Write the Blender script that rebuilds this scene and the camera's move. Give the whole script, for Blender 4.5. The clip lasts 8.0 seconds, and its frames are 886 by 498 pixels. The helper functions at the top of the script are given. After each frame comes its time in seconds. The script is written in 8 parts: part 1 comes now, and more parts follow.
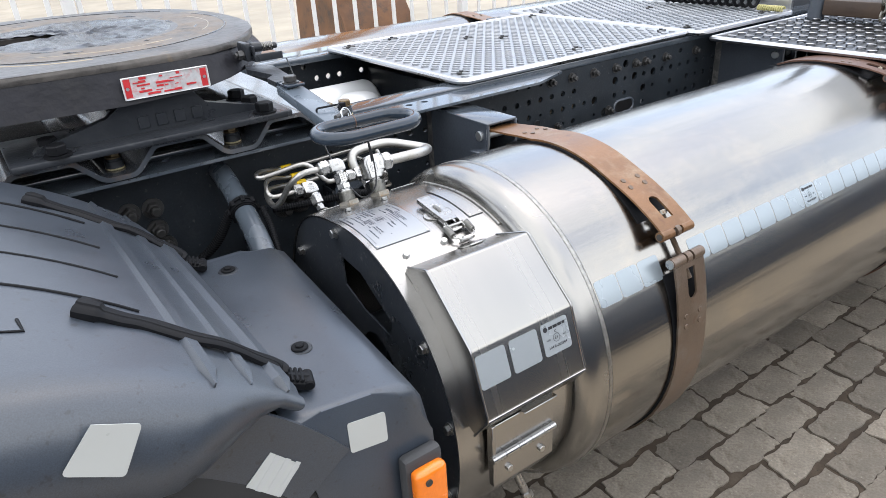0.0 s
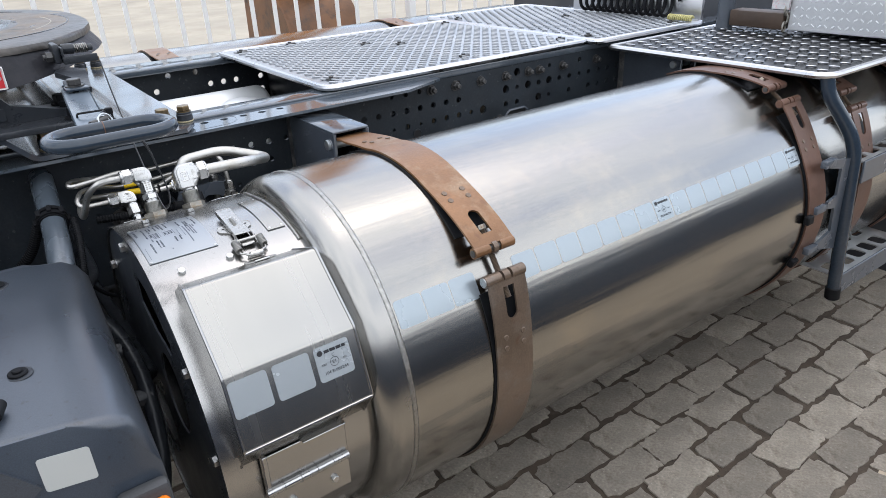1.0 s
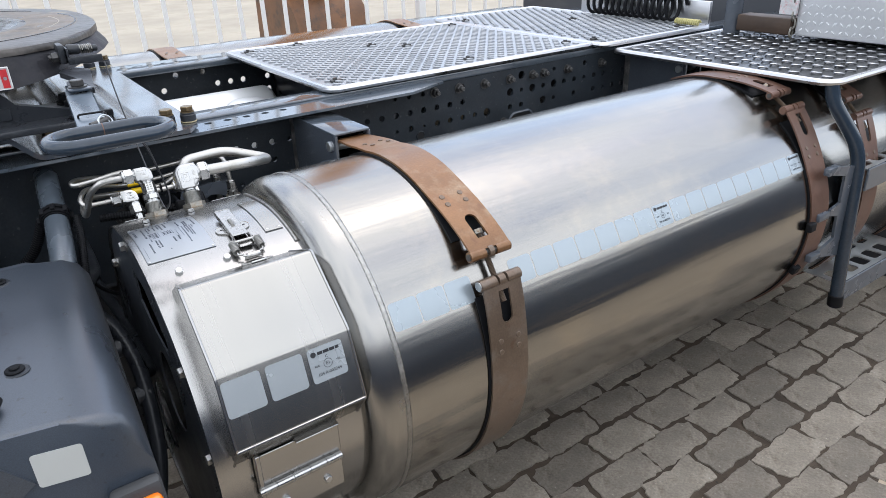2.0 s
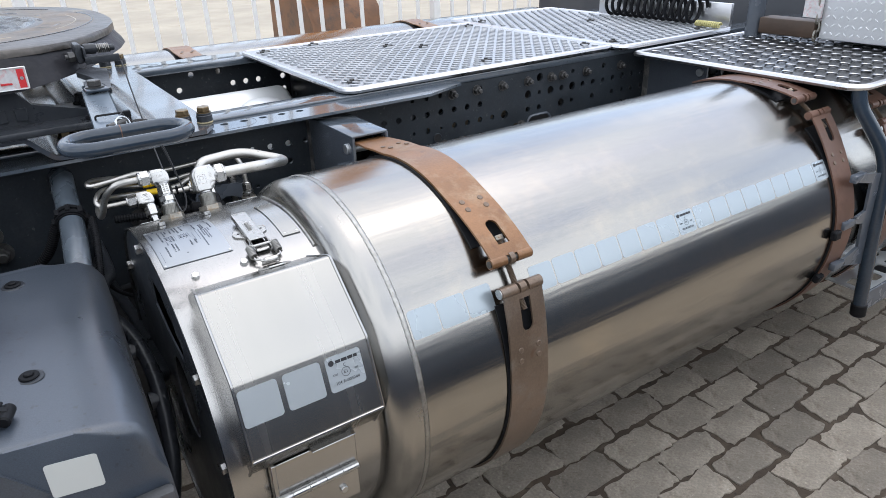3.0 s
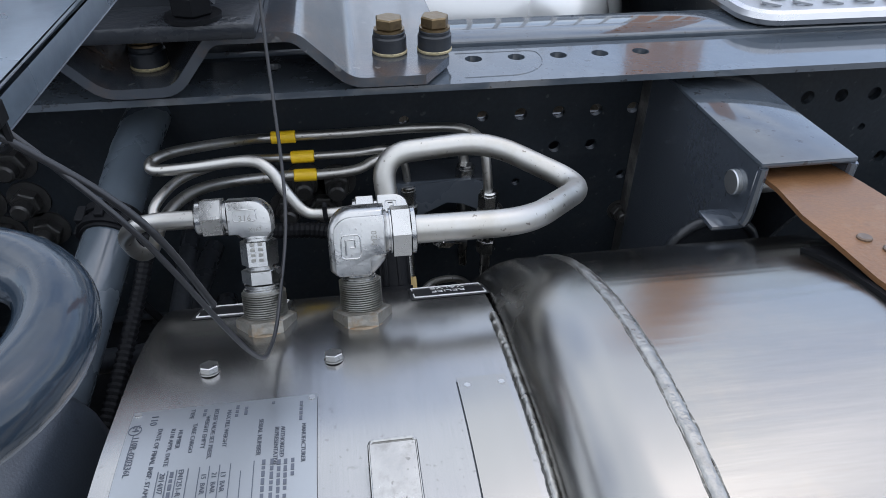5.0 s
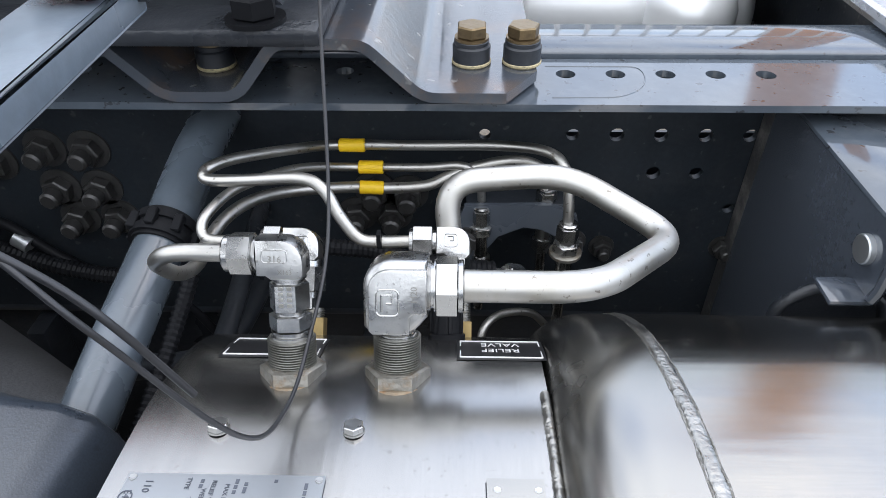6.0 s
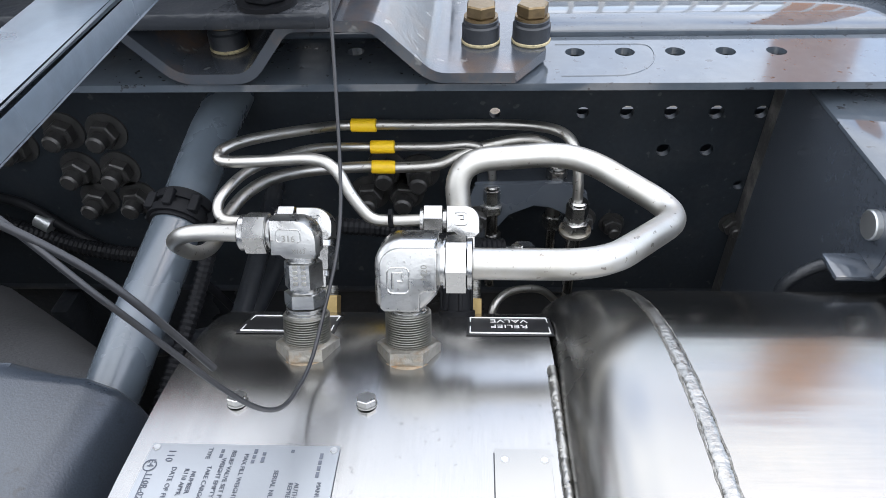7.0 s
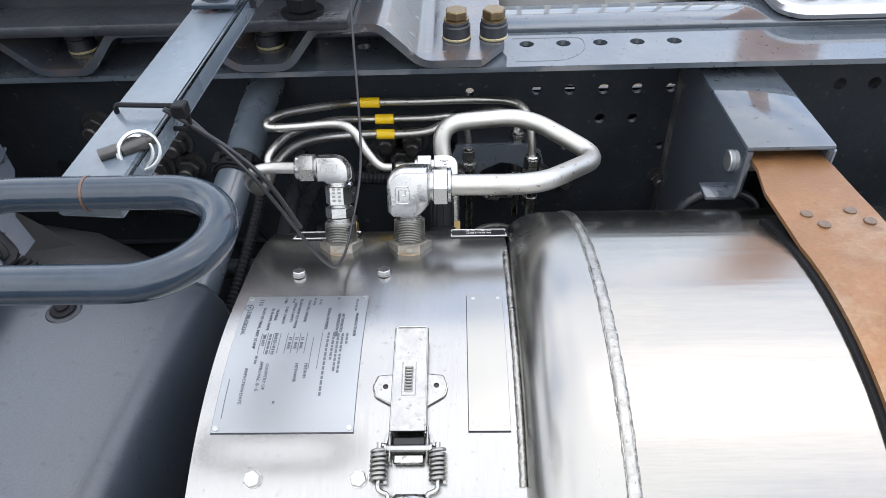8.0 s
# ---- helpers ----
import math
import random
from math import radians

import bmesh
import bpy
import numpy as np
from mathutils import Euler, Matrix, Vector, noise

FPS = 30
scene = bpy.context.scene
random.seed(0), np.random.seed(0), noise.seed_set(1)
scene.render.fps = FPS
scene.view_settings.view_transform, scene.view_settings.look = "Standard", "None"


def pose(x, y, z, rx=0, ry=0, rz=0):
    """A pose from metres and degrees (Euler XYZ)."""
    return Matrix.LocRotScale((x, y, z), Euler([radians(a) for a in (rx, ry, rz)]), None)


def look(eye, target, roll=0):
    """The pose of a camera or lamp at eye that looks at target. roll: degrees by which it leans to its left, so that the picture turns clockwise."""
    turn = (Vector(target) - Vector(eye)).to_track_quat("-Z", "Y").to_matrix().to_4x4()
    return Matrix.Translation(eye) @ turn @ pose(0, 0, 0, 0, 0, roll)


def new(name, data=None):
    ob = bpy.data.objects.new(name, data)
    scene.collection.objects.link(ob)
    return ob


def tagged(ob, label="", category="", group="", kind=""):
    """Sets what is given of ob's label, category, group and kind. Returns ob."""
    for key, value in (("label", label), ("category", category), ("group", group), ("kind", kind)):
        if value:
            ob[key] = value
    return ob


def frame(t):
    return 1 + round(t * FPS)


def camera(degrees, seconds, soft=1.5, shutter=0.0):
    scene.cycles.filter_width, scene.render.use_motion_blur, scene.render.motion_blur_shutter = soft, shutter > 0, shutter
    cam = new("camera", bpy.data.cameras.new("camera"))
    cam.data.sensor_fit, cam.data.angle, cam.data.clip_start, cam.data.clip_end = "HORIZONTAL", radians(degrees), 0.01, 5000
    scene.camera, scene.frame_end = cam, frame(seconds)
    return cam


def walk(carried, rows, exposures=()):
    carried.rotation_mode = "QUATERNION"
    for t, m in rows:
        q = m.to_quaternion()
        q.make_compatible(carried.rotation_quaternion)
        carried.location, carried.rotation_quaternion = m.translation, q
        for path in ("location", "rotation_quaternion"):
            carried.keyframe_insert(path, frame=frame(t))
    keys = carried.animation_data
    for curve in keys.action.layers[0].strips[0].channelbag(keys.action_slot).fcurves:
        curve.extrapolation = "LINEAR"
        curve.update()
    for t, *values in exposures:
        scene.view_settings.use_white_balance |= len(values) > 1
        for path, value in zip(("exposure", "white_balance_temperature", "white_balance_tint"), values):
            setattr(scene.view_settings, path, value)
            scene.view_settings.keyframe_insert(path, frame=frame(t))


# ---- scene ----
cam = camera(66.4, 8.0, soft=0.48)
PATH = [
    (0, -0.7237, -0.9418, 1.3719, 63.64, 3.13, -35.82),
    (0.5, -0.5300, -1.0312, 1.3601, 64.20, 2.80, -36.90),
    (1, -0.4314, -1.0713, 1.3391, 64.27, 2.38, -36.38),
    (1.5, -0.4147, -1.0887, 1.3469, 64.27, 2.14, -35.85),
    (3, -0.4146, -1.0570, 1.3476, 64.29, 1.79, -34.30),
    (3.5, -0.3604, -0.8435, 1.2847, 63.89, 1.27, -33.02),
    (4, -0.2941, -0.6046, 1.2470, 59.77, 1.68, -25.50),
    (4.5, -0.1783, -0.3875, 1.2212, 54.86, 0.19, -16.84),
    (5, -0.1325, -0.2324, 1.2153, 53.72, -0.47, -8.54),
    (5.2, -0.1291, -0.1984, 1.2185, 53.44, -0.68, -4.93),
    (6.3, -0.0894, -0.1530, 1.2202, 50.82, 0.78, 1.89),
    (6.5, -0.0925, -0.1555, 1.2187, 50.39, 0.90, 2.12),
    (7, -0.0920, -0.1613, 1.2270, 49.68, 1.40, 2.12),
    (7.5, -0.0990, -0.2128, 1.2598, 49.19, 1.76, 1.77),
    (8, -0.0822, -0.3659, 1.3136, 49.44, 1.78, 0.72),
]
walk(cam, [(t, pose(x, y, z, rx, ry, rz)) for t, x, y, z, rx, ry, rz in PATH],
     ((0.0, 1.39, 6390, 10), (1.0, 1.16, 6200, 10), (3.0, 1.22, 6150, 10), (3.5, 1.17, 6070, 10), (4.0, 0.96, 6040, 10), (4.5, 0.90, 6040, 10), (5.0, 0.82, 5920, 10),
      (5.6, 1.14, 6070, 10), (6.3, 1.66, 6260, 10), (7.0, 1.68, 6270, 10), (7.5, 1.64, 6270, 10), (8.0, 1.50, 6330, 10)))

# ---- sky, sun, exposure ----
SUN_EL, SUN_AZ = 67.0, 72.0
world = bpy.data.worlds.new("sky")
scene.world = world
world.use_nodes = True
wn = world.node_tree
wn.nodes.clear()
w_out = wn.nodes.new("ShaderNodeOutputWorld")
w_bg = wn.nodes.new("ShaderNodeBackground")
w_sky = wn.nodes.new("ShaderNodeTexSky")
w_sky.sky_type = "NISHITA"
w_sky.sun_disc = False
w_sky.sun_elevation, w_sky.sun_rotation = radians(SUN_EL), radians(SUN_AZ)
w_sky.air_density, w_sky.dust_density, w_sky.ozone_density = 1.0, 2.0, 1.0
w_bg.inputs["Strength"].default_value = 0.122
# broken cloud over the whole dome
w_co = wn.nodes.new("ShaderNodeTexCoord")
w_map = wn.nodes.new("ShaderNodeMapping")
w_map.inputs["Scale"].default_value = (1.0, 1.0, 2.2)
w_noise = wn.nodes.new("ShaderNodeTexNoise")
w_noise.inputs["Scale"].default_value, w_noise.inputs["Detail"].default_value = 2.6, 6.0
w_ramp = wn.nodes.new("ShaderNodeValToRGB")
w_ramp.color_ramp.elements[0].position, w_ramp.color_ramp.elements[1].position = 0.29, 0.57
w_mix = wn.nodes.new("ShaderNodeMix")
w_mix.data_type = "RGBA"
w_mix.inputs[7].default_value = (6.8, 6.95, 7.25, 1)
wn.links.new(w_co.outputs["Generated"], w_map.inputs["Vector"])
wn.links.new(w_map.outputs["Vector"], w_noise.inputs["Vector"])
# thinner cloud towards the front of the truck
w_dot = wn.nodes.new("ShaderNodeVectorMath")
w_dot.operation = "DOT_PRODUCT"
w_dot.inputs[1].default_value = (-0.085, -0.125, 0.0)
w_add = wn.nodes.new("ShaderNodeMath")
wn.links.new(w_co.outputs["Generated"], w_dot.inputs[0])
wn.links.new(w_noise.outputs["Fac"], w_add.inputs[0])
wn.links.new(w_dot.outputs["Value"], w_add.inputs[1])
wn.links.new(w_add.outputs[0], w_ramp.inputs["Fac"])
wn.links.new(w_ramp.outputs["Color"], w_mix.inputs[0])
wn.links.new(w_sky.outputs["Color"], w_mix.inputs[6])
wn.links.new(w_mix.outputs[2], w_bg.inputs["Color"])
wn.links.new(w_bg.outputs["Background"], w_out.inputs["Surface"])
sun_data = bpy.data.lights.new("sun", "SUN")
sun_data.energy, sun_data.angle, sun_data.color = 0.58, radians(150), (1.0, 0.96, 0.90)
sun = new("sun", sun_data)
_el, _az = radians(SUN_EL), radians(SUN_AZ)
sun.matrix_world = look((0, 0, 8), (-math.sin(_az) * math.cos(_el), -math.cos(_az) * math.cos(_el), 8 - math.sin(_el)))


# ---- materials ----
def material(name, color, rough=0.5, metal=0.0, var=0.15, var_scale=6.0, bump=0.0, bump_scale=200.0, tint=None, tint_amount=0.0,
             stretch=(1, 1, 1), rough_var=0.1, spec=0.5, coat=0.0, speck=None, speck_amount=0.0, speck_scale=60.0, aniso=0.0, random_amount=0.0, wave=0.0, sheen=0.0, grain=0.0):
    """A surface with broad stains, fine grain, optional dirt or specks of a second colour, and slight waves of thin sheet."""
    m = bpy.data.materials.new(name)
    m.use_nodes = True
    nt = m.node_tree
    n, l = nt.nodes, nt.links
    b = n["Principled BSDF"]
    b.inputs["Metallic"].default_value = metal
    b.inputs["Specular IOR Level"].default_value = spec
    b.inputs["Coat Weight"].default_value = coat
    b.inputs["Coat Roughness"].default_value = 0.12
    b.inputs["Anisotropic"].default_value = aniso
    b.inputs["Sheen Weight"].default_value = sheen
    co = n.new("ShaderNodeTexCoord")
    mp = n.new("ShaderNodeMapping")
    mp.inputs["Scale"].default_value = stretch
    l.new(co.outputs["Object"], mp.inputs["Vector"])
    big = n.new("ShaderNodeTexNoise")
    big.inputs["Scale"].default_value, big.inputs["Detail"].default_value, big.inputs["Roughness"].default_value = var_scale, 5.0, 0.6
    l.new(mp.outputs["Vector"], big.inputs["Vector"])
    fine = n.new("ShaderNodeTexNoise")
    fine.inputs["Scale"].default_value, fine.inputs["Detail"].default_value = bump_scale, 3.0
    l.new(mp.outputs["Vector"], fine.inputs["Vector"])
    lo, hi = [c * (1 - var) for c in color], [min(c * (1 + var), 1) for c in color]
    ramp = n.new("ShaderNodeValToRGB")
    ramp.color_ramp.elements[0].position, ramp.color_ramp.elements[1].position = 0.3, 0.7
    ramp.color_ramp.elements[0].color, ramp.color_ramp.elements[1].color = (*lo, 1), (*hi, 1)
    l.new(big.outputs["Fac"], ramp.inputs["Fac"])
    col = ramp.outputs["Color"]

    def mixed(fac, a, rgb):
        mx = n.new("ShaderNodeMix")
        mx.data_type = "RGBA"
        l.new(fac, mx.inputs[0])
        l.new(a, mx.inputs[6])
        mx.inputs[7].default_value = (*rgb, 1)
        return mx.outputs[2]

    def band(socket, a, c, top):
        mr = n.new("ShaderNodeMapRange")
        mr.inputs["From Min"].default_value, mr.inputs["From Max"].default_value, mr.inputs["To Max"].default_value = a, c, top
        l.new(socket, mr.inputs["Value"])
        return mr.outputs["Result"]

    if tint:
        t2 = n.new("ShaderNodeTexNoise")
        t2.inputs["Scale"].default_value, t2.inputs["Detail"].default_value, t2.inputs["Roughness"].default_value = var_scale * 2.3, 8.0, 0.7
        l.new(co.outputs["Object"], t2.inputs["Vector"])
        col = mixed(band(t2.outputs["Fac"], 0.5, 0.68, tint_amount), col, tint)
    if speck:
        s2 = n.new("ShaderNodeTexNoise")
        s2.inputs["Scale"].default_value, s2.inputs["Detail"].default_value = speck_scale, 2.0
        l.new(co.outputs["Object"], s2.inputs["Vector"])
        col = mixed(band(s2.outputs["Fac"], 0.66, 0.72, speck_amount), col, speck)
    if grain:
        gv = n.new("ShaderNodeHueSaturation")
        gr = n.new("ShaderNodeMapRange")
        gr.inputs["From Min"].default_value, gr.inputs["From Max"].default_value = 0.3, 0.7
        gr.inputs["To Min"].default_value, gr.inputs["To Max"].default_value = 1 - grain, 1 + grain
        l.new(fine.outputs["Fac"], gr.inputs["Value"])
        l.new(gr.outputs["Result"], gv.inputs["Value"])
        l.new(col, gv.inputs["Color"])
        col = gv.outputs["Color"]
    if random_amount:
        oi = n.new("ShaderNodeObjectInfo")
        hv = n.new("ShaderNodeHueSaturation")
        l.new(band(oi.outputs["Random"], 0.0, 1.0, 1.0), hv.inputs["Value"])
        mr = hv.inputs["Value"].links[0].from_node
        mr.inputs["To Min"].default_value, mr.inputs["To Max"].default_value = 1 - random_amount, 1 + random_amount
        l.new(col, hv.inputs["Color"])
        col = hv.outputs["Color"]
    l.new(col, b.inputs["Base Color"])
    rr = n.new("ShaderNodeMapRange")
    rr.inputs["To Min"].default_value, rr.inputs["To Max"].default_value = max(rough - rough_var, 0.03), min(rough + rough_var, 1)
    rr.inputs["From Min"].default_value, rr.inputs["From Max"].default_value = 0.3, 0.7
    l.new(big.outputs["Fac"], rr.inputs["Value"])
    l.new(rr.outputs["Result"], b.inputs["Roughness"])
    if bump:
        bp = n.new("ShaderNodeBump")
        bp.inputs["Strength"].default_value, bp.inputs["Distance"].default_value = bump, 0.002
        l.new(fine.outputs["Fac"], bp.inputs["Height"])
        l.new(bp.outputs["Normal"], b.inputs["Normal"])
        if wave:
            wn = n.new("ShaderNodeTexNoise")
            wn.inputs["Scale"].default_value, wn.inputs["Detail"].default_value = 7.0, 3.0
            l.new(mp.outputs["Vector"], wn.inputs["Vector"])
            wb = n.new("ShaderNodeBump")
            wb.inputs["Strength"].default_value, wb.inputs["Distance"].default_value = wave, 0.004
            l.new(wn.outputs["Fac"], wb.inputs["Height"])
            l.new(wb.outputs["Normal"], bp.inputs["Normal"])
    return m


STEEL = material("brushed_stainless", (0.310, 0.301, 0.281), 0.185, 1.0, 0.06, 3.0, 0.016, 260.0, stretch=(0.15, 3, 3), rough_var=0.06, tint=(0.42, 0.375, 0.31), tint_amount=0.4, speck=(0.33, 0.31, 0.28), speck_amount=0.3, speck_scale=300.0, wave=0.42, grain=0.03)
DOME = material("stainless_dome", (0.322, 0.315, 0.298), 0.25, 1.0, 0.05, 5.0, 0.012, 200.0, rough_var=0.05, wave=0.10, speck=(0.30, 0.28, 0.25), speck_amount=0.3, speck_scale=300.0)
SHEET = material("stainless_sheet", (0.358, 0.354, 0.346), 0.245, 1.0, 0.03, 4.0, 0.018, 300.0, stretch=(5, 0.15, 0.15), rough_var=0.03, tint=(0.40, 0.375, 0.33), tint_amount=0.15, speck=(0.22, 0.21, 0.20), speck_amount=0.4, speck_scale=260.0, wave=0.15, grain=0.03)
LIDSTEEL = material("lid_sheet", (0.354, 0.345, 0.322), 0.26, 1.0, 0.03, 6.0, 0.01, 300.0, stretch=(5, 0.2, 0.2), rough_var=0.03)
WELD = material("weld_bead", (0.340, 0.333, 0.313), 0.36, 1.0, 0.25, 90.0, 0.5, 300.0, speck=(0.16, 0.14, 0.11), speck_amount=0.6, speck_scale=220.0)
WELD_EDGE = material("scorched_weld_edge", (0.14, 0.135, 0.12), 0.5, 0.8, 0.4, 120.0, 0.5, 300.0, tint=(0.42, 0.41, 0.38), tint_amount=0.95)
FITTING = material("plated_fitting", (0.468, 0.468, 0.459), 0.26, 1.0, 0.06, 40.0, 0.03, 300.0, speck=(0.22, 0.21, 0.19), speck_amount=0.5, speck_scale=500.0)
FORGED = material("forged_fitting", (0.459, 0.459, 0.450), 0.30, 1.0, 0.08, 60.0, 0.09, 420.0, tint=(0.44, 0.43, 0.41), tint_amount=0.5, speck=(0.16, 0.15, 0.14), speck_amount=0.5, speck_scale=420.0)
TUBE = material("stainless_tube", (0.478, 0.469, 0.442), 0.42, 1.0, 0.07, 14.0, 0.03, 300.0, tint=(0.40, 0.37, 0.31), tint_amount=0.5, speck=(0.14, 0.12, 0.10), speck_amount=0.7, speck_scale=200.0)
THREAD = material("dull_thread", (0.33, 0.325, 0.30), 0.40, 1.0, 0.25, 40.0, 0.05, 300.0, tint=(0.17, 0.15, 0.12), tint_amount=0.5)
BRASSY = material("stained_nut", (0.299, 0.286, 0.252), 0.46, 0.8, 0.35, 40.0, 0.6, 200.0, tint=(0.20, 0.12, 0.05), tint_amount=0.7, speck=(0.14, 0.06, 0.02), speck_amount=0.7, speck_scale=110.0)
RUST_RING = material("rusty_sealant", (0.24, 0.19, 0.13), 0.6, 0.4, 0.4, 60.0, 0.6, 200.0, tint=(0.20, 0.095, 0.030), tint_amount=0.9)
BRASS = material("brass_nut", (0.34, 0.25, 0.11), 0.42, 0.8, 0.25, 30.0, 0.2, 200.0, tint=(0.16, 0.12, 0.07), tint_amount=0.6)
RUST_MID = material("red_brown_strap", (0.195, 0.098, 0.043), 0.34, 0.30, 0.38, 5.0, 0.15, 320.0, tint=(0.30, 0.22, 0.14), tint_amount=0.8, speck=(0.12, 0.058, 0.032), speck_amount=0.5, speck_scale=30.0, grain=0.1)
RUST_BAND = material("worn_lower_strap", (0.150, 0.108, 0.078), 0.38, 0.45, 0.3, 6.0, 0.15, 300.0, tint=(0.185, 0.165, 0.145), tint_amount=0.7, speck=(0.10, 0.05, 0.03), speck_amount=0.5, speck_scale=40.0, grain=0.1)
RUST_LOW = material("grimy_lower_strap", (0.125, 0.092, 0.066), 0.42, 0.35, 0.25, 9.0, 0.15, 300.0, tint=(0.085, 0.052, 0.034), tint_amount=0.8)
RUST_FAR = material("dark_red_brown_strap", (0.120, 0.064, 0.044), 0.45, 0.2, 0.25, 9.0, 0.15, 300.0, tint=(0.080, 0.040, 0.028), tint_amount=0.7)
RUBBER = material("black_rubber", (0.008, 0.0085, 0.010), 0.52, 0.0, 0.2, 20.0, 0.06, 300.0, spec=0.14)
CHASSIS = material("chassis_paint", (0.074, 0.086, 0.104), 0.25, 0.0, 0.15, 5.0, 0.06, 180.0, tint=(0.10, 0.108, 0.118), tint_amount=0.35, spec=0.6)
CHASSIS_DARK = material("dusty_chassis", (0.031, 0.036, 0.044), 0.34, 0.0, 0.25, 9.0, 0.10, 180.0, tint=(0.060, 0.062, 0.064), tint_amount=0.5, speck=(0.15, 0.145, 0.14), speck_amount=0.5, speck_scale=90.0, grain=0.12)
# dusty chassis paint, darkened so the web's shade sits in the colour
CHASSIS_WEB = material("shaded_dusty_web", (0.018, 0.023, 0.029), 0.50, 0.0, 0.25, 9.0, 0.10, 180.0, tint=(0.036, 0.038, 0.042), tint_amount=0.5, speck=(0.10, 0.097, 0.094), speck_amount=0.4, speck_scale=90.0, grain=0.12, spec=0.3)
BRACKET = material("dark_bracket_paint", (0.059, 0.069, 0.085), 0.14, 0.0, 0.15, 5.0, 0.05, 180.0, tint=(0.055, 0.062, 0.074), tint_amount=0.4, spec=0.8, coat=0.5, grain=0.08)
GLOSS = material("gloss_angle_paint", (0.062, 0.075, 0.091), 0.075, 0.0, 0.18, 6.0, 0.02, 70.0, tint=(0.12, 0.13, 0.14), tint_amount=0.4, speck=(0.018, 0.018, 0.018), speck_amount=0.7, speck_scale=120.0, spec=0.85, rough_var=0.03, wave=0.05, grain=0.05)
SCRAPED = material("scraped_paint", (0.055, 0.055, 0.055), 0.5, 0.1, 0.2, 14.0, 0.2, 200.0, tint=(0.22, 0.21, 0.20), tint_amount=0.8)
HANDLE = material("blue_grey_paint", (0.022, 0.033, 0.048), 0.14, 0.0, 0.15, 12.0, 0.06, 160.0, tint=(0.034, 0.044, 0.056), tint_amount=0.4, spec=0.5, grain=0.1)
# handle paint made lighter: sky light on the bar's top is in the colour
BARPAINT = material("skylit_blue_grey_bar", (0.105, 0.130, 0.158), 0.28, 0.0, 0.15, 12.0, 0.05, 160.0, tint=(0.105, 0.125, 0.15), tint_amount=0.4, grain=0.08)
CAST = material("cast_black", (0.024, 0.027, 0.032), 0.32, 0.0, 0.25, 9.0, 0.45, 110.0, tint=(0.046, 0.048, 0.052), tint_amount=0.5, spec=0.4)
SKIRT = material("greasy_black_casting", (0.020, 0.020, 0.024), 0.42, 0.0, 0.3, 14.0, 0.9, 70.0, tint=(0.030, 0.029, 0.029), tint_amount=0.6, spec=0.2)
GREASE = material("greasy_plate", (0.078, 0.070, 0.063), 0.36, 0.35, 0.35, 6.0, 0.7, 60.0, tint=(0.013, 0.012, 0.012), tint_amount=0.9, speck=(0.30, 0.20, 0.09), speck_amount=0.5, speck_scale=16.0, grain=0.2)
WORN_TAN = material("tan_worn_casting", (0.135, 0.098, 0.064), 0.42, 0.45, 0.4, 7.0, 0.5, 70.0, tint=(0.030, 0.027, 0.025), tint_amount=0.9, speck=(0.26, 0.17, 0.08), speck_amount=0.6, speck_scale=40.0, grain=0.25)
GREASE_WET = material("black_grease", (0.012, 0.012, 0.013), 0.22, 0.0, 0.2, 12.0, 0.9, 60.0)
CORR = material("glossy_mounting_plate", (0.042, 0.049, 0.060), 0.17, 0.0, 0.2, 6.0, 0.10, 120.0, tint=(0.16, 0.085, 0.035), tint_amount=0.45, speck=(0.20, 0.20, 0.19), speck_amount=0.6, speck_scale=70.0, spec=0.8, coat=0.35)
BEAM = material("dark_timber", (0.052, 0.032, 0.020), 0.6, 0.0, 0.3, 8.0, 0.4, 60.0)
TUBEPAINT = material("tube_paint", (0.079, 0.097, 0.117), 0.26, 0.0, 0.15, 12.0, 0.06, 160.0, tint=(0.05, 0.060, 0.072), tint_amount=0.35, spec=0.8)
BARE = material("bright_worn_metal", (0.40, 0.33, 0.24), 0.35, 1.0, 0.2, 12.0, 0.2, 90.0, stretch=(1, 8, 1))
PLASTIC = material("grey_plastic", (0.029, 0.038, 0.052), 0.34, 0.0, 0.2, 4.0, 0.09, 700.0, tint=(0.039, 0.048, 0.061), tint_amount=0.5, speck=(0.012, 0.013, 0.016), speck_amount=0.7, speck_scale=90.0, spec=0.9, sheen=0.04, grain=0.24)
PLASTIC_IN = material("rough_plastic", (0.05, 0.052, 0.055), 0.65, 0.0, 0.2, 10.0, 0.3, 300.0)
ALU = material("aluminium_tread", (0.361, 0.377, 0.398), 0.45, 0.5, 0.10, 7.0, 0.12, 160.0, tint=(0.46, 0.46, 0.46), tint_amount=0.5)
# shaded copy of the tread aluminium, its shade put into the colour
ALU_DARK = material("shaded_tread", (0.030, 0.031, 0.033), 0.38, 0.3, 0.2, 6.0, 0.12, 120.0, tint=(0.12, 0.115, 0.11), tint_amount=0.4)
ALU_RIM = material("aluminium_rim", (0.540, 0.544, 0.558), 0.32, 1.0, 0.05, 10.0, 0.06, 200.0)
GALV = material("galvanised", (0.55, 0.57, 0.58), 0.38, 0.9, 0.12, 14.0, 0.1, 160.0)
WHITE_TANK = material("pale_air_tank", (0.72, 0.73, 0.73), 0.35, 0.2, 0.05, 6.0, 0.03, 160.0)
REFLECTOR = material("reflective_film", (0.399, 0.433, 0.451), 0.26, 0.35, 0.04, 5.0, 0.05, 900.0, spec=0.6)
FILM_GREY = material("grey_reflective_film", (0.300, 0.345, 0.375), 0.24, 0.4, 0.05, 5.0, 0.05, 900.0, spec=0.6)
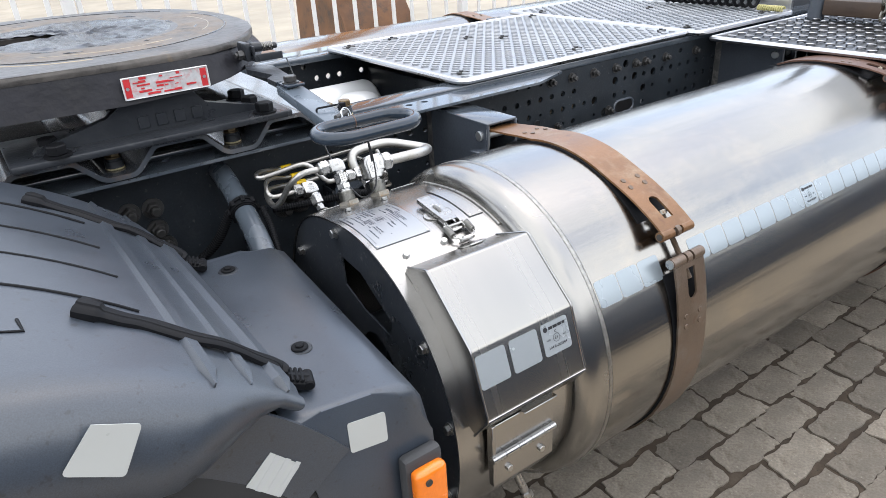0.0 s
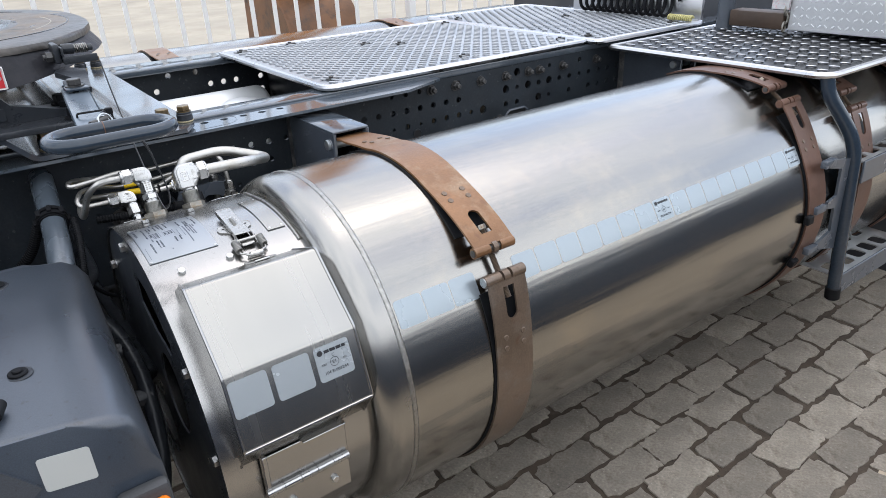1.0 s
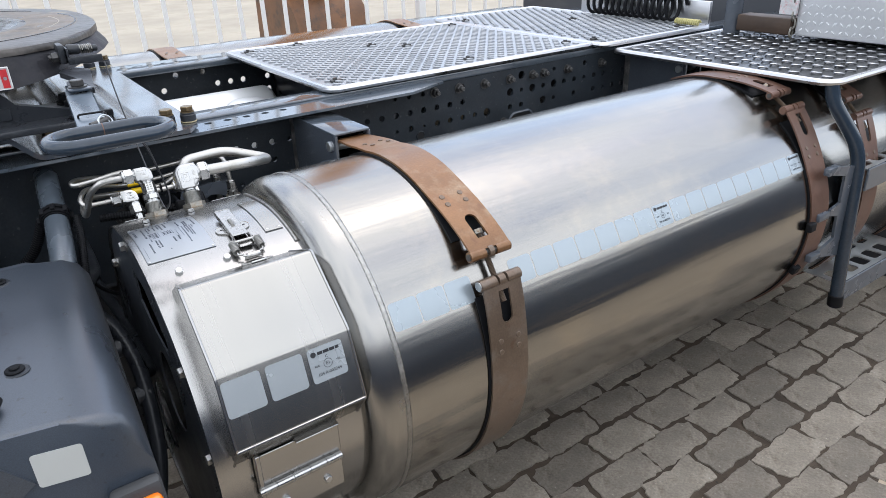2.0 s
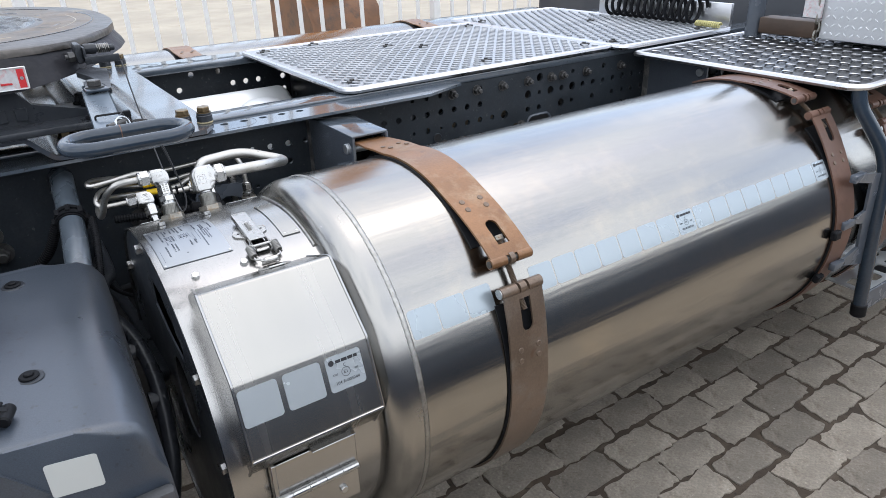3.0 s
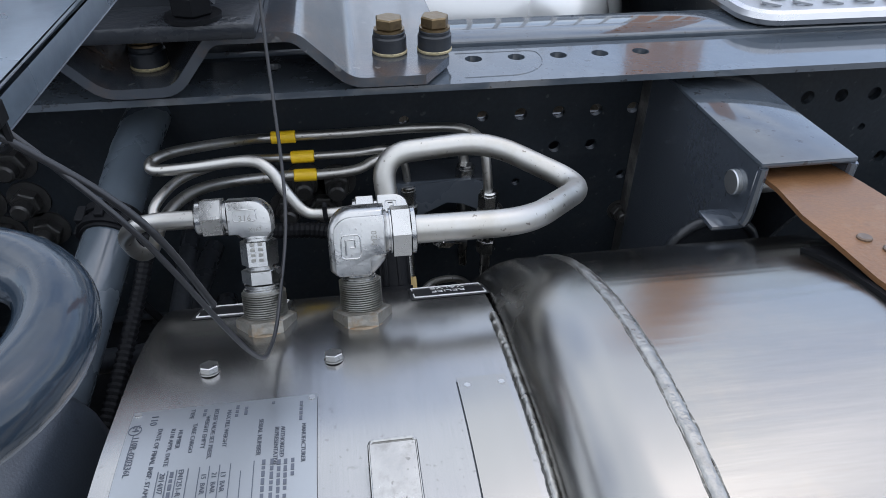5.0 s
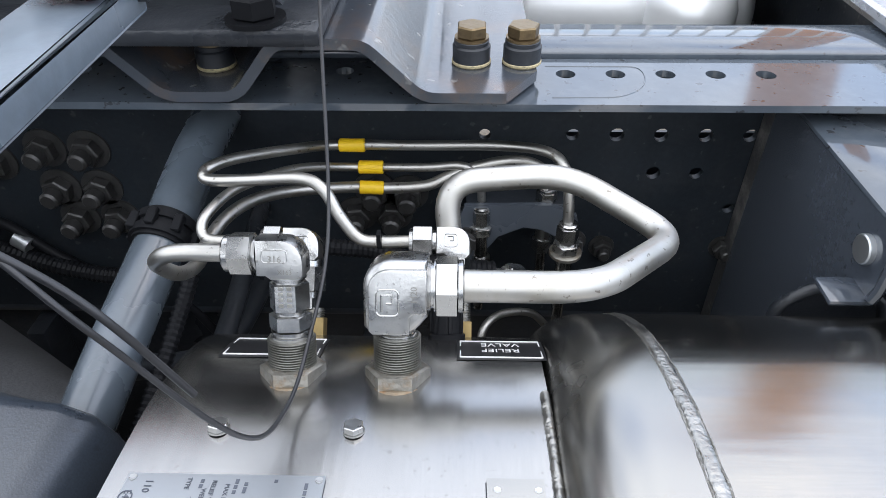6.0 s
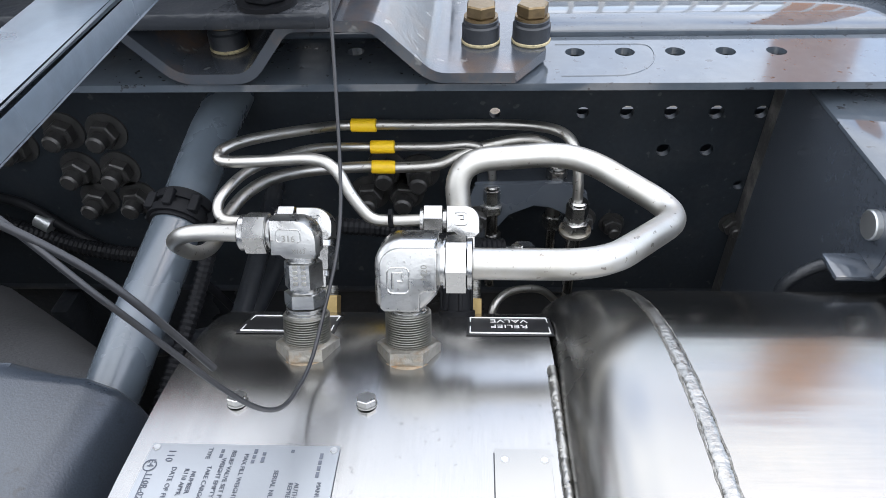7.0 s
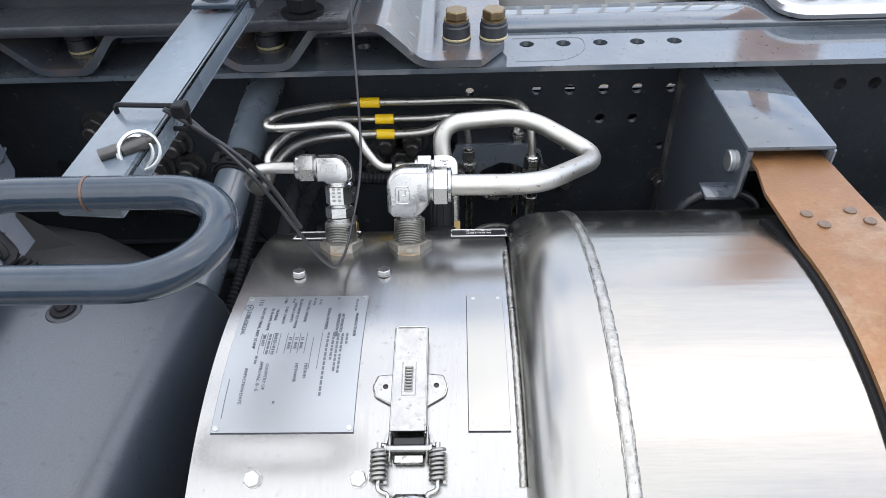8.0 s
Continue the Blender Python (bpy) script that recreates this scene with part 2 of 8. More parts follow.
REFLECTOR_WARM = material("pale_reflective_film", (0.468, 0.484, 0.468), 0.32, 0.0, 0.04, 5.0, 0.05, 900.0, spec=0.6)
FILM_STRIPE = material("striped_film", (0.47, 0.485, 0.48), 0.34, 0.0, 0.04, 5.0, 0.05, 900.0, spec=0.6)
ETCH = material("faint_etching", (0.115, 0.125, 0.15), 0.5, 0.5, 0.1)
INK = material("black_ink", (0.015, 0.016, 0.02), 0.5, 0.0, 0.05)
PLATE = material("etched_plate", (0.351, 0.366, 0.380), 0.36, 1.0, 0.02, 14.0, 0.02, 300.0, rough_var=0.02)
YELLOW = material("yellow_tape", (0.80, 0.52, 0.01), 0.45, 0.0, 0.06, 30.0, 0.05, 300.0)
RED = material("red_label", (0.55, 0.035, 0.04), 0.4, 0.0, 0.15, 60.0, 0.1, 300.0)
LABEL = material("scuffed_label", (0.55, 0.55, 0.55), 0.4, 0.0, 0.2, 50.0, 0.1, 300.0, tint=(0.55, 0.06, 0.06), tint_amount=0.5)
BLACK = material("black_label_and_hole", (0.012, 0.012, 0.013), 0.35, 0.0, 0.05)
WHITE = material("white_print", (0.720, 0.720, 0.702), 0.45, 0.0, 0.03)
ORANGE = material("orange_lens", (0.85, 0.20, 0.01), 0.20, 0.0, 0.08, 40.0, 0.3, 240.0, coat=0.6)
PAVER = material("stone_sett", (0.249, 0.218, 0.177), 0.9, 0.0, 0.28, 11.0, 1.0, 150.0, tint=(0.165, 0.138, 0.108), tint_amount=0.85, speck=(0.40, 0.365, 0.31), speck_amount=0.6, speck_scale=110.0, random_amount=0.24, grain=0.16)
JOINT = material("joint_soil", (0.064, 0.047, 0.033), 0.95, 0.0, 0.3, 6.0, 1.0, 90.0, tint=(0.17, 0.138, 0.102), tint_amount=0.4, speck=(0.035, 0.029, 0.022), speck_amount=0.8, speck_scale=60.0)
YARD = material("yard_concrete", (0.370, 0.328, 0.260), 0.9, 0.0, 0.20, 0.8, 0.4, 30.0, tint=(0.33, 0.285, 0.22), tint_amount=0.8)
SAND = material("sandy_dirt", (0.44, 0.362, 0.268), 0.95, 0.0, 0.15, 5.0, 0.8, 120.0, tint=(0.23, 0.19, 0.145), tint_amount=0.6, speck=(0.50, 0.46, 0.40), speck_amount=0.5, speck_scale=120.0)
FENCE = material("white_fence_paint", (0.720, 0.711, 0.693), 0.4, 0.0, 0.04, 8.0)
BUCKET = material("worn_bucket", (0.15, 0.070, 0.030), 0.5, 0.2, 0.45, 3.5, 0.6, 30.0, tint=(0.045, 0.032, 0.025), tint_amount=0.9)
DIGGER = material("orange_machine_paint", (0.55, 0.22, 0.05), 0.4, 0.0, 0.12, 3.0, 0.05, 60.0, tint=(0.25, 0.12, 0.05), tint_amount=0.5)
CABLE = material("grey_cable_sheath", (0.022, 0.023, 0.026), 0.38, 0.0, 0.2, 30.0, 0.05, 300.0)
HALL_PALE = material("pale_backdrop", (0.30, 0.335, 0.385), 0.6, 0.0, 0.15, 0.4, 0.1, 8.0)
WALLMAT = material("dark_backdrop", (0.052, 0.066, 0.096), 0.6, 0.0, 0.12, 0.6, 0.1, 8.0)
CABPAINT = material("dark_cab_back", (0.035, 0.038, 0.045), 0.4, 0.0, 0.15, 2.0, 0.02, 60.0, tint=(0.07, 0.07, 0.07), tint_amount=0.4)
TYRE = material("tyre_rubber", (0.020, 0.020, 0.020), 0.75, 0.0, 0.2, 8.0, 0.3, 120.0)
CHEQUER = material("chequer_aluminium", (0.72, 0.73, 0.74), 0.40, 0.5, 0.06, 5.0, 0.1, 90.0)
DARKMETAL = material("oily_bolt", (0.068, 0.067, 0.066), 0.38, 0.5, 0.25, 40.0, 0.2, 300.0)
HEAD = material("dark_brass_head", (0.21, 0.155, 0.085), 0.38, 0.8, 0.25, 30.0, 0.2, 200.0, tint=(0.07, 0.055, 0.04), tint_amount=0.6)
SEALANT = material("cracked_sealant", (0.40, 0.34, 0.20), 0.6, 0.0, 0.4, 60.0, 0.6, 200.0, tint=(0.05, 0.045, 0.04), tint_amount=0.95)
BOLT = material("zinc_bolt", (0.50, 0.50, 0.49), 0.32, 1.0, 0.1, 60.0, 0.1, 400.0)
SPRING = material("spring_steel", (0.27, 0.265, 0.25), 0.30, 1.0, 0.2, 60.0)
LATCH = material("worn_latch_steel", (0.39, 0.385, 0.37), 0.21, 1.0, 0.10, 60.0, 0.05, 300.0, tint=(0.24, 0.23, 0.21), tint_amount=0.5, speck=(0.12, 0.11, 0.10), speck_amount=0.5, speck_scale=240.0)

# ---- building helpers ----
ORIGIN = {}


def thing(name, loc, label, category, kind="", group=""):
    ob = new(name)
    ob.empty_display_size = 0.05
    ob.location = loc
    ORIGIN[ob.name] = Vector(loc)
    return tagged(ob, label, category, group, kind)


def finish(bm, name, mat, angle=38.0):
    bmesh.ops.recalc_face_normals(bm, faces=bm.faces[:])
    lim = radians(angle)
    for f in bm.faces:
        f.smooth = True
    for e in bm.edges:
        e.smooth = len(e.link_faces) == 2 and e.calc_face_angle(0.0) < lim
    me = bpy.data.meshes.new(name)
    bm.to_mesh(me)
    bm.free()
    me.materials.append(mat)
    return me


def part(name, bm, mat, parent, label="", angle=38.0):
    """One mesh, built in world metres, under its thing."""
    org = ORIGIN[parent.name]
    bmesh.ops.translate(bm, verts=bm.verts[:], vec=-org)
    ob = new(name, finish(bm, name, mat, angle))
    ob.parent = parent
    ORIGIN[ob.name] = org
    return tagged(ob, label)


def single(name, bm, mat, label, category, kind="", group="", angle=38.0, loc=None):
    """A thing that is one mesh."""
    org = Vector(loc) if loc else Vector((0, 0, 0))
    bmesh.ops.translate(bm, verts=bm.verts[:], vec=-org)
    ob = new(name, finish(bm, name, mat, angle))
    ob.location = org
    ORIGIN[ob.name] = org
    return tagged(ob, label, category, group, kind)


def place(name, mesh, parent, m, label=""):
    """One more piece on a shared mesh at the world pose m."""
    ob = new(name, mesh)
    ob.parent = parent
    ob.matrix_local = Matrix.Translation(-ORIGIN[parent.name]) @ m
    ORIGIN[ob.name] = m.translation.copy()
    return tagged(ob, label)


def box(bm, x0, x1, y0, y1, z0, z1, bevel=0.0, seg=2, m=None):
    vs = bmesh.ops.create_cube(bm, size=1.0)["verts"]
    for v in vs:
        v.co = Vector(((x0 + x1) / 2 + v.co.x * (x1 - x0), (y0 + y1) / 2 + v.co.y * (y1 - y0), (z0 + z1) / 2 + v.co.z * (z1 - z0)))
    if bevel:
        es = list({e for v in vs for e in v.link_edges})
        r = bmesh.ops.bevel(bm, geom=es, offset=bevel, segments=seg, profile=0.5, affect="EDGES")
        vs = [v for v in bm.verts if v in set(r["verts"]) or v.is_valid and v in set(vs)]
    if m is not None:
        bmesh.ops.transform(bm, matrix=m, verts=[v for v in vs if v.is_valid])
    return vs


def frame_of(d):
    d = d.normalized()
    a = Vector((0, 0, 1)) if abs(d.z) < 0.9 else Vector((1, 0, 0))
    u = d.cross(a).normalized()
    return u, d.cross(u).normalized()


def rod(bm, p0, p1, r, n=16, r1=None, caps=True, chamfer=0.0):
    """A round or n-sided bar between two points, with optional chamfered ends."""
    p0, p1 = Vector(p0), Vector(p1)
    r1 = r if r1 is None else r1
    d = p1 - p0
    u, w = frame_of(d)
    dn = d.normalized()
    stations = [(p0, r), (p1, r1)]
    if chamfer:
        stations = [(p0, r - chamfer), (p0 + dn * chamfer, r), (p1 - dn * chamfer, r1), (p1, r1 - chamfer)]
    rings = []
    for p, rr in stations:
        rings.append([bm.verts.new(p + (u * math.cos(2 * math.pi * i / n) + w * math.sin(2 * math.pi * i / n)) * rr) for i in range(n)])
    for a, b in zip(rings, rings[1:]):
        for i in range(n):
            bm.faces.new((a[i], a[(i + 1) % n], b[(i + 1) % n], b[i]))
    if caps:
        bm.faces.new(rings[0][::-1])
        bm.faces.new(rings[-1])
    return rings


def rounded(points, radius, steps=6):
    """A polyline with its corners turned into bends."""
    pts = [Vector(p) for p in points]
    out = [pts[0]]
    for a, b, c in zip(pts, pts[1:], pts[2:]):
        r = min(radius, (a - b).length * 0.48, (c - b).length * 0.48)
        s, e = b + (a - b).normalized() * r, b + (c - b).normalized() * r
        for i in range(steps + 1):
            t = i / steps
            out.append(s * (1 - t) ** 2 + b * 2 * t * (1 - t) + e * t * t)
    out.append(pts[-1])
    return out


def smooth_line(points, steps=8):
    """A soft curve through all points."""
    p = [Vector(q) for q in points]
    p = [2 * p[0] - p[1]] + p + [2 * p[-1] - p[-2]]
    out = []
    for i in range(1, len(p) - 2):
        for k in range(steps):
            t = k / steps
            out.append(0.5 * (2 * p[i] + (p[i + 1] - p[i - 1]) * t + (2 * p[i - 1] - 5 * p[i] + 4 * p[i + 1] - p[i + 2]) * t * t
                              + (3 * p[i] - 3 * p[i + 1] + p[i + 2] - p[i - 1]) * t ** 3))
    out.append(p[-2])
    return out


def tube(bm, pts, r, n=12, closed=False, ridge=0.0):
    """A pipe along a line of points; ridge makes it a corrugated hose."""
    pts = [Vector(p) for p in pts]
    rings = []
    u = None
    m = len(pts)
    for i, p in enumerate(pts):
        if closed:
            d = pts[(i + 1) % m] - pts[i - 1]
        else:
            d = pts[min(i + 1, m - 1)] - pts[max(i - 1, 0)]
        d.normalize()
        if u is None:
            u = frame_of(d)[0]
        u = (u - d * u.dot(d)).normalized()
        w = d.cross(u)
        rr = r + (ridge if i % 2 else 0.0)
        rings.append([bm.verts.new(p + (u * math.cos(2 * math.pi * k / n) + w * math.sin(2 * math.pi * k / n)) * rr) for k in range(n)])
    pairs = list(zip(rings, rings[1:])) + ([(rings[-1], rings[0])] if closed else [])
    for a, b in pairs:
        for k in range(n):
            bm.faces.new((a[k], a[(k + 1) % n], b[(k + 1) % n], b[k]))
    if not closed:
        bm.faces.new(rings[0][::-1])
        bm.faces.new(rings[-1])


def resample(pts, step):
    out = [Vector(pts[0])]
    left = step
    for a, b in zip(pts, pts[1:]):
        a, b = Vector(a), Vector(b)
        L = (b - a).length
        d = 0.0
        while L - d >= left:
            d += left
            out.append(a.lerp(b, d / L))
            left = step
        left -= L - d
    return out


def prism(bm, outline, axis, a, b):
    """An outline given in the two other axes, pushed out from a to b along axis 0, 1 or 2."""
    def at(p, k):
        q = list(p)
        q.insert(axis, k)
        return Vector(q)
    lo = [bm.verts.new(at(p, a)) for p in outline]
    hi = [bm.verts.new(at(p, b)) for p in outline]
    n = len(outline)
    bm.faces.new(lo)
    bm.faces.new(hi[::-1])
    for i in range(n):
        bm.faces.new((lo[i], lo[(i + 1) % n], hi[(i + 1) % n], hi[i]))


def lathe(bm, profile, yc, zc, n=96, a0=0.0, a1=360.0):
    """A shape turned round an axis along x; profile is a list of (x, radius); angles start at the near side (minus y) and go up."""
    full = abs(a1 - a0) > 359.9
    k = n if full else n + 1
    rings = []
    for x, r in profile:
        if r < 1e-6:
            rings.append([bm.verts.new((x, yc, zc))] * k)
            continue
        rings.append([bm.verts.new((x, yc - r * math.cos(radians(a0 + (a1 - a0) * i / n)), zc + r * math.sin(radians(a0 + (a1 - a0) * i / n)))) for i in range(k)])
    for a, b in zip(rings, rings[1:]):
        for i in range(n):
            j = (i + 1) % k
            vs = [a[i], a[j], b[j], b[i]]
            u = []
            for v in vs:
                if v not in u:
                    u.append(v)
            if len(u) > 2:
                bm.faces.new(u)


def band(bm, rows, thick, x0, x1, holes=(), cols=None):
    """A bent strip of sheet: rows of (y, z, ny, nz) along its length, x0 to x1 wide, with slots (row from, row to, x from, x to)."""
    xs = sorted(set([x0, x1] + [h[2] for h in holes] + [h[3] for h in holes] + list(cols or [])))
    top = [[bm.verts.new((x, y + ny * thick, z + nz * thick)) for x in xs] for y, z, ny, nz in rows]
    bot = [[bm.verts.new((x, y, z)) for x in xs] for y, z, ny, nz in rows]
    nr, nx = len(rows), len(xs)

    def solid(i, j):
        if not (0 <= i < nr - 1 and 0 <= j < nx - 1):
            return False
        return not any(h[0] <= i < h[1] and h[2] <= (xs[j] + xs[j + 1]) / 2 <= h[3] for h in holes)
    for i in range(nr - 1):
        for j in range(nx - 1):
            if not solid(i, j):
                continue
            bm.faces.new((top[i][j], top[i][j + 1], top[i + 1][j + 1], top[i + 1][j]))
            bm.faces.new((bot[i][j], bot[i + 1][j], bot[i + 1][j + 1], bot[i][j + 1]))
            for (di, dj, p, q) in ((-1, 0, (i, j), (i, j + 1)), (1, 0, (i + 1, j), (i + 1, j + 1)), (0, -1, (i, j), (i + 1, j)), (0, 1, (i, j + 1), (i + 1, j + 1))):
                if not solid(i + di, j + dj):
                    bm.faces.new((top[p[0]][p[1]], top[q[0]][q[1]], bot[q[0]][q[1]], bot[p[0]][p[1]]))


def disc_mesh(name, r, h, mat):
    """A flat rivet head."""
    bm = bmesh.new()
    rod(bm, (0, 0, -0.001), (0, 0, h), r, 16, chamfer=0.0008)
    return finish(bm, name, mat, 40)


def hex_mesh(name, r, h, mat, washer=0.0, stud=0.0, stud_r=0.0):
    """A hexagon head or nut standing along z from 0, with washer and stud if asked."""
    bm = bmesh.new()
    z = 0.0
    if washer:
        rod(bm, (0, 0, 0), (0, 0, h * 0.2), washer, 20)
        z = h * 0.2
    rod(bm, (0, 0, z), (0, 0, z + h), r, 6, chamfer=h * 0.12)
    if stud:
        rod(bm, (0, 0, z + h), (0, 0, z + h + stud), stud_r or r * 0.55, 12, chamfer=stud * 0.15)
    return finish(bm, name, mat)


def along(p, d, spin=0.0):
    """A pose at p whose z looks along d."""
    return Matrix.Translation(p) @ Vector(d).to_track_quat("Z", "Y").to_matrix().to_4x4() @ Matrix.Rotation(radians(spin), 4, "Z")


def perforated(bm, x0, z0, nx, nz, pitch, y0, y1, hole):
    """A plate of square cells in the x-z plane, y0 to y1 thick, with round holes of the radius that hole(i, j) gives."""
    cache = {}

    def v(x, y, z):
        k = (round(x, 5), round(y, 5), round(z, 5))
        if k not in cache:
            cache[k] = bm.verts.new((x, y, z))
        return cache[k]
    for i in range(nx):
        for j in range(nz):
            xa, xb, za, zb = x0 + i * pitch, x0 + (i + 1) * pitch, z0 + j * pitch, z0 + (j + 1) * pitch
            rr = hole(i, j)
            if not rr:
                for y in (y0, y1):
                    bm.faces.new((v(xa, y, za), v(xb, y, za), v(xb, y, zb), v(xa, y, zb)))
                continue
            cx, cz = (xa + xb) / 2, (za + zb) / 2
            m = 12
            ring = {}
            for y in (y0, y1):
                inner = [bm.verts.new((cx + rr * math.cos(2 * math.pi * (k + 0.5) / m), y, cz + rr * math.sin(2 * math.pi * (k + 0.5) / m))) for k in range(m)]
                corners = [v(xb, y, zb), v(xa, y, zb), v(xa, y, za), v(xb, y, za)]
                ring[y] = inner
                for q in range(4):
                    # each corner serves the three holes' edges around its diagonal
                    ks = [(q * 3 + t) % m for t in (0, 1, 2)]
                    bm.faces.new((corners[q], inner[ks[0]], inner[ks[1]]))
                    bm.faces.new((corners[q], inner[ks[1]], inner[ks[2]]))
                    nk = (ks[2] + 1) % m
                    bm.faces.new((corners[q], inner[ks[2]], inner[nk], corners[(q + 1) % 4]))
            for k in range(m):
                bm.faces.new((ring[y0][k], ring[y0][(k + 1) % m], ring[y1][(k + 1) % m], ring[y1][k]))


def rounded_rect(w, h, r, n=4):
    pts = []
    for cx, cy, a in ((w / 2 - r, h / 2 - r, 0), (-w / 2 + r, h / 2 - r, 90), (-w / 2 + r, -h / 2 + r, 180), (w / 2 - r, -h / 2 + r, 270)):
        for k in range(n + 1):
            t = radians(a + 90 * k / n)
            pts.append((cx + r * math.cos(t), cy + r * math.sin(t)))
    return pts


def letters(text, size, m, mat, parent, name="print", align="CENTER"):
    """Raised print from the built-in font; m carries the text's x along its line and its z outwards."""
    cu = bpy.data.curves.new(name, "FONT")
    cu.body, cu.size, cu.extrude, cu.align_x, cu.align_y, cu.resolution_u = text, size, 0.00012, align, "CENTER", 2
    tmp = bpy.data.objects.new(name, cu)
    scene.collection.objects.link(tmp)
    dg = bpy.context.evaluated_depsgraph_get()
    me = bpy.data.meshes.new_from_object(tmp.evaluated_get(dg))
    bpy.data.objects.remove(tmp)
    me.materials.clear()
    me.materials.append(mat)
    return place(name, me, parent, m)


def axes(p, x, z):
    """A pose at p with its x along x and its z outwards along z."""
    x, z = Vector(x).normalized(), Vector(z).normalized()
    y = z.cross(x).normalized()
    x = y.cross(z)
    return Matrix(((x.x, y.x, z.x, p[0]), (x.y, y.y, z.y, p[1]), (x.z, y.z, z.z, p[2]), (0, 0, 0, 1)))


# ---- main measures of the truck ----
ZT, R, RS = 0.616, 0.330, 0.296          # tank axis height, tank radius, radius of the valve housing
WEB = 0.455                              # outer face of the near chassis rail
MID = 0.855                              # the truck's middle line
TOP = 0.966                              # top of the mounting angle
PITCH = 0.0443                           # hole pitch in rail and angle
rng = random.Random(7)


def plate_with_holes(bm, outline, holes, axis, a, b):
    """A flat plate with openings, from a to b along an axis."""
    def at(p, k):
        q = list(p)
        q.insert(axis, k)
        return Vector(q)
    loops = [outline] + list(holes)
    rings = {}
    for k in (a, b):
        edges, allv = [], []
        for lp in loops:
            vs = [bm.verts.new(at(p, k)) for p in lp]
            allv.append(vs)
            edges += [bm.edges.new((vs[i], vs[(i + 1) % len(vs)])) for i in range(len(vs))]
        rings[k] = allv
        bmesh.ops.triangle_fill(bm, use_beauty=True, use_dissolve=False, edges=edges)
    for va, vb in zip(rings[a], rings[b]):
        n = len(va)
        for i in range(n):
            bm.faces.new((va[i], va[(i + 1) % n], vb[(i + 1) % n], vb[i]))


def circle(cx, cy, r, n=24, sx=1.0, sy=1.0):
    return [(cx + r * sx * math.cos(2 * math.pi * k / n), cy + r * sy * math.sin(2 * math.pi * k / n)) for k in range(n)]


def on_tank(angle, r, yc=0.0, zc=ZT):
    """Place and outward normal in the y-z plane; angle up from the near side."""
    c, s = math.cos(radians(angle)), math.sin(radians(angle))
    return yc - r * c, zc + r * s, -c, s


def patch(bm, x0, x1, a0, a1, r, thick, n=10, yc=0.0, zc=ZT, corner=0.0):
    """A thin rectangular plate bent onto the tank between two angles, with clipped corners."""
    rows = []
    for i in range(n + 1):
        a = a0 + (a1 - a0) * i / n
        rows.append(a)
    lo, hi = [], []
    for i, a in enumerate(rows):
        s = abs(a1 - a0) * math.pi / 180 * r
        d = min(i, n - i) * s / n
        cut = 0.0
        if corner and d < corner:
            cut = corner - math.sqrt(max(corner ** 2 - (corner - d) ** 2, 0.0))
        for rr, lst in ((r, lo), (r + thick, hi)):
            y, z, _, _ = on_tank(a, rr, yc, zc)
            lst.append([bm.verts.new((x0 + cut, y, z)), bm.verts.new((x1 - cut, y, z))])
    for i in range(n):
        bm.faces.new((hi[i][0], hi[i][1], hi[i + 1][1], hi[i + 1][0]))
        bm.faces.new((lo[i][0], lo[i + 1][0], lo[i + 1][1], lo[i][1]))
        for k in (0, 1):
            bm.faces.new((lo[i][k], lo[i + 1][k], hi[i + 1][k], hi[i][k]))
    for i in (0, n):
        bm.faces.new((lo[i][0], lo[i][1], hi[i][1], hi[i][0]))


# ---- ground, yard and what closes the place ----
bm = bmesh.new()
bmesh.ops.create_grid(bm, x_segments=8, y_segments=8, size=400.0)
bmesh.ops.translate(bm, verts=bm.verts[:], vec=(0, 0, -0.014))
single("ground", bm, YARD, "pale dusty concrete yard reaching far out", "ground", kind="structure")
bm = bmesh.new()
box(bm, -5.0, 8.0, -7.0, 2.75, -0.0139, -0.0056)
pavement = single("pavement", bm, JOINT, "old concrete block paving with dark earth in the joints", "pavement", kind="structure")

# unseen dark block, standing in for a truck parked across, darkens the tank's reflection
bm = bmesh.new()
box(bm, -9, 11, -2.45, -2.05, -0.014, 1.22, 0.02)
single("wall_low", bm, WALLMAT, "plain dark block standing in for a truck parked across", "wall", kind="structure")
# unseen hall behind camera and beyond cab, added for the tank to reflect
bm = bmesh.new()
box(bm, -40, 40, -15.4, -15.0, -0.014, 3.6)
hall = single("wall_south", bm, WALLMAT, "unseen long dark hall, added across the yard for reflections", "wall", kind="structure")
bm = bmesh.new()
box(bm, -40, 40, -15.0, -14.6, 3.4, 3.8)
part("trim", bm, GALV, hall)

# unseen pale hall beyond the fence, added to dim the tank's upper reflection
bm = bmesh.new()
box(bm, -45, 60, 27.0, 27.4, -0.014, 4.6)
hall_far = single("wall_north", bm, HALL_PALE, "unseen pale blue-grey hall, added beyond the fence for reflections", "wall", kind="structure")
bm = bmesh.new()
box(bm, -45, 60, 26.6, 27.0, 4.4, 4.9)
part("trim", bm, GALV, hall_far)

# ---- chassis rails ----
X_NEAR = 0.0185 - PITCH / 2


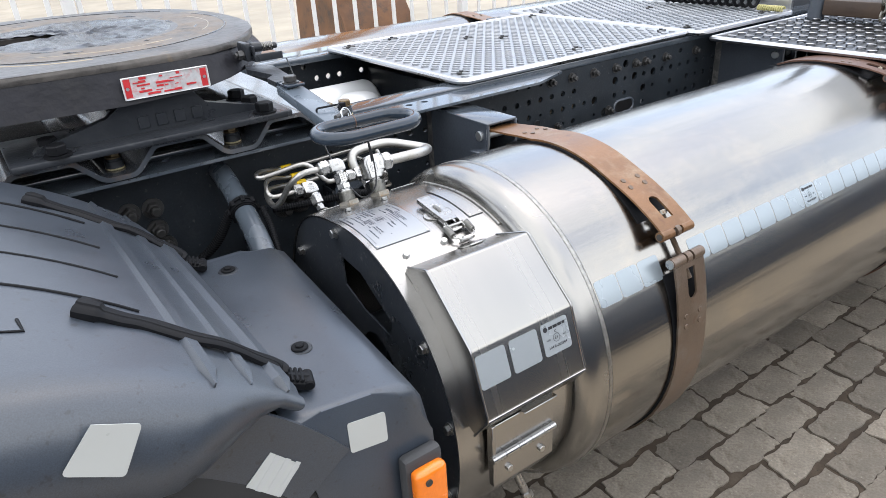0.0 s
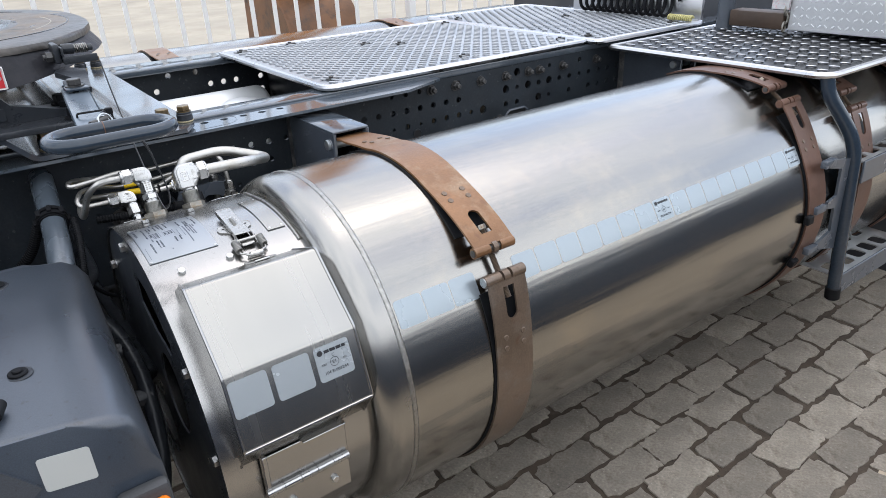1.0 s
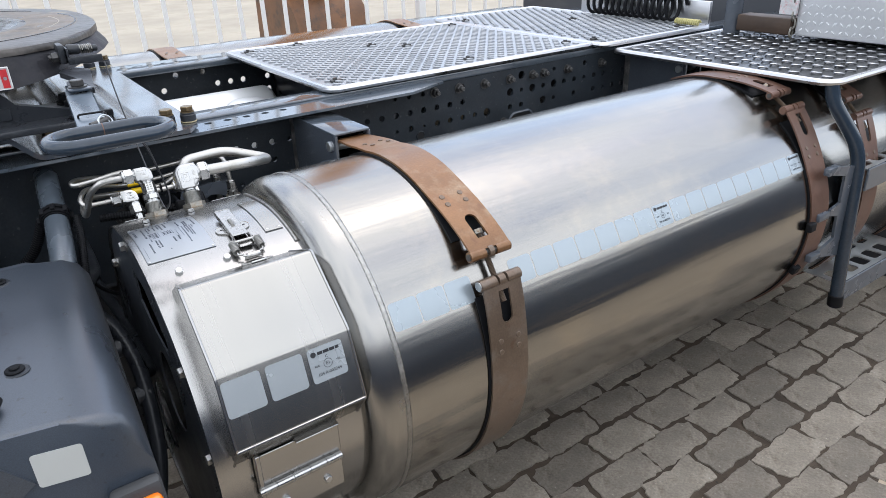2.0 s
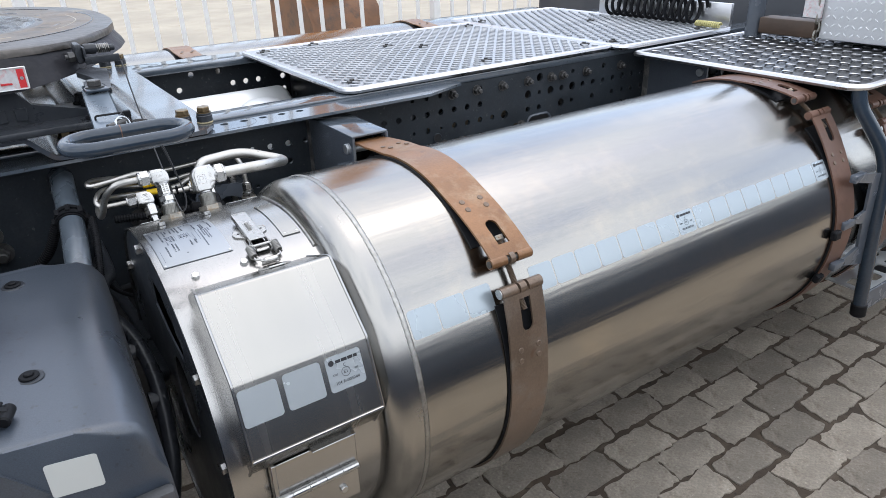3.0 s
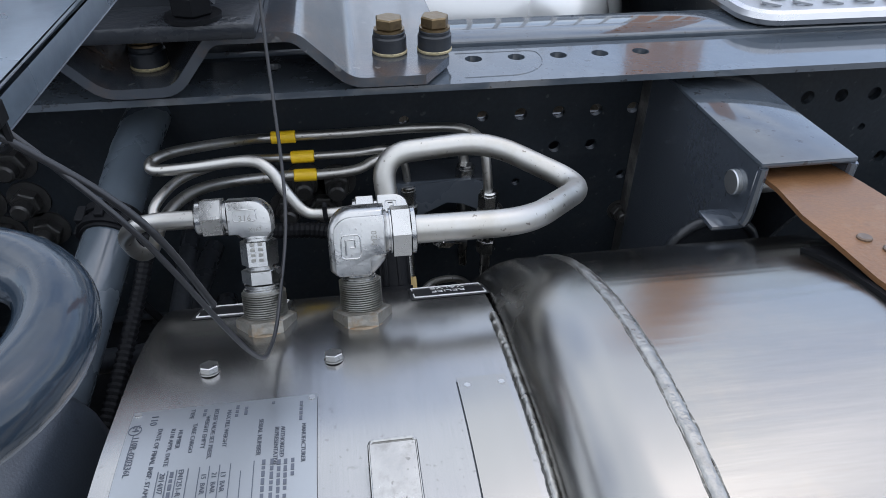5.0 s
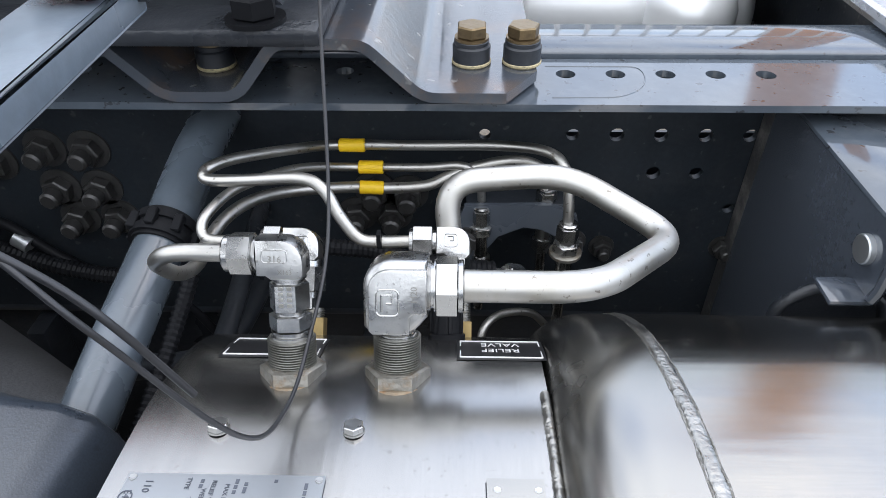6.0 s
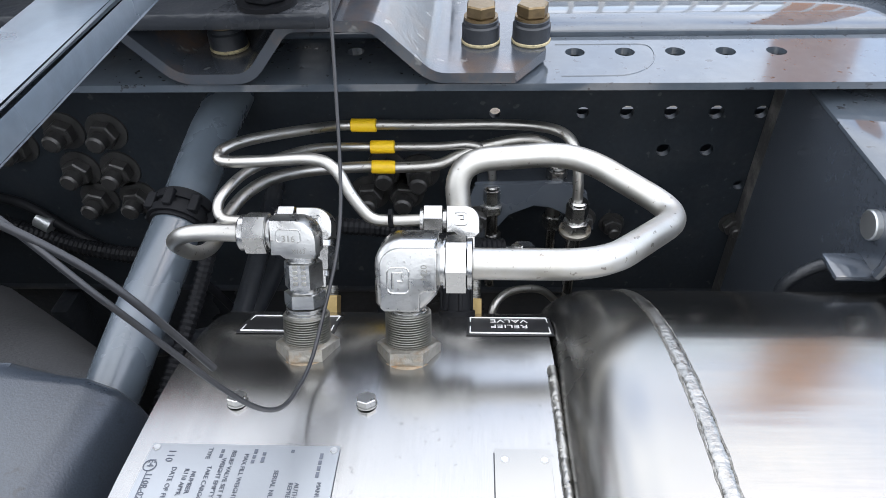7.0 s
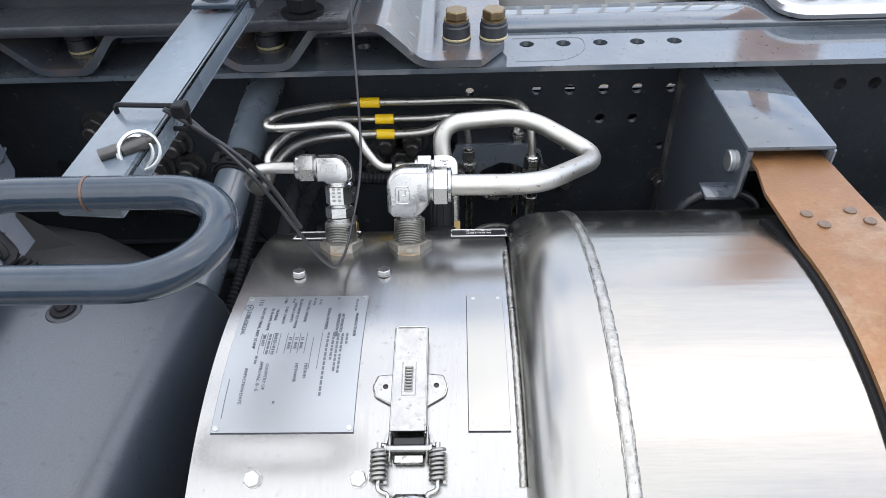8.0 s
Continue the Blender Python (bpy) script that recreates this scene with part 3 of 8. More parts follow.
def rail(name, y_out, side, x_from, x_to, label, seed, pattern):
    """A chassis rail: perforated web, flanges turned to the truck's middle; side is +1 when the middle lies to plus y."""
    rr = random.Random(seed)
    ob = thing(name, (0.0, y_out, 0.70), label, "chassis rail")
    i0, i1 = round((x_from - X_NEAR) / PITCH), round((x_to - X_NEAR) / PITCH)
    z0 = 0.8855 - PITCH * 5.5
    bm = bmesh.new()
    split = 6 if side > 0 else i1
    perforated(bm, X_NEAR + i0 * PITCH, z0, split - i0, 7, PITCH, y_out, y_out + side * 0.008, lambda i, j: pattern(i + i0, j - 2, rr))
    if split < i1:
        # the bolt grid beyond the bracket is offset a little
        xs, xe = X_NEAR + split * PITCH, 0.3930 - PITCH * 2
        perforated(bm, xe, z0, i1 - split, 7, PITCH, y_out, y_out + side * 0.008, lambda i, j: front_holes(i, j - 2, rr))
        for y in (y_out, y_out + side * 0.008):
            bm.faces.new([bm.verts.new(p) for p in ((xs, y, z0), (xe, y, z0), (xe, y, z0 + 7 * PITCH), (xs, y, z0 + 7 * PITCH))])
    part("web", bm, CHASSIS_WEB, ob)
    xa, xb = X_NEAR + i0 * PITCH, X_NEAR + i1 * PITCH
    bm = bmesh.new()
    ya, yb = sorted((y_out, y_out + side * 0.075))
    box(bm, xa, xb, ya, yb, z0 + 7 * PITCH, 0.972, 0.004)
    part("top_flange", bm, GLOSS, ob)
    bm = bmesh.new()
    box(bm, xa, xb, ya, yb, z0 - 0.012, z0, 0.003)
    part("bottom_flange", bm, CHASSIS_DARK, ob)
    return ob


def near_holes(i, j, rr):
    r = rr.random()
    s = rr.random()
    if i < -2:
        return 0.0
    if i < 6:
        table = {3: {-2: .006, 0: .0065, 1: .0075, 2: .0075, 3: .0075, 4: .0070}, 2: {2: .0075, 3: .0070}, 1: {2: .004, 4: .006, 1: .005}, 0: {1: .006}}
        return table.get(j, {}).get(i, 0.0)
    return 0.0


def front_holes(k, j, rr):
    r = rr.random()
    s = rr.random()
    table = {4: {4: .006, 5: .007, 6: .007, 9: .008}, 3: {k: .0085 for k in range(2, 10)}, 2: {4: .005, 5: .0085, 6: .0045, 7: .0085, 8: .0085, 9: .0085, 10: .0075, 11: .0125},
             1: {5: .0085, 8: .007, 9: .0085, 11: .0055, 12: .0125}, 0: {9: .0075, 10: .0085, 11: .0085}}
    if k < 13 or k > 25:
        return table.get(j, {}).get(k, 0.0)
    if r > {4: 0.3, 3: 0.90, 2: 0.80, 1: 0.82, 0: 0.55}.get(j, 0.3):
        return 0.0
    return 0.0125 if s > 0.96 else (0.0070 if s < 0.2 else 0.0085)


def far_holes(i, j, rr):
    r = rr.random()
    if i < 0 or i > 34:
        return 0.0
    return 0.0095 if r < {4: 0.15, 3: 0.55, 2: 0.4, 1: 0.4}.get(j, 0.3) else 0.0


rail_near = rail("chassis_rail", WEB, 1, -2.0, 2.4, "dark blue-grey steel chassis rail with rows of holes", 3, near_holes)
rail("chassis_rail", 2 * MID - WEB, -1, -2.0, 2.4, "dark steel chassis rail with light showing through holes", 5, far_holes)

# unseen plate added behind the web, to darken its holes from above
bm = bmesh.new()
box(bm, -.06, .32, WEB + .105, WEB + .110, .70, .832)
part("inner_plate", bm, CHASSIS_DARK, rail_near, "added dark plate that blocks the view through the web's holes")

# tab plate bolted to the web, with a larger opening beside it
bm = bmesh.new()
tab = [(0.640, 0.735)] + [(0.660 + 0.020 * math.cos(radians(a)), 0.786 + 0.020 * math.sin(radians(a))) for a in range(180, -1, -15)] + [(0.680, 0.735)]
prism(bm, tab, 1, WEB - 0.0062, WEB - 0.0002)
part("tab_plate", bm, CHASSIS_DARK, rail_near, "dark tab plate with a rounded top")
bm = bmesh.new()
tube(bm, [(x, WEB - 0.0005, z) for x, z in circle(0.578, 0.816, 0.0125, 20)], 0.0018, 6, closed=True)
big_rim = part("opening_rim", bm, CHASSIS_WEB, rail_near)
# black disc on the uncut web paints the dark of a hole
bm = bmesh.new()
prism(bm, circle(0.578, 0.816, 0.0122, 20), 1, WEB - 0.0016, WEB - 0.0004)
part("opening", bm, BLACK, big_rim)
tab_nut = hex_mesh("tab_nut", 0.0090, 0.008, DARKMETAL, washer=0.0115, stud=0.026, stud_r=0.0058)
place("bolt", tab_nut, rail_near, along((0.600, WEB, 0.796), (0, -1, 0), 20))
place("bolt", hex_mesh("tab_bolt", 0.0090, 0.008, DARKMETAL, washer=0.0105, stud=0.008, stud_r=0.0055), rail_near, along((0.652, WEB - 0.006, 0.798), (0, -1, 0), 10))

# oblong opening in the near web, with a raised rim
bm = bmesh.new()
oblong = [(0.946 + p[0], 0.800 + p[1]) for p in rounded_rect(0.088, 0.040, 0.019)]
tube(bm, [(x, WEB - 0.001, z) for x, z in oblong], 0.0042, 8, closed=True)
rim = part("oblong_rim", bm, CHASSIS, rail_near, "raised rim of an oblong opening")
# the web stays whole here; a black sheet paints the oblong's shade
bm = bmesh.new()
prism(bm, oblong, 1, WEB - 0.0016, WEB - 0.0004)
part("opening", bm, BLACK, rim)

# mounting angle of the coupling on each rail, with a tapered end and a row of holes
def mounting_angle(y0, side, label):
    ob = thing("mounting_angle", (0.0, y0, 0.9), label, "mounting angle")
    def Y(v):
        return y0 + side * (v - WEB)
    bm = bmesh.new()
    outline = [(-1.7, Y(0.359)), (0.50, Y(0.359)), (0.63, Y(0.41)), (0.64, Y(WEB - 0.002)), (-1.7, Y(WEB - 0.002))]
    holes = [circle(-.0015 + k * PITCH, Y(0.4195), 0.0088, 18) for k in range(5)] + [circle(-0.20 - k * 0.12, Y(0.424), 0.0085, 12) for k in range(9)]
    plate_with_holes(bm, outline, holes, 2, TOP - 0.0065, TOP)
    part("flange", bm, GLOSS, ob, "glossy dark painted flange", angle=25)
    bm = bmesh.new()
    pts = [(-.018, Y(.372)), (.040, Y(.373)), (.061, Y(.390)), (.069, Y(.415)), (.066, Y(.436)), (-.018, Y(.436))]
    tube(bm, [(p.x, p.y, TOP) for p in rounded([(x, y, 0) for x, y in pts], .012, 4)], .0007, 6)
    part("paint_edge", bm, GLOSS, ob, "raised edge of a thicker paint patch")
    return ob


mounting_angle(WEB, 1, "glossy dark steel angle bolted along the rail, tapered end")
mounting_angle(2 * MID - WEB, -1, "glossy dark steel angle along the far rail")

# bolts through the near rail
nut_m = hex_mesh("rail_nut", 0.0115, 0.010, DARKMETAL, washer=0.0145, stud=0.010, stud_r=0.0065)
for x, z in [(0.714, .927), (0.805, .926), (0.90, .925), (0.99, .925), (1.036, .924), (1.135, .922), (1.287, .921), (0.631, .928), (0.066, .744), (0.201, .745), (0.877, .80)]:
    place("bolt", nut_m, rail_near, along((x, WEB, z), (0, -1, 0), rng.uniform(0, 60)))
big_m = hex_mesh("axle_nut", 0.0155, 0.014, DARKMETAL, washer=0.022, stud=0.016, stud_r=0.010)
for x, z in [(-.527, .867), (-.481, .866), (-.527, .819), (-.482, .819), (-.519, .779), (-.473, .780), (-.585, .850), (-.207, .787), (-.168, .788), (-.186, .820), (-.150, .815)]:
    place("bolt", big_m, rail_near, along((x, WEB, z), (0, -1, 0), rng.uniform(0, 60)))
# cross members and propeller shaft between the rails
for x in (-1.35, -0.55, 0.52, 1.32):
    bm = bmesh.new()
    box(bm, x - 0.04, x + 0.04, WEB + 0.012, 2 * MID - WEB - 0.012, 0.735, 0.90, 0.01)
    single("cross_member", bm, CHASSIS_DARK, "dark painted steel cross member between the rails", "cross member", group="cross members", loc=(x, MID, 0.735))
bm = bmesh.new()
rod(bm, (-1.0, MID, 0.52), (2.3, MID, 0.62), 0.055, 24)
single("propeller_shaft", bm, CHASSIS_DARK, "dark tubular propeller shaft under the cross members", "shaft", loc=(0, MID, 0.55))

# ---- walkway decks ----
def tread_bump(bm, x, y, z, lx, ly, h):
    """One pressed tongue: it rises to an open front edge."""
    n = 5
    front, back, low = [], [], []
    for k in range(n + 1):
        t = k / n * 2 - 1
        c = math.sqrt(max(1 - t * t, 0.0))
        front.append(bm.verts.new((x + t * lx / 2, y - ly * 0.35 * c, z + h * (0.25 + 0.75 * c))))
        low.append(bm.verts.new((x + t * lx / 2, y - ly * 0.35 * c, z)))
        back.append(bm.verts.new((x + t * lx / 2, y + ly * 0.65 * (0.4 + 0.6 * c), z)))
    for k in range(n):
        bm.faces.new((front[k], front[k + 1], back[k + 1], back[k]))
        bm.faces.new((low[k], low[k + 1], front[k + 1], front[k]))


def deck(name, outline, z, mat, bump_mat, px, py, lx, ly, h, label, clips=(), rim=ALU_RIM, slot=0.42, ring=False):
    """A walkway plate with a folded rim, pressed tread and fixing clips."""
    cx, cy = sum(p[0] for p in outline) / len(outline), sum(p[1] for p in outline) / len(outline)
    ob = thing(name, (cx, cy, z - 0.03), label, "walkway deck")
    bm = bmesh.new()
    prism(bm, outline, 2, z - 0.006, z)
    part("plate", bm, mat, ob)
    ring = [Vector((p[0], p[1], z - 0.004)) for p in outline]
    bm = bmesh.new()
    tube(bm, ring, 0.0085, 8, closed=True)
    part("rim", bm, rim, ob)
    xs, ys = [p[0] for p in outline], [p[1] for p in outline]
    bm, bs = bmesh.new(), bmesh.new()
    j, y = 0, min(ys) + 0.035
    while y < max(ys) - 0.025:
        x = min(xs) + 0.04 + (px / 2 if j % 2 else 0)
        while x < max(xs) - 0.03:
            if ring:
                pts = [(x + lx / 2 * math.cos(2 * math.pi * k / 12), y + ly / 2 * math.sin(2 * math.pi * k / 12), z + h * (0.25 + 0.75 * math.sin(math.pi * (k - 3) / 7))) for k in range(3, 11)]
                tube(bm, pts, 0.0024, 5)
            else:
                tread_bump(bm, x, y, z, lx, ly, h)
            # flat black quad paints the shade of the slot at each tongue
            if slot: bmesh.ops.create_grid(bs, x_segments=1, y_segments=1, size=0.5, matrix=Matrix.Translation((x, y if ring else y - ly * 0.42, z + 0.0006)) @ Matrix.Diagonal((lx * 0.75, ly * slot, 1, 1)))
            x += px
        j += 1
        y += py
    tagged(part("pressed_tread", bm, bump_mat, ob), kind="stuff")
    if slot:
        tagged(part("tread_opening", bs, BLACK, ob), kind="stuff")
    for x, y in clips:
        bm = bmesh.new()
        box(bm, x - 0.016, x + 0.016, y - 0.007, y + 0.007, z + 0.0005, z + 0.007, 0.002)
        rod(bm, (x - 0.004, y, z + 0.006), (x - 0.004, y, z + 0.011), 0.006, 10)
        part("clip", bm, DARKMETAL, ob)
    for x in (min(xs) + 0.08, max(xs) - 0.08):
        bm = bmesh.new()
        box(bm, x - 0.02, x + 0.02, min(max(min(ys) + 0.03, WEB + 0.005), max(ys) - 0.1), max(ys) - 0.03, min(0.9725, z - 0.012), z - 0.006)
        part("bearer", bm, CHASSIS_DARK, ob)
    return ob


def corner_round(x0, x1, y0, y1, r, which=(1, 1, 1, 1)):
    pts = []
    for k, (cx, cy, sx, sy, a) in enumerate(((x0, y0, 1, 1, 180), (x1, y0, -1, 1, 270), (x1, y1, -1, -1, 0), (x0, y1, 1, -1, 90))):
        rr = r if which[k] else 0.004
        for q in range(5):
            t = radians(a + 90 * q / 4)
            pts.append((cx + sx * rr + rr * math.cos(t), cy + sy * rr + rr * math.sin(t)))
    return pts


deck("walkway_deck", corner_round(0.318, 1.245, 0.455, 1.215, 0.03), 0.986, ALU, ALU, 0.0385, 0.0235, 0.0250, 0.0130, 0.0042,
     "grey aluminium walkway plate with pressed tread over the rails",
     [(0.37, 1.14), (0.37, 0.52), (0.80, 0.52), (0.80, 0.86), (1.19, 0.52), (1.19, 1.14), (0.55, 1.16), (0.72, 0.95)], slot=0.10)
deck("walkway_deck", corner_round(1.252, 1.80, 0.42, 1.35, 0.02), 0.986, ALU, ALU, 0.036, 0.030, 0.020, 0.014, 0.005,
     "pale aluminium walkway plate with raised tongues beside the hoses", [(1.30, 0.50), (1.60, 0.9), (1.30, 1.2), (1.70, 0.48)], slot=0.3)
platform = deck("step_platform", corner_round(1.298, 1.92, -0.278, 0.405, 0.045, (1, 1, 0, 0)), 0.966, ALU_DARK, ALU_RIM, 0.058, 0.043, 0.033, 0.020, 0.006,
                "aluminium tread platform, coloured dark for shade, with bright pressed crescents above the tank", [(1.50, -0.20), (1.78, 0.1)], slot=0.7, ring=True)
bm = bmesh.new()
box(bm, 1.32, 1.90, -0.255, 0.39, 0.9555, 0.9595)
part("underside", bm, ALU, platform, "bright aluminium underside")

# ---- the big gas tank ----
def tank_profile(x_end):
    """From the housing joint over the near dome along the shell to the far dome."""
    pts = [(-0.0415, 0.0), (-0.0412, 0.262)]
    for k in range(0, 17):
        a = radians(90 - 90 * k / 16)
        pts.append((0.003 - 0.044 * math.sin(a), R - 0.0345 + 0.0345 * math.cos(a)))
    pts.append((0.022, R))
    pts += [(0.10, R), (0.5, R), (1.0, R), (x_end - 0.12, R)]
    for k in range(1, 9):
        a = radians(90 * k / 8)
        pts.append((x_end - 0.12 + 0.12 * math.sin(a), R * math.cos(a) if k < 8 else 0.0))
    return pts


def build_tank(yc, label):
    ob = thing("gas_tank", (1.0, yc, ZT - R), label, "gas tank")
    bm = bmesh.new()
    prof = tank_profile(2.15)
    lathe(bm, [p for p in prof if p[0] > 0.0215], yc, ZT, 128)
    part("shell", bm, STEEL, ob, angle=50)
    bm = bmesh.new()
    lathe(bm, [p for p in prof if p[0] < 0.0225], yc, ZT, 128)
    part("end_dome", bm, DOME, ob, "polished rounded shoulder of the tank", angle=50)
    bm = bmesh.new()
    # flat weld ring with a ragged, scorched border
    wr = random.Random(11)
    n = 420

    def ring_strip(stations, ragged):
        strip, rings = bmesh.new(), []
        for x, lift in stations:
            rings.append([])
            for i in range(n):
                y, z, ny, nz = on_tank(360 * i / n, R - 0.0004 + lift * wr.uniform(0.7, 1.2), yc)
                rings[-1].append(strip.verts.new((x + wr.uniform(-ragged, ragged), y, z)))
        for a, b in zip(rings, rings[1:]):
            for i in range(n):
                strip.faces.new((a[i], a[(i + 1) % n], b[(i + 1) % n], b[i]))
        return strip
    bm.free()
    seam = part("weld_seam", ring_strip(((0.0196, 0.0), (0.0202, 0.0011), (0.0222, 0.0014), (0.0250, 0.0014), (0.0270, 0.0011), (0.0277, 0.0)), 0.0005), WELD, ob, "flat silvery weld seam round the tank", angle=80)
    for x in (0.0192, 0.0280):
        part("weld_edge", ring_strip(((x - 0.0005, 0.0005), (x, 0.0007), (x + 0.0005, 0.0005)), 0.0004), WELD_EDGE, seam, angle=80)
    return ob


tank = build_tank(0.0, "long brushed stainless steel gas tank slung beside the chassis")
build_tank(2 * MID, "brushed stainless steel gas tank on the far side")

# valve housing: a thin rolled sheet with a dark end plate
HX0, HX1 = -0.277, -0.041


def sheet_lift(a):
    """The thin sheet is flatter over the fittings than a true circle; angle in degrees up from the near side."""
    k, q = min(max((a - 96.0) / 30.0, 0.0), 1.0), min(max((a - 128.0) / 30.0, 0.0), 1.0)
    return 0.016 * k * k * (3 - 2 * k) * (1 - q * q * (3 - 2 * q))


def lift_sheet(bm):
    for v in bm.verts:
        a = math.degrees(math.atan2(v.co.z - ZT, -v.co.y))
        r = math.hypot(v.co.y, v.co.z - ZT)
        if r > RS * 0.9:
            k = 1 + sheet_lift(a) / r
            v.co.y, v.co.z = v.co.y * k, ZT + (v.co.z - ZT) * k


bm = bmesh.new()
lathe(bm, [(HX1, RS - 0.003), (HX0, RS - 0.003), (HX0 - 0.0008, RS - 0.0015), (HX0, RS), (HX1, RS)], 0.0, ZT, 192)
lift_sheet(bm)
housing = part("valve_housing", bm, SHEET, tank, "rolled stainless sheet housing round the valves", angle=50)
bm = bmesh.new()
wr = random.Random(4)
cord = []
for i in range(190):
    y, z, ny, nz = on_tank(66.2 + 45 * i / 189, RS + 0.0008)
    cord.append((HX1 - 0.0022 + wr.uniform(-.0003, .0003), y, z))
tube(bm, cord, 0.0026, 10, ridge=0.0003)
lift_sheet(bm)
part("weld_bead", bm, WELD, housing, "rippled weld bead along the joint")
bm = bmesh.new()
hole_a = [(0.035, 0.845), (-0.030, 0.838), (-0.122, 0.782), (-0.112, 0.752), (-0.03, 0.765), (0.034, 0.79)]
plate_with_holes(bm, circle(0, ZT, RS - 0.0035, 72), [hole_a, circle(-0.06, 0.655, 0.075, 28, 0.8, 1.0), circle(0.10, 0.50, 0.07, 24)], 0, HX0 + 0.004, HX0 + 0.007)
lift_sheet(bm)
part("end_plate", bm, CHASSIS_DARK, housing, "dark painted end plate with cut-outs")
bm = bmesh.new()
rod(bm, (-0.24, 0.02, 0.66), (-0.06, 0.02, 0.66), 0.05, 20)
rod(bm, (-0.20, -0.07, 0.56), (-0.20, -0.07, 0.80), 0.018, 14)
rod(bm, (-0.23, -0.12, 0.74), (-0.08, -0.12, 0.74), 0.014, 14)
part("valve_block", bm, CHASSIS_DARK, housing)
cap_m = hex_mesh("cap_screw", 0.0085, 0.008, BOLT, washer=0.0105)
for a in (100, 38, 10, -22, 140):
    y, z, ny, nz = on_tank(a, RS - 0.022)
    place("end_bolt", cap_m, housing, along((HX0 + 0.004, y, z), (-1, 0, 0)))
# bolts in the top of the housing
top_m = hex_mesh("top_bolt", 0.0060, 0.0042, BOLT, washer=0.0062)
for x, y in ((-.231, -.114), (-.157, -.114), (-.229, .077), (-.153, .077)):
    a = math.degrees(math.acos(-y / RS))
    yy, zz, ny, nz = on_tank(a, RS + sheet_lift(a))
    place("bolt", top_m, housing, along((x, yy, zz), (0, ny, nz), rng.uniform(0, 60)))

# data plate and blank plate
bm = bmesh.new()
patch(bm, -.266, -.163, 73.6, 99.0, RS + 0.0004, 0.0010, 12)
data_plate = part("data_plate", bm, PLATE, housing, "etched steel data plate with small print")
bm = bmesh.new()
patch(bm, -.0799, -.0503, 73.6, 99.0, RS + 0.0007, 0.0013, 12)
blank_plate = part("blank_plate", bm, LIDSTEEL, housing, "narrow plain steel plate, spot welded")
# thin dark rim under each plate paints the shade of its edge gap
for x0, x1, p in ((-.266, -.163, data_plate), (-.0799, -.0503, blank_plate)):
    bm = bmesh.new()
    patch(bm, x0 - 0.0006, x1 + 0.0003, 73.6 - 0.16, 99.1, RS + 0.0001, 0.0003, 12)
    part("dirt_line", bm, CHASSIS_DARK, p, "thin dark rim painted for the shade at the plate's edge")
dot_m = hex_mesh("spot", 0.0022, 0.0010, BOLT)
for x, a, p in ((-.263, 98.4, data_plate), (-.166, 98.4, data_plate), (-.263, 74.2, data_plate), (-.166, 74.2, data_plate),
                (-.0746, 97.6, blank_plate), (-.0537, 97.6, blank_plate), (-.0746, 74.7, blank_plate), (-.0537, 74.7, blank_plate)):
    y, z, ny, nz = on_tank(a, RS + 0.0012)
    place("rivet", dot_m, p, along((x, y, z), (0, ny, nz)))


def plate_text(s, x, a, size, align="LEFT"):
    """Print that runs down the plate (towards the near side), bent to its curve."""
    r = RS + 0.0016
    y, z, ny, nz = on_tank(a, r)
    ob = letters(s, size, axes((x, y, z), (0, -nz, ny), (0, ny, nz)), ETCH, data_plate, "print", align)
    for v in ob.data.vertices:
        t = v.co.x / r
        v.co = (math.sin(t) * (r + v.co.z), v.co.y, math.cos(t) * (r + v.co.z) - r)


for s, x, a, size in (("E4", -.2620, 96.9, .0052), ("110R-020336L", -.2605, 95.2, .0046), ("110", -.2535, 98.2, .0056), ("DATE OF FINAL INSP. STAMP", -.2485, 96.0, .0036), ("R110 APPR. DATE", -.2413, 95.8, .0034),
                      ("NUMBER", -.2372, 95.5, .0034), ("TYPE", -.2330, 98.5, .0034), ("TARE CARGO", -.2300, 96.2, .0034), ("WEIGHT EMPTY", -.2238, 97.2, .0034), ("RELIEF VALVE SET PRESS.", -.2196, 98.2, .0034),
                      ("MAX FILL WEIGHT", -.2124, 97.8, .0034), ("SERIAL NUMBER", -.1939, 95.8, .0036), ("2014/07", -.2418, 90.0, .0038), ("EN1251-R110", -.2325, 90.2, .0038), ("15  BAR", -.2207, 89.4, .0036), ("21  BAR", -.2155, 89.4, .0036),
                      ("13  BAR", -.2109, 89.4, .0036), ("METHANE", -.2114, 84.4, .0036), ("MEDIUM", -.2042, 84.4, .0036), ("COUNTRY OF", -.2341, 84.4, .0036), ("APPROVAL  B : E", -.2388, 84.8, .0036),
                      ("INSPECTION DATE", -.2495, 83.6, .0036), ("AUTHORIZED", -.1815, 94.4, .0034), ("REPRESENTATIVE", -.1848, 94.4, .0034), ("MANUFACTURER", -.1702, 94.5, .0034)):
    plate_text(s, x, a, size)
# lines that cannot be read, and rules for stamped values
bm = bmesh.new()
for x, a, n in ((-.1755, 90.0, 3), (-.1792, 90.0, 5), (-.1792, 86.0, 5), (-.1826, 90.0, 9), (-.1862, 90.2, 7), (-.1905, 90.2, 14), (-.2370, 90.0, 5), (-.1720, 98.0, 4), (-.1880, 98.4, 1), (-.2080, 98.4, 3), (-.2030, 98.0, 2), (-.2260, 98.3, 2), (-.2440, 85.8, 2), (-.2240, 78.2, 1)):
    ang = a
    for k in range(n):
        w = rng.uniform(0.35, 0.8)
        patch(bm, x - 0.0009, x + 0.0009, ang - w, ang, RS + 0.0015, 0.00015, 1)
        ang -= w + 0.2
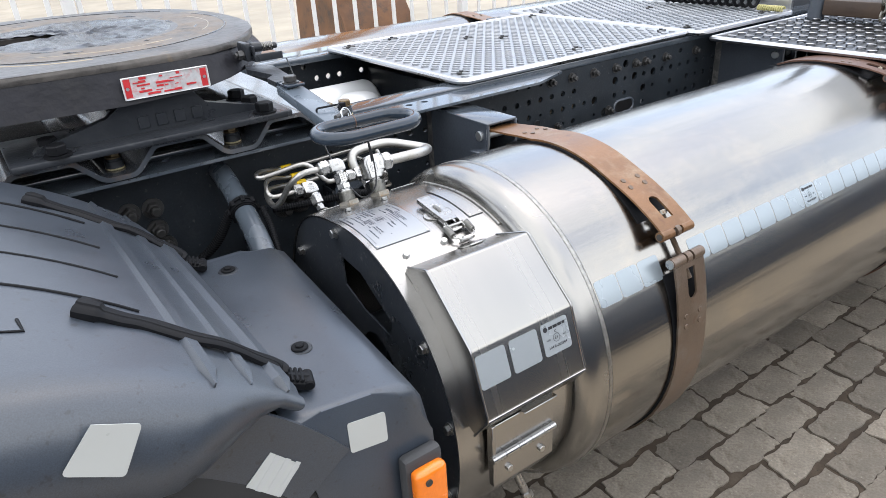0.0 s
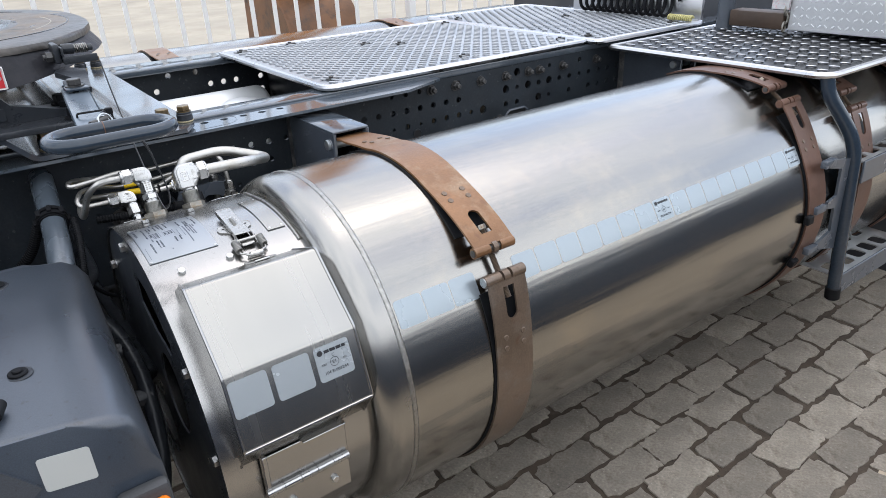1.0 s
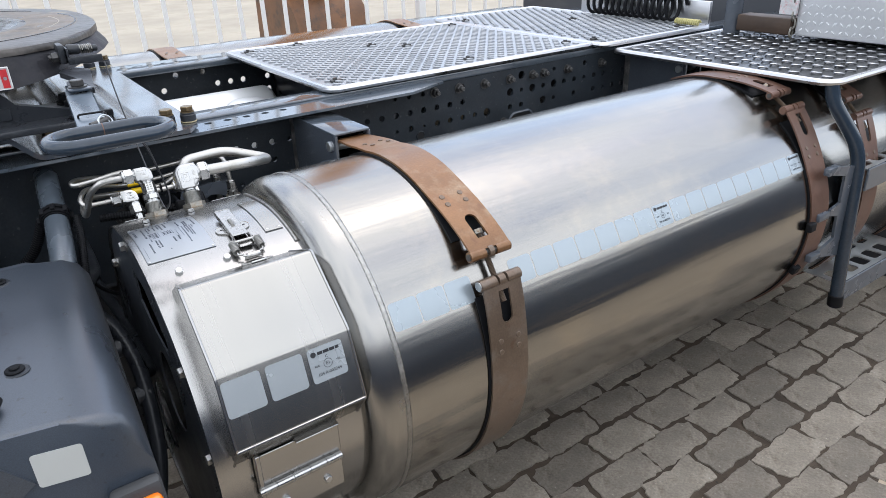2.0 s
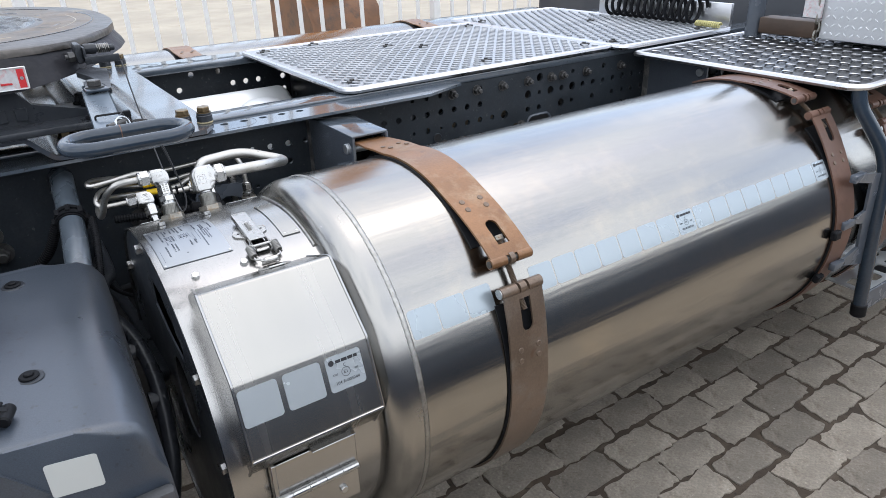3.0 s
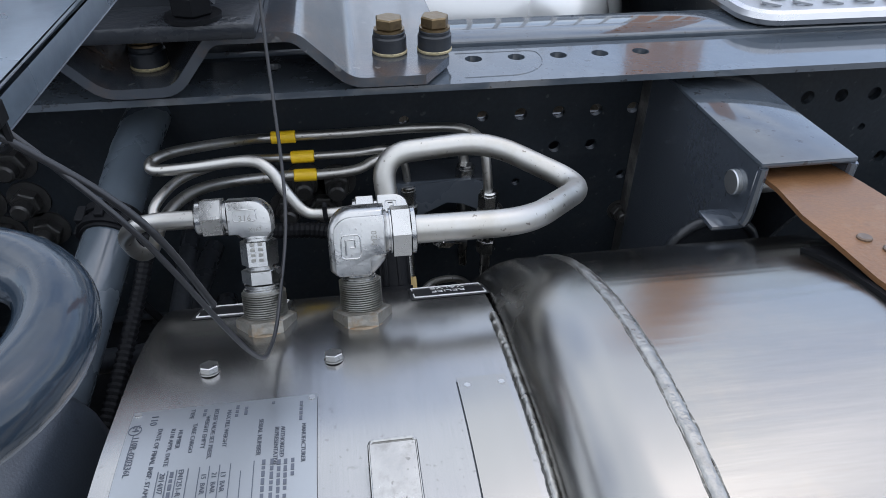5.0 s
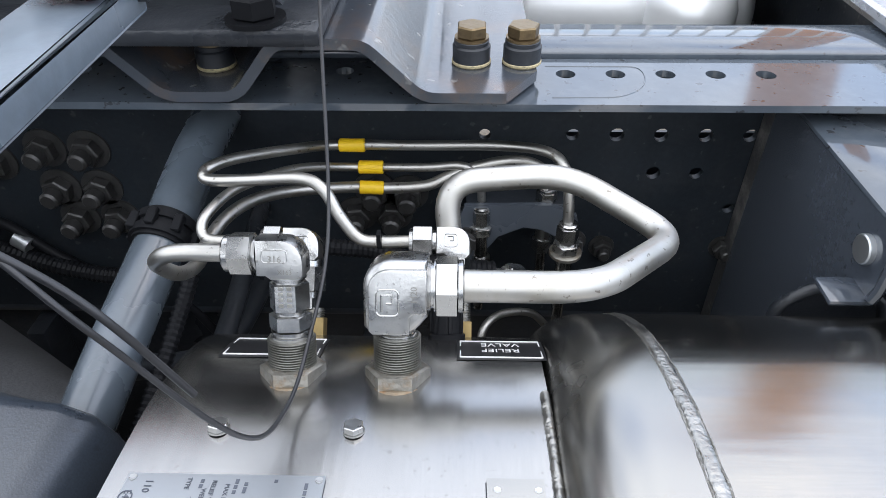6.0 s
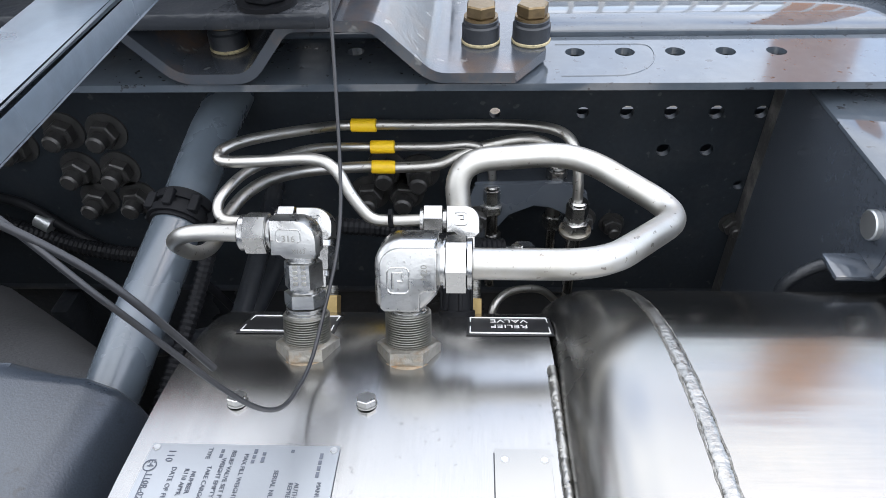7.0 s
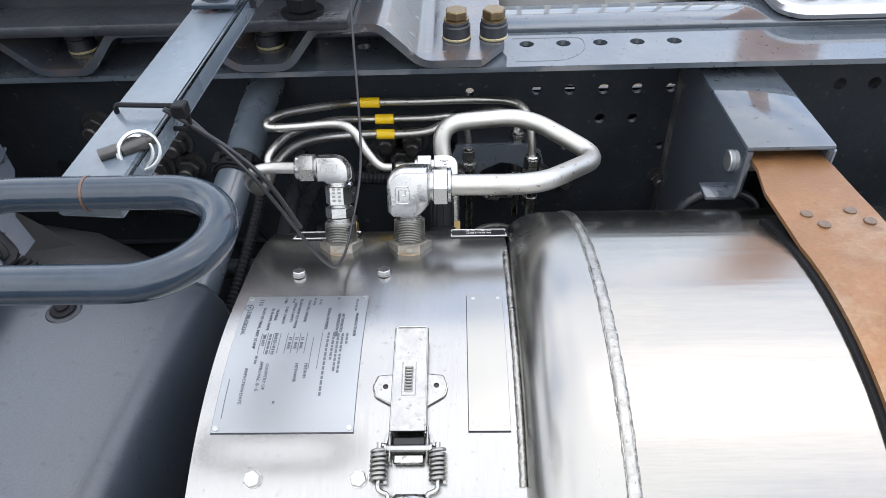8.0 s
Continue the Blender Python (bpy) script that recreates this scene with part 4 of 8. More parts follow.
for x, a0, a1 in ((-.2440, 86.2, 90.2), (-.2392, 86.2, 90.2), (-.2347, 86.2, 90.2), (-.2290, 86.2, 90.2), (-.2232, 86.2, 90.2), (-.2182, 86.2, 90.2), (-.2130, 86.2, 90.2), (-.2075, 86.2, 90.2), (-.2020, 83.4, 89.2), (-.1955, 83.4, 90.2), (-.2622, 91.0, 95.4), (-.2605, 75.6, 81.8)):
    patch(bm, x - 0.00025, x + 0.00025, a0, a1, RS + 0.0015, 0.00015, 4)
tagged(part("print_line", bm, ETCH, data_plate), kind="stuff")
bm = bmesh.new()
for x, a, rr in ((-.2622, 96.1, .0034),):
    y, z, ny, nz = on_tank(a, RS + 0.0016)
    m = axes((x, y, z), (0, -nz, ny), (0, ny, nz))
    tube(bm, [m @ Vector((rr * math.cos(2 * math.pi * k / 24), rr * math.sin(2 * math.pi * k / 24), 0)) for k in range(24)], 0.0003, 5, closed=True)
part("approval_ring", bm, ETCH, data_plate)

# toggle latch
latch = thing("toggle_latch", (-0.124, -0.06, ZT + RS), "stainless toggle latch with two coil springs on the housing", "latch")


def tang(x, s, h, a0=89.0):
    """A point s metres down the housing's curve from angle a0 and h above it."""
    a = a0 - math.degrees(s / RS)
    y, z, ny, nz = on_tank(a, RS + h)
    return Vector((x, y, z))


def frame_at(x, s, h, a0=89.0):
    a = a0 - math.degrees(s / RS)
    y, z, ny, nz = on_tank(a, RS + h)
    return axes((x, y, z), (0, -nz, ny), (0, ny, nz))


def latch_box(bm, x0, x1, s0, s1, h0, h1, bevel=0.0008):
    sm = (s0 + s1) / 2
    m = frame_at((x0 + x1) / 2, sm, 0)
    w, l = x1 - x0, s1 - s0
    box(bm, -l / 2, l / 2, -w / 2, w / 2, h0, h1, bevel, 1, m)


bm = bmesh.new()
latch_box(bm, -.1352, -.1106, -0.001, 0.0845, 0.0092, 0.0106, 0.0005)
for x in (-.1352, -.1106):
    latch_box(bm, x - 0.0007, x + 0.0007, -0.001, 0.0845, 0.0030, 0.0108, 0.0005)
border = [tang(-.1350, 0.0840, .0108), tang(-.1350, 0.004, .0110), tang(-.1344, -0.0012, .0128), tang(-.1114, -0.0012, .0128), tang(-.1108, 0.004, .0110), tang(-.1108, 0.0840, .0108)]
tube(bm, rounded(border, 0.0022), 0.0011, 8)
latch_box(bm, -.1344, -.1114, -0.0016, 0.0012, 0.0070, 0.0126, 0.0006)
part("lever", bm, LATCH, latch, "polished lever plate with a rolled edge")
bm = bmesh.new()
for a, b in (((-.1285, 0.030), (-.1285, 0.0565)), ((-.1285, 0.0565), (-.1185, 0.0565)), ((-.1185, 0.0565), (-.1185, 0.030))):
    tube(bm, [tang(a[0], a[1], .0107), tang(b[0], b[1], .0107)], 0.0005, 6)
part("button_recess", bm, SPRING, latch, "stamped edge round the slide button")
bm = bmesh.new()
latch_box(bm, -.1266, -.1204, 0.0330, 0.0545, 0.0100, 0.0118, 0.0009)
for k in range(8):
    s = 0.0345 + k * 0.0024
    latch_box(bm, -.1262, -.1208, s, s + 0.0015, 0.0115, 0.0134, 0.0005)
part("slide_button", bm, SPRING, latch, "ribbed slide button")
bm = bmesh.new()
for k in range(6):
    latch_box(bm, -.1290 + k * .0020, -.1277 + k * .0020, 0.0720, 0.0750, 0.0103, 0.0109, 0.0002)
part("stamped_mark", bm, SPRING, latch)
# ears of the base, cut at angles, each with a rivet hole
for ear, hole in (([(.0350, -.1340), (.0358, -.1472), (.0450, -.1508), (.0527, -.1488), (.0607, -.1350), (.0607, -.1340)], (.0452, -.1414)),
                          ([(.0345, -.1110), (.0360, -.0982), (.0445, -.0953), (.0525, -.0973), (.0605, -.1100), (.0605, -.1110)], (.0444, -.1036))):
    m = frame_at(0.0, 0.048, 0.0)
    bm = bmesh.new()
    plate_with_holes(bm, [(s - .048, x) for s, x in ear], [circle(hole[0] - .048, hole[1], .0021, 16)], 2, 0.0003, 0.0020)
    bmesh.ops.transform(bm, matrix=m, verts=bm.verts[:])
    bmesh.ops.recalc_face_normals(bm, faces=bm.faces[:])
    ear_ob = part("ear", bm, LATCH, latch, "angular ear with a rivet hole", angle=25)
    bm = bmesh.new()
    ring = [m @ Vector((s - .048, x, 0.0020)) for s, x in ear[:5]]
    tube(bm, rounded(ring, .002), 0.0006, 6)
    part("raised_edge", bm, LATCH, ear_ob)
    bm = bmesh.new()
    rod(bm, m @ Vector((hole[0] - .048, hole[1], 0.0003)), m @ Vector((hole[0] - .048, hole[1], 0.0006)), 0.0021, 14)
    part("rivet_hole", bm, BLACK, ear_ob)
bm = bmesh.new()
latch_box(bm, -.1340, -.1110, 0.02, 0.100, 0.0005, 0.0022, 0.0007)
part("base_plate", bm, LATCH, latch)
# solid black block fills the gap, in place of its shade
bm = bmesh.new()
latch_box(bm, -.1335, -.1110, 0.0850, 0.0905, 0.0022, 0.0060, 0.0005)
part("opening", bm, BLACK, latch, "black block painting the shade in the gap below the lever")
for x in (-.1352, -.1092):
    bm = bmesh.new()
    latch_box(bm, x - 0.0009, x + 0.0009, 0.078, 0.1035, 0.001, 0.0115, 0.0008)
    part("side_cheek", bm, LATCH, latch)
bm = bmesh.new()
rod(bm, tang(-.1375, 0.0935, 0.0095), tang(-.1070, 0.0935, 0.0095), 0.0026, 16)
for x in (-.1382, -.1066):
    rod(bm, tang(x - .0007, 0.0935, 0.0095), tang(x + .0007, 0.0935, 0.0095), 0.0038, 16)
part("pivot_pin", bm, LATCH, latch)
bm = bmesh.new()
latch_box(bm, -.1330, -.1112, 0.0965, 0.1035, 0.0045, 0.0072, 0.0012)
part("front_lip", bm, LATCH, latch)
for x, e in ((-.1425, 1), (-.1020, -1)):
    bm = bmesh.new()
    arm = [tang(x + e * .0070, 0.0820, .0080), tang(x + e * .0045, 0.0870, .0080), tang(x + e * .0042, 0.0905, .0080), tang(x, 0.0915, .0085)]
    tube(bm, rounded(arm, 0.0012), 0.0016, 8)
    rod(bm, tang(x, 0.0895, .0090), tang(x, 0.0950, .0090), 0.0020, 10)
    part("spring_arm", bm, LATCH, latch)
    pts = []
    m = frame_at(x, 0.1048, 0.0090)
    for k in range(113):
        t = k / 112
        a = 2 * math.pi * 7 * t
        pts.append(m @ Vector((-0.0108 + 0.0216 * t, 0.0050 * math.cos(a), 0.0050 * math.sin(a))))
    bm = bmesh.new()
    tube(bm, pts, 0.0013, 8)
    part("coil_spring", bm, SPRING, latch, "tight coil spring")
    bm = bmesh.new()
    hook = [tang(x, 0.1120, .0090), tang(x, 0.1195, .0090), tang(x + e * .0030, 0.1215, .0092), tang(x + e * .0065, 0.1225, .0095), tang(x + e * .0075, 0.1262, .0098), tang(x + e * .0105, 0.1268, .0098)]
    tube(bm, rounded(hook, 0.0014), 0.0017, 10)
    part("draw_hook", bm, LATCH, latch)
bm = bmesh.new()
latch_box(bm, -.1326, -.1082, 0.1226, 0.1318, 0.0072, 0.0136, 0.0026)
part("hook_bar", bm, LATCH, latch, "bright hook bar over the catch")
# lid box on the housing
lid = thing("lid_box", (-0.15, -0.30, 0.69), "folded stainless lid box with reflective squares on the housing", "lid")
A, B, C = (-0.205, 0.906), (-0.305, 0.816), (-0.341, 0.712)
S1, S2 = (-0.1370, 0.8807), (-0.306, 0.664)
inner = [on_tank(a, RS + 0.0008)[:2] for a in (10.5, 22, 34, 46, 58, 61.5)]
bm = bmesh.new()
prism(bm, [S1, A, B, C, S2] + [tuple(p) for p in inner], 0, -.252, -.057)
for v in bm.verts:
    if (v.co.yz - Vector(S1)).length < 1e-4:
        v.co.x += 0.010 if v.co.x < -.15 else -0.009
bmesh.ops.bevel(bm, geom=[e for e in bm.edges if abs(e.verts[0].co.x - e.verts[1].co.x) > 0.1 and min(e.verts[0].co.y, e.verts[1].co.y) < -0.19], offset=0.004, segments=3, profile=0.5, affect="EDGES")
part("lid", bm, LIDSTEEL, lid, "bright folded sheet lid")
bm = bmesh.new()
for x in (-.2535, -.0555):
    pts = [Vector((x + (0.010 if x < -.15 else -0.009), *S1)), Vector((x, *A)), Vector((x, *B)), Vector((x, *C)), Vector((x, *S2))]
    tube(bm, rounded(pts, 0.006), 0.0022, 8)
tube(bm, [(-.2535, *C), (-.0555, *C)], 0.0022, 8)
part("lid_edge", bm, SHEET, lid)


# catch plate on the lid's back face
u = Vector((0, A[0] - S1[0], A[1] - S1[1])).normalized()
nrm = Vector((0, -u.z, u.y)) if u.y > 0 else Vector((0, u.z, -u.y))
nrm = nrm if nrm.z > 0 else -nrm
m = axes(Vector((-.1205, *S1)), (1, 0, 0), nrm)
flip_y = 1 if (m.to_3x3() @ Vector((0, 1, 0))).dot(u) > 0 else -1
bm = bmesh.new()
foot = [(-.0225, -.0035), (-.0250, .0140), (-.0140, .0175), (.0135, .0175), (.0245, .0130), (.0245, .0010), (.0150, -.0060), (-.0135, -.0060)]
plate_with_holes(bm, [(x, flip_y * d) for x, d in foot], [circle(sx * .0190, flip_y * .0055, .0024, 16) for sx in (-1, 1)], 2, 0.0006, 0.0026)
bmesh.ops.transform(bm, matrix=m, verts=bm.verts[:])
bmesh.ops.recalc_face_normals(bm, faces=bm.faces[:])
catch = part("catch_plate", bm, LATCH, lid, "bright catch plate of the latch", angle=25)
bm = bmesh.new()
curl = [(-.0060, .0020), (-.0085, .0032), (-.0100, .0060), (-.0092, .0095), (-.0070, .0112)]
for (d0, h0), (d1, h1) in zip(curl, curl[1:]):
    quad = [m @ Vector((x, flip_y * d, h)) for d, h, w in ((d0, h0, .0132), (d1, h1, .0125)) for x in (-w, w)]
    off = (m.to_3x3() @ Vector((0, flip_y * .0016, .0006)))
    a, b, c, d = [bm.verts.new(q) for q in quad]
    e, f, g, h = [bm.verts.new(q + off) for q in quad]
    for face in ((a, b, d, c), (e, g, h, f), (a, e, f, b), (c, d, h, g), (a, c, g, e), (b, f, h, d)):
        bm.faces.new(face)
bmesh.ops.recalc_face_normals(bm, faces=bm.faces[:])
part("curled_hook", bm, LATCH, catch, "curled edge that the hook bar pulls on")
bm = bmesh.new()
box(bm, -.0125, .0120, min(flip_y * .0172, flip_y * .0208), max(flip_y * .0172, flip_y * .0208), 0.0008, 0.0034, 0.0008, 1, m)
part("folded_tab", bm, BOLT, catch)
for x in (-.0190, .0190):
    bm = bmesh.new()
    rod(bm, m @ Vector((x, flip_y * .0055, .0004)), m @ Vector((x, flip_y * .0055, .0010)), 0.0024, 14)
    part("rivet_hole", bm, BLACK, catch)


def on_bc(x, d, lift=0.0008):
    """A point on the lid's lower face, d metres below the fold."""
    u = Vector((0, C[0] - B[0], C[1] - B[1])).normalized()
    nrm = Vector((0, u.z, -u.y))
    if nrm.y > 0:
        nrm = -nrm
    p = Vector((x, *B)) + u * d + nrm * lift
    return axes(p, (1, 0, 0), nrm)


for x in (-.2235, -.1610, -.0985):
    bm = bmesh.new()
    prism(bm, rounded_rect(0.055, 0.052, 0.005), 2, 0.0, 0.0005)
    bmesh.ops.transform(bm, matrix=on_bc(x, 0.036), verts=bm.verts[:])
    part("reflective_square", bm, REFLECTOR, lid, "pale blue-grey reflective square")


def approval_mark(place_at, parent, k=1.0):
    """The printed approval mark of a reflective square; the maker's word becomes a bar."""
    def put(s, dx, dy, size):
        letters(s, size * k, place_at(dx * k, dy * k), INK, parent)
    put("C", 0.0, 0.0085, 0.0062)
    put("E1", 0.0, -0.0015, 0.0070)
    put("RS02", -0.0165, -0.0015, 0.0040)
    put("957", 0.0165, -0.0015, 0.0042)
    put("104 R-003244", 0.0, -0.0145, 0.0066)
    bm = bmesh.new()
    n = 28
    m = place_at(0, 0)
    lo = [bm.verts.new(m @ Vector((0.0062 * k * math.cos(2 * math.pi * i / n), -0.0015 * k + 0.0062 * k * math.sin(2 * math.pi * i / n), 0.0001))) for i in range(n)]
    hi = [bm.verts.new(m @ Vector((0.0069 * k * math.cos(2 * math.pi * i / n), -0.0015 * k + 0.0069 * k * math.sin(2 * math.pi * i / n), 0.0001))) for i in range(n)]
    for i in range(n):
        bm.faces.new((lo[i], lo[(i + 1) % n], hi[(i + 1) % n], hi[i]))
    c = [bm.verts.new(m @ Vector((-0.0190 * k + 0.0042 * k * math.cos(2 * math.pi * i / 16), 0.0165 * k + 0.0042 * k * math.sin(2 * math.pi * i / 16), 0.0001))) for i in range(16)]
    bm.faces.new(c)
    for x0, w in ((-0.0125, 0.008), (-0.0035, 0.009), (0.0065, 0.008), (0.0155, 0.006)):
        q = [bm.verts.new(m @ Vector((p[0] * k, p[1] * k, 0.0001))) for p in ((x0, 0.0142), (x0 + w, 0.0142), (x0 + w, 0.0188), (x0, 0.0188))]
        bm.faces.new(q)
    part("mark", bm, INK, parent)


approval_mark(lambda dx, dy: on_bc(-.0985, 0.036 - dy, 0.0016) @ Matrix.Translation((dx, 0, 0)), lid)

# small hinged hatch under the lid
hatch = thing("hinged_hatch", (-0.16, -0.30, 0.60), "small stainless hatch with a long barrel hinge", "hatch")
bm = bmesh.new()
box(bm, -.219, -.092, -.3095, -.3055, .6040, .664, 0.001, 1)
box(bm, -.226, -.219, -.314, -.300, .575, .668, 0.001, 1)
box(bm, -.222, -.092, -.3090, -.2975, .540, .6030, 0.001, 1)
part("door", bm, SHEET, hatch)
for k in range(5):
    bm = bmesh.new()
    rod(bm, (-.228 + k * .0268, -.3145, .6035), (-.228 + (k + 1) * .0268 - .0008, -.3145, .6035), 0.0062, 16)
    part("hinge_knuckle", bm, FITTING, hatch)
for x in (-.19, -.12):
    place("bolt", top_m, hatch, along((x, -.309, .565), (0, -1, 0)))
bm = bmesh.new()
box(bm, -.165, -.095, -.321, -.3055, .6665, .6690, 0.001, 1)
part("drip_lip", bm, SHEET, hatch)
# drain cock below the housing
bm = bmesh.new()
rod(bm, (-.055, -.16, .375), (-.040, -.19, .300), 0.009, 16)
rod(bm, (-.043, -.185, .315), (-.037, -.197, .287), 0.013, 6, chamfer=0.002)
part("drain_plug", bm, FITTING, housing)

# reflective squares along the tank, with three printed ones
for x in [0.0312 + 0.0543 * k for k in range(3)] + [0.2770 + 0.0552 * k for k in range(18)]:
    bm = bmesh.new()
    patch(bm, x, x + 0.0524, 27.1, 35.2, R - 0.0001, 0.0004, 32, corner=0.006)
    sq = part("reflective_square", bm, FILM_GREY, tank, "pale blue-grey reflective square")
    if abs(x - 0.663) < 0.02 or abs(x - 1.160) < 0.02:
        def put_at(dx, dy, xx=x + 0.0262):
            y, z, ny, nz = on_tank(31.2 + math.degrees(dy / R), R + 0.0006)
            return axes((xx + dx, y, z), (1, 0, 0), (0, ny, nz))
        approval_mark(put_at, sq, 0.92)

# ---- tank straps with brackets ----
def slot_end(bm, at, a_edge, sgn, xm, hw):
    """Fillets that round one end of a slot; at(angle) gives the band's lower face there."""
    turn = math.degrees(hw / (R + 0.012))
    for side in (-1, 1):
        ring = [(xm + side * hw, a_edge)]
        for k in range(7):
            t = radians(15 * k)
            ring.append((xm + side * hw * math.cos(t), a_edge + sgn * turn * (1 - math.sin(t))))
        lo, hi = [], []
        for x, a in ring:
            y, z, ny, nz = at(a)
            lo.append(bm.verts.new((x, y + ny * 0.0001, z + nz * 0.0001)))
            hi.append(bm.verts.new((x, y + ny * 0.0041, z + nz * 0.0041)))
        bm.faces.new(hi)
        bm.faces.new(lo[::-1])
        for i in range(len(ring)):
            j = (i + 1) % len(ring)
            bm.faces.new((lo[i], lo[j], hi[j], hi[i]))
    bmesh.ops.recalc_face_normals(bm, faces=bm.faces[:])


def strap(x0, x1, yc, flip, label, lower=True, da=0.0, end_mat=RUST_BAND, top_mat=RUST_MID, low_mat=RUST_BAND, mid_mat=RUST_MID, slot_mat=RUST_MID, tail=True):
    """An upper band from the bracket over the tank to the clamp, and a lower band from the clamp round below."""
    w = x1 - x0
    ob = thing("tank_strap", ((x0 + x1) / 2, yc, ZT - R), label, "strap", group="tank straps")

    def P(angle, r):
        y, z, ny, nz = on_tank(angle, r, 0.0)
        return (yc + flip * y, z, flip * ny, nz)
    # liner
    bm = bmesh.new()
    band(bm, [P(a, R - 0.0006) for a in range(112, 44 + int(da), -3)], 0.0036, x0 - 0.004, x1 + 0.003)
    part("rubber_liner", bm, RUBBER, ob)
    flat = [(yc + flip * y, z, flip * 0.13, 0.99) for y, z in ((0.232, 0.9245), (0.19, 0.9305), (0.14, 0.938), (0.10, 0.9425))] if tail else [P(a, R + 0.0034) for a in (112, 109, 106, 103)]
    rows = flat + [P(a, R + 0.0034) for a in range(100, 65 + int(da), -3)]
    lift = [P(a + da, R + 0.0034 + 0.026 * max((66 - a) / 25, 0) ** 1.4) for a in (66, 61, 56, 51.6, 47, 43.5, 40)]
    n0 = len(rows)
    allrows = rows + lift[1:]
    # slot edges, rounded by narrower rows at both ends
    s0, s1 = x0 + w * 0.36, x0 + w * 0.64
    for name, i0, i1, mt, lab, up in (("end_piece", 0, 6, top_mat, "worn tan end piece", 0.0), ("upper_band", 5, n0 - 1, mid_mat, "red-brown steel band", 0.0), ("slotted_end", n0 - 2, len(allrows), slot_mat, "grey-brown end with a long slot", 0.0)):
        bm = bmesh.new()
        rows_i = [(y + ny * up, z + nz * up, ny, nz) for y, z, ny, nz in allrows[i0:i1]]
        cut = [(n0 + 2 - i0, len(allrows) - 2 - i0, s0, s1)] if name == "slotted_end" else []
        band(bm, rows_i, 0.004, x0, x1, cut, cols=[x0 + w * 0.1, x0 + w * 0.9])
        for v in bm.verts:
            s = min(max(((v.co.y - yc) * flip - 0.120) / 0.10, 0.0), 1.0)
            v.co.x += s * s * (3 - 2 * s) * (0.017 * (x1 - v.co.x) / w + 0.006 * (v.co.x - x0) / w)
        part(name, bm, mt, ob, lab)
    bm = bmesh.new()
    slot_end(bm, lambda a: P(a, R + 0.0034 + 0.026 * max((66 + da - a) / 25, 0) ** 1.4), 51.6 + da, -1, (s0 + s1) / 2, (s1 - s0) / 2)
    part("slot_end", bm, slot_mat, ob)
    y, z, ny, nz = P(39.2 + da, R + 0.0275)
    for xa, xb in ((x0 - 0.002, x0 + w * 0.36), (x0 + w * 0.64, x1)):
        bm = bmesh.new()
        rod(bm, (xa, y, z), (xb, y, z), 0.0095, 18)
        part("clamp_roller", bm, slot_mat, ob)
    bm = bmesh.new()
    rod(bm, (x0 - 0.004, y, z), (x1 + 0.003, y, z), 0.0060, 16)
    part("clamp_pin", bm, DARKMETAL, ob)
    bm = bmesh.new()
    rod(bm, (x0 + w * 0.44, y, z), (x0 + w * 0.56, y, z), 0.0105, 14)
    part("trunnion", bm, end_mat, ob)
    b = P(24.5 + da, R + 0.018)
    t = P(45.0 + da, R + 0.019)
    a0, b0 = Vector((x0 + w * 0.5, t[0], t[1])), Vector((x0 + w * 0.5, b[0], b[1]))
    pts = resample([a0, b0], 0.0011)
    bm = bmesh.new()
    tube(bm, pts, 0.0048, 10, ridge=0.0009)
    part("threaded_rod", bm, RUST_LOW, ob)
    place("nut", hex_mesh("strap_nut", 0.009, 0.009, BRASSY), ob, along(a0, a0 - b0))
    if lower:
        lift2 = [P(a + da, R + 0.0034 + 0.024 * ((a - 4) / 27) ** 1.6) for a in (30.5, 28, 25, 22, 18.6, 13, 8, 5)]
        low = [P(a, R + 0.0034) for a in range(5 + int(da), -116, -4)]
        bm = bmesh.new()
        band(bm, lift2, 0.004, x0, x1 - w * 0.02, [(1, 4, s0, s1)], cols=[x0 + w * 0.1])
        part("clamp_end", bm, end_mat, ob, "worn grey-brown slotted clamp end")
        bm = bmesh.new()
        slot_end(bm, lambda a: P(a, R + 0.0034 + 0.024 * max((a - da - 4) / 27, 0) ** 1.6), 18.6 + da, 1, (s0 + s1) / 2, (s1 - s0) / 2)
        part("slot_end", bm, end_mat, ob)
        bm = bmesh.new()
        band(bm, low, 0.004, x0, x1 - w * 0.02)
        part("lower_band", bm, low_mat, ob, "rust-brown lower band")
        bm = bmesh.new()
        band(bm, [P(a, R - 0.0006) for a in range(28 + int(da), -117, -5)], 0.0036, x0 - 0.0035, x1 + 0.0025)
        part("rubber_liner", bm, RUBBER, ob)
        y, z, ny, nz = P(31.0 + da, R + 0.0255)
        for xa, xb in ((x0 - 0.003, x0 + w * 0.36), (x0 + w * 0.64, x1), (x0 + w * 0.42, x0 + w * 0.58)):
            bm = bmesh.new()
            rod(bm, (xa, y, z), (xb, y, z), 0.0100, 18)
            part("clamp_roller", bm, end_mat, ob)
        bm = bmesh.new()
        rod(bm, (x0 - 0.005, y, z), (x0 - 0.002, y, z), 0.0085, 18)
        part("pin_head", bm, BOLT if low_mat is RUST_BAND else end_mat, ob)
    riv = disc_mesh("strap_rivet", 0.0052, 0.0016, RUST_BAND)
    spots = ([(.102, .27), (.106, .74), (.086, .37), (.090, .85)] if tail else []) + [(60.3, .26), (60.3, .73), (57.0, .26), (57.0, .73)] + ([(13.4, .26), (13.4, .73), (9.9, .26), (9.9, .73)] if lower else [])
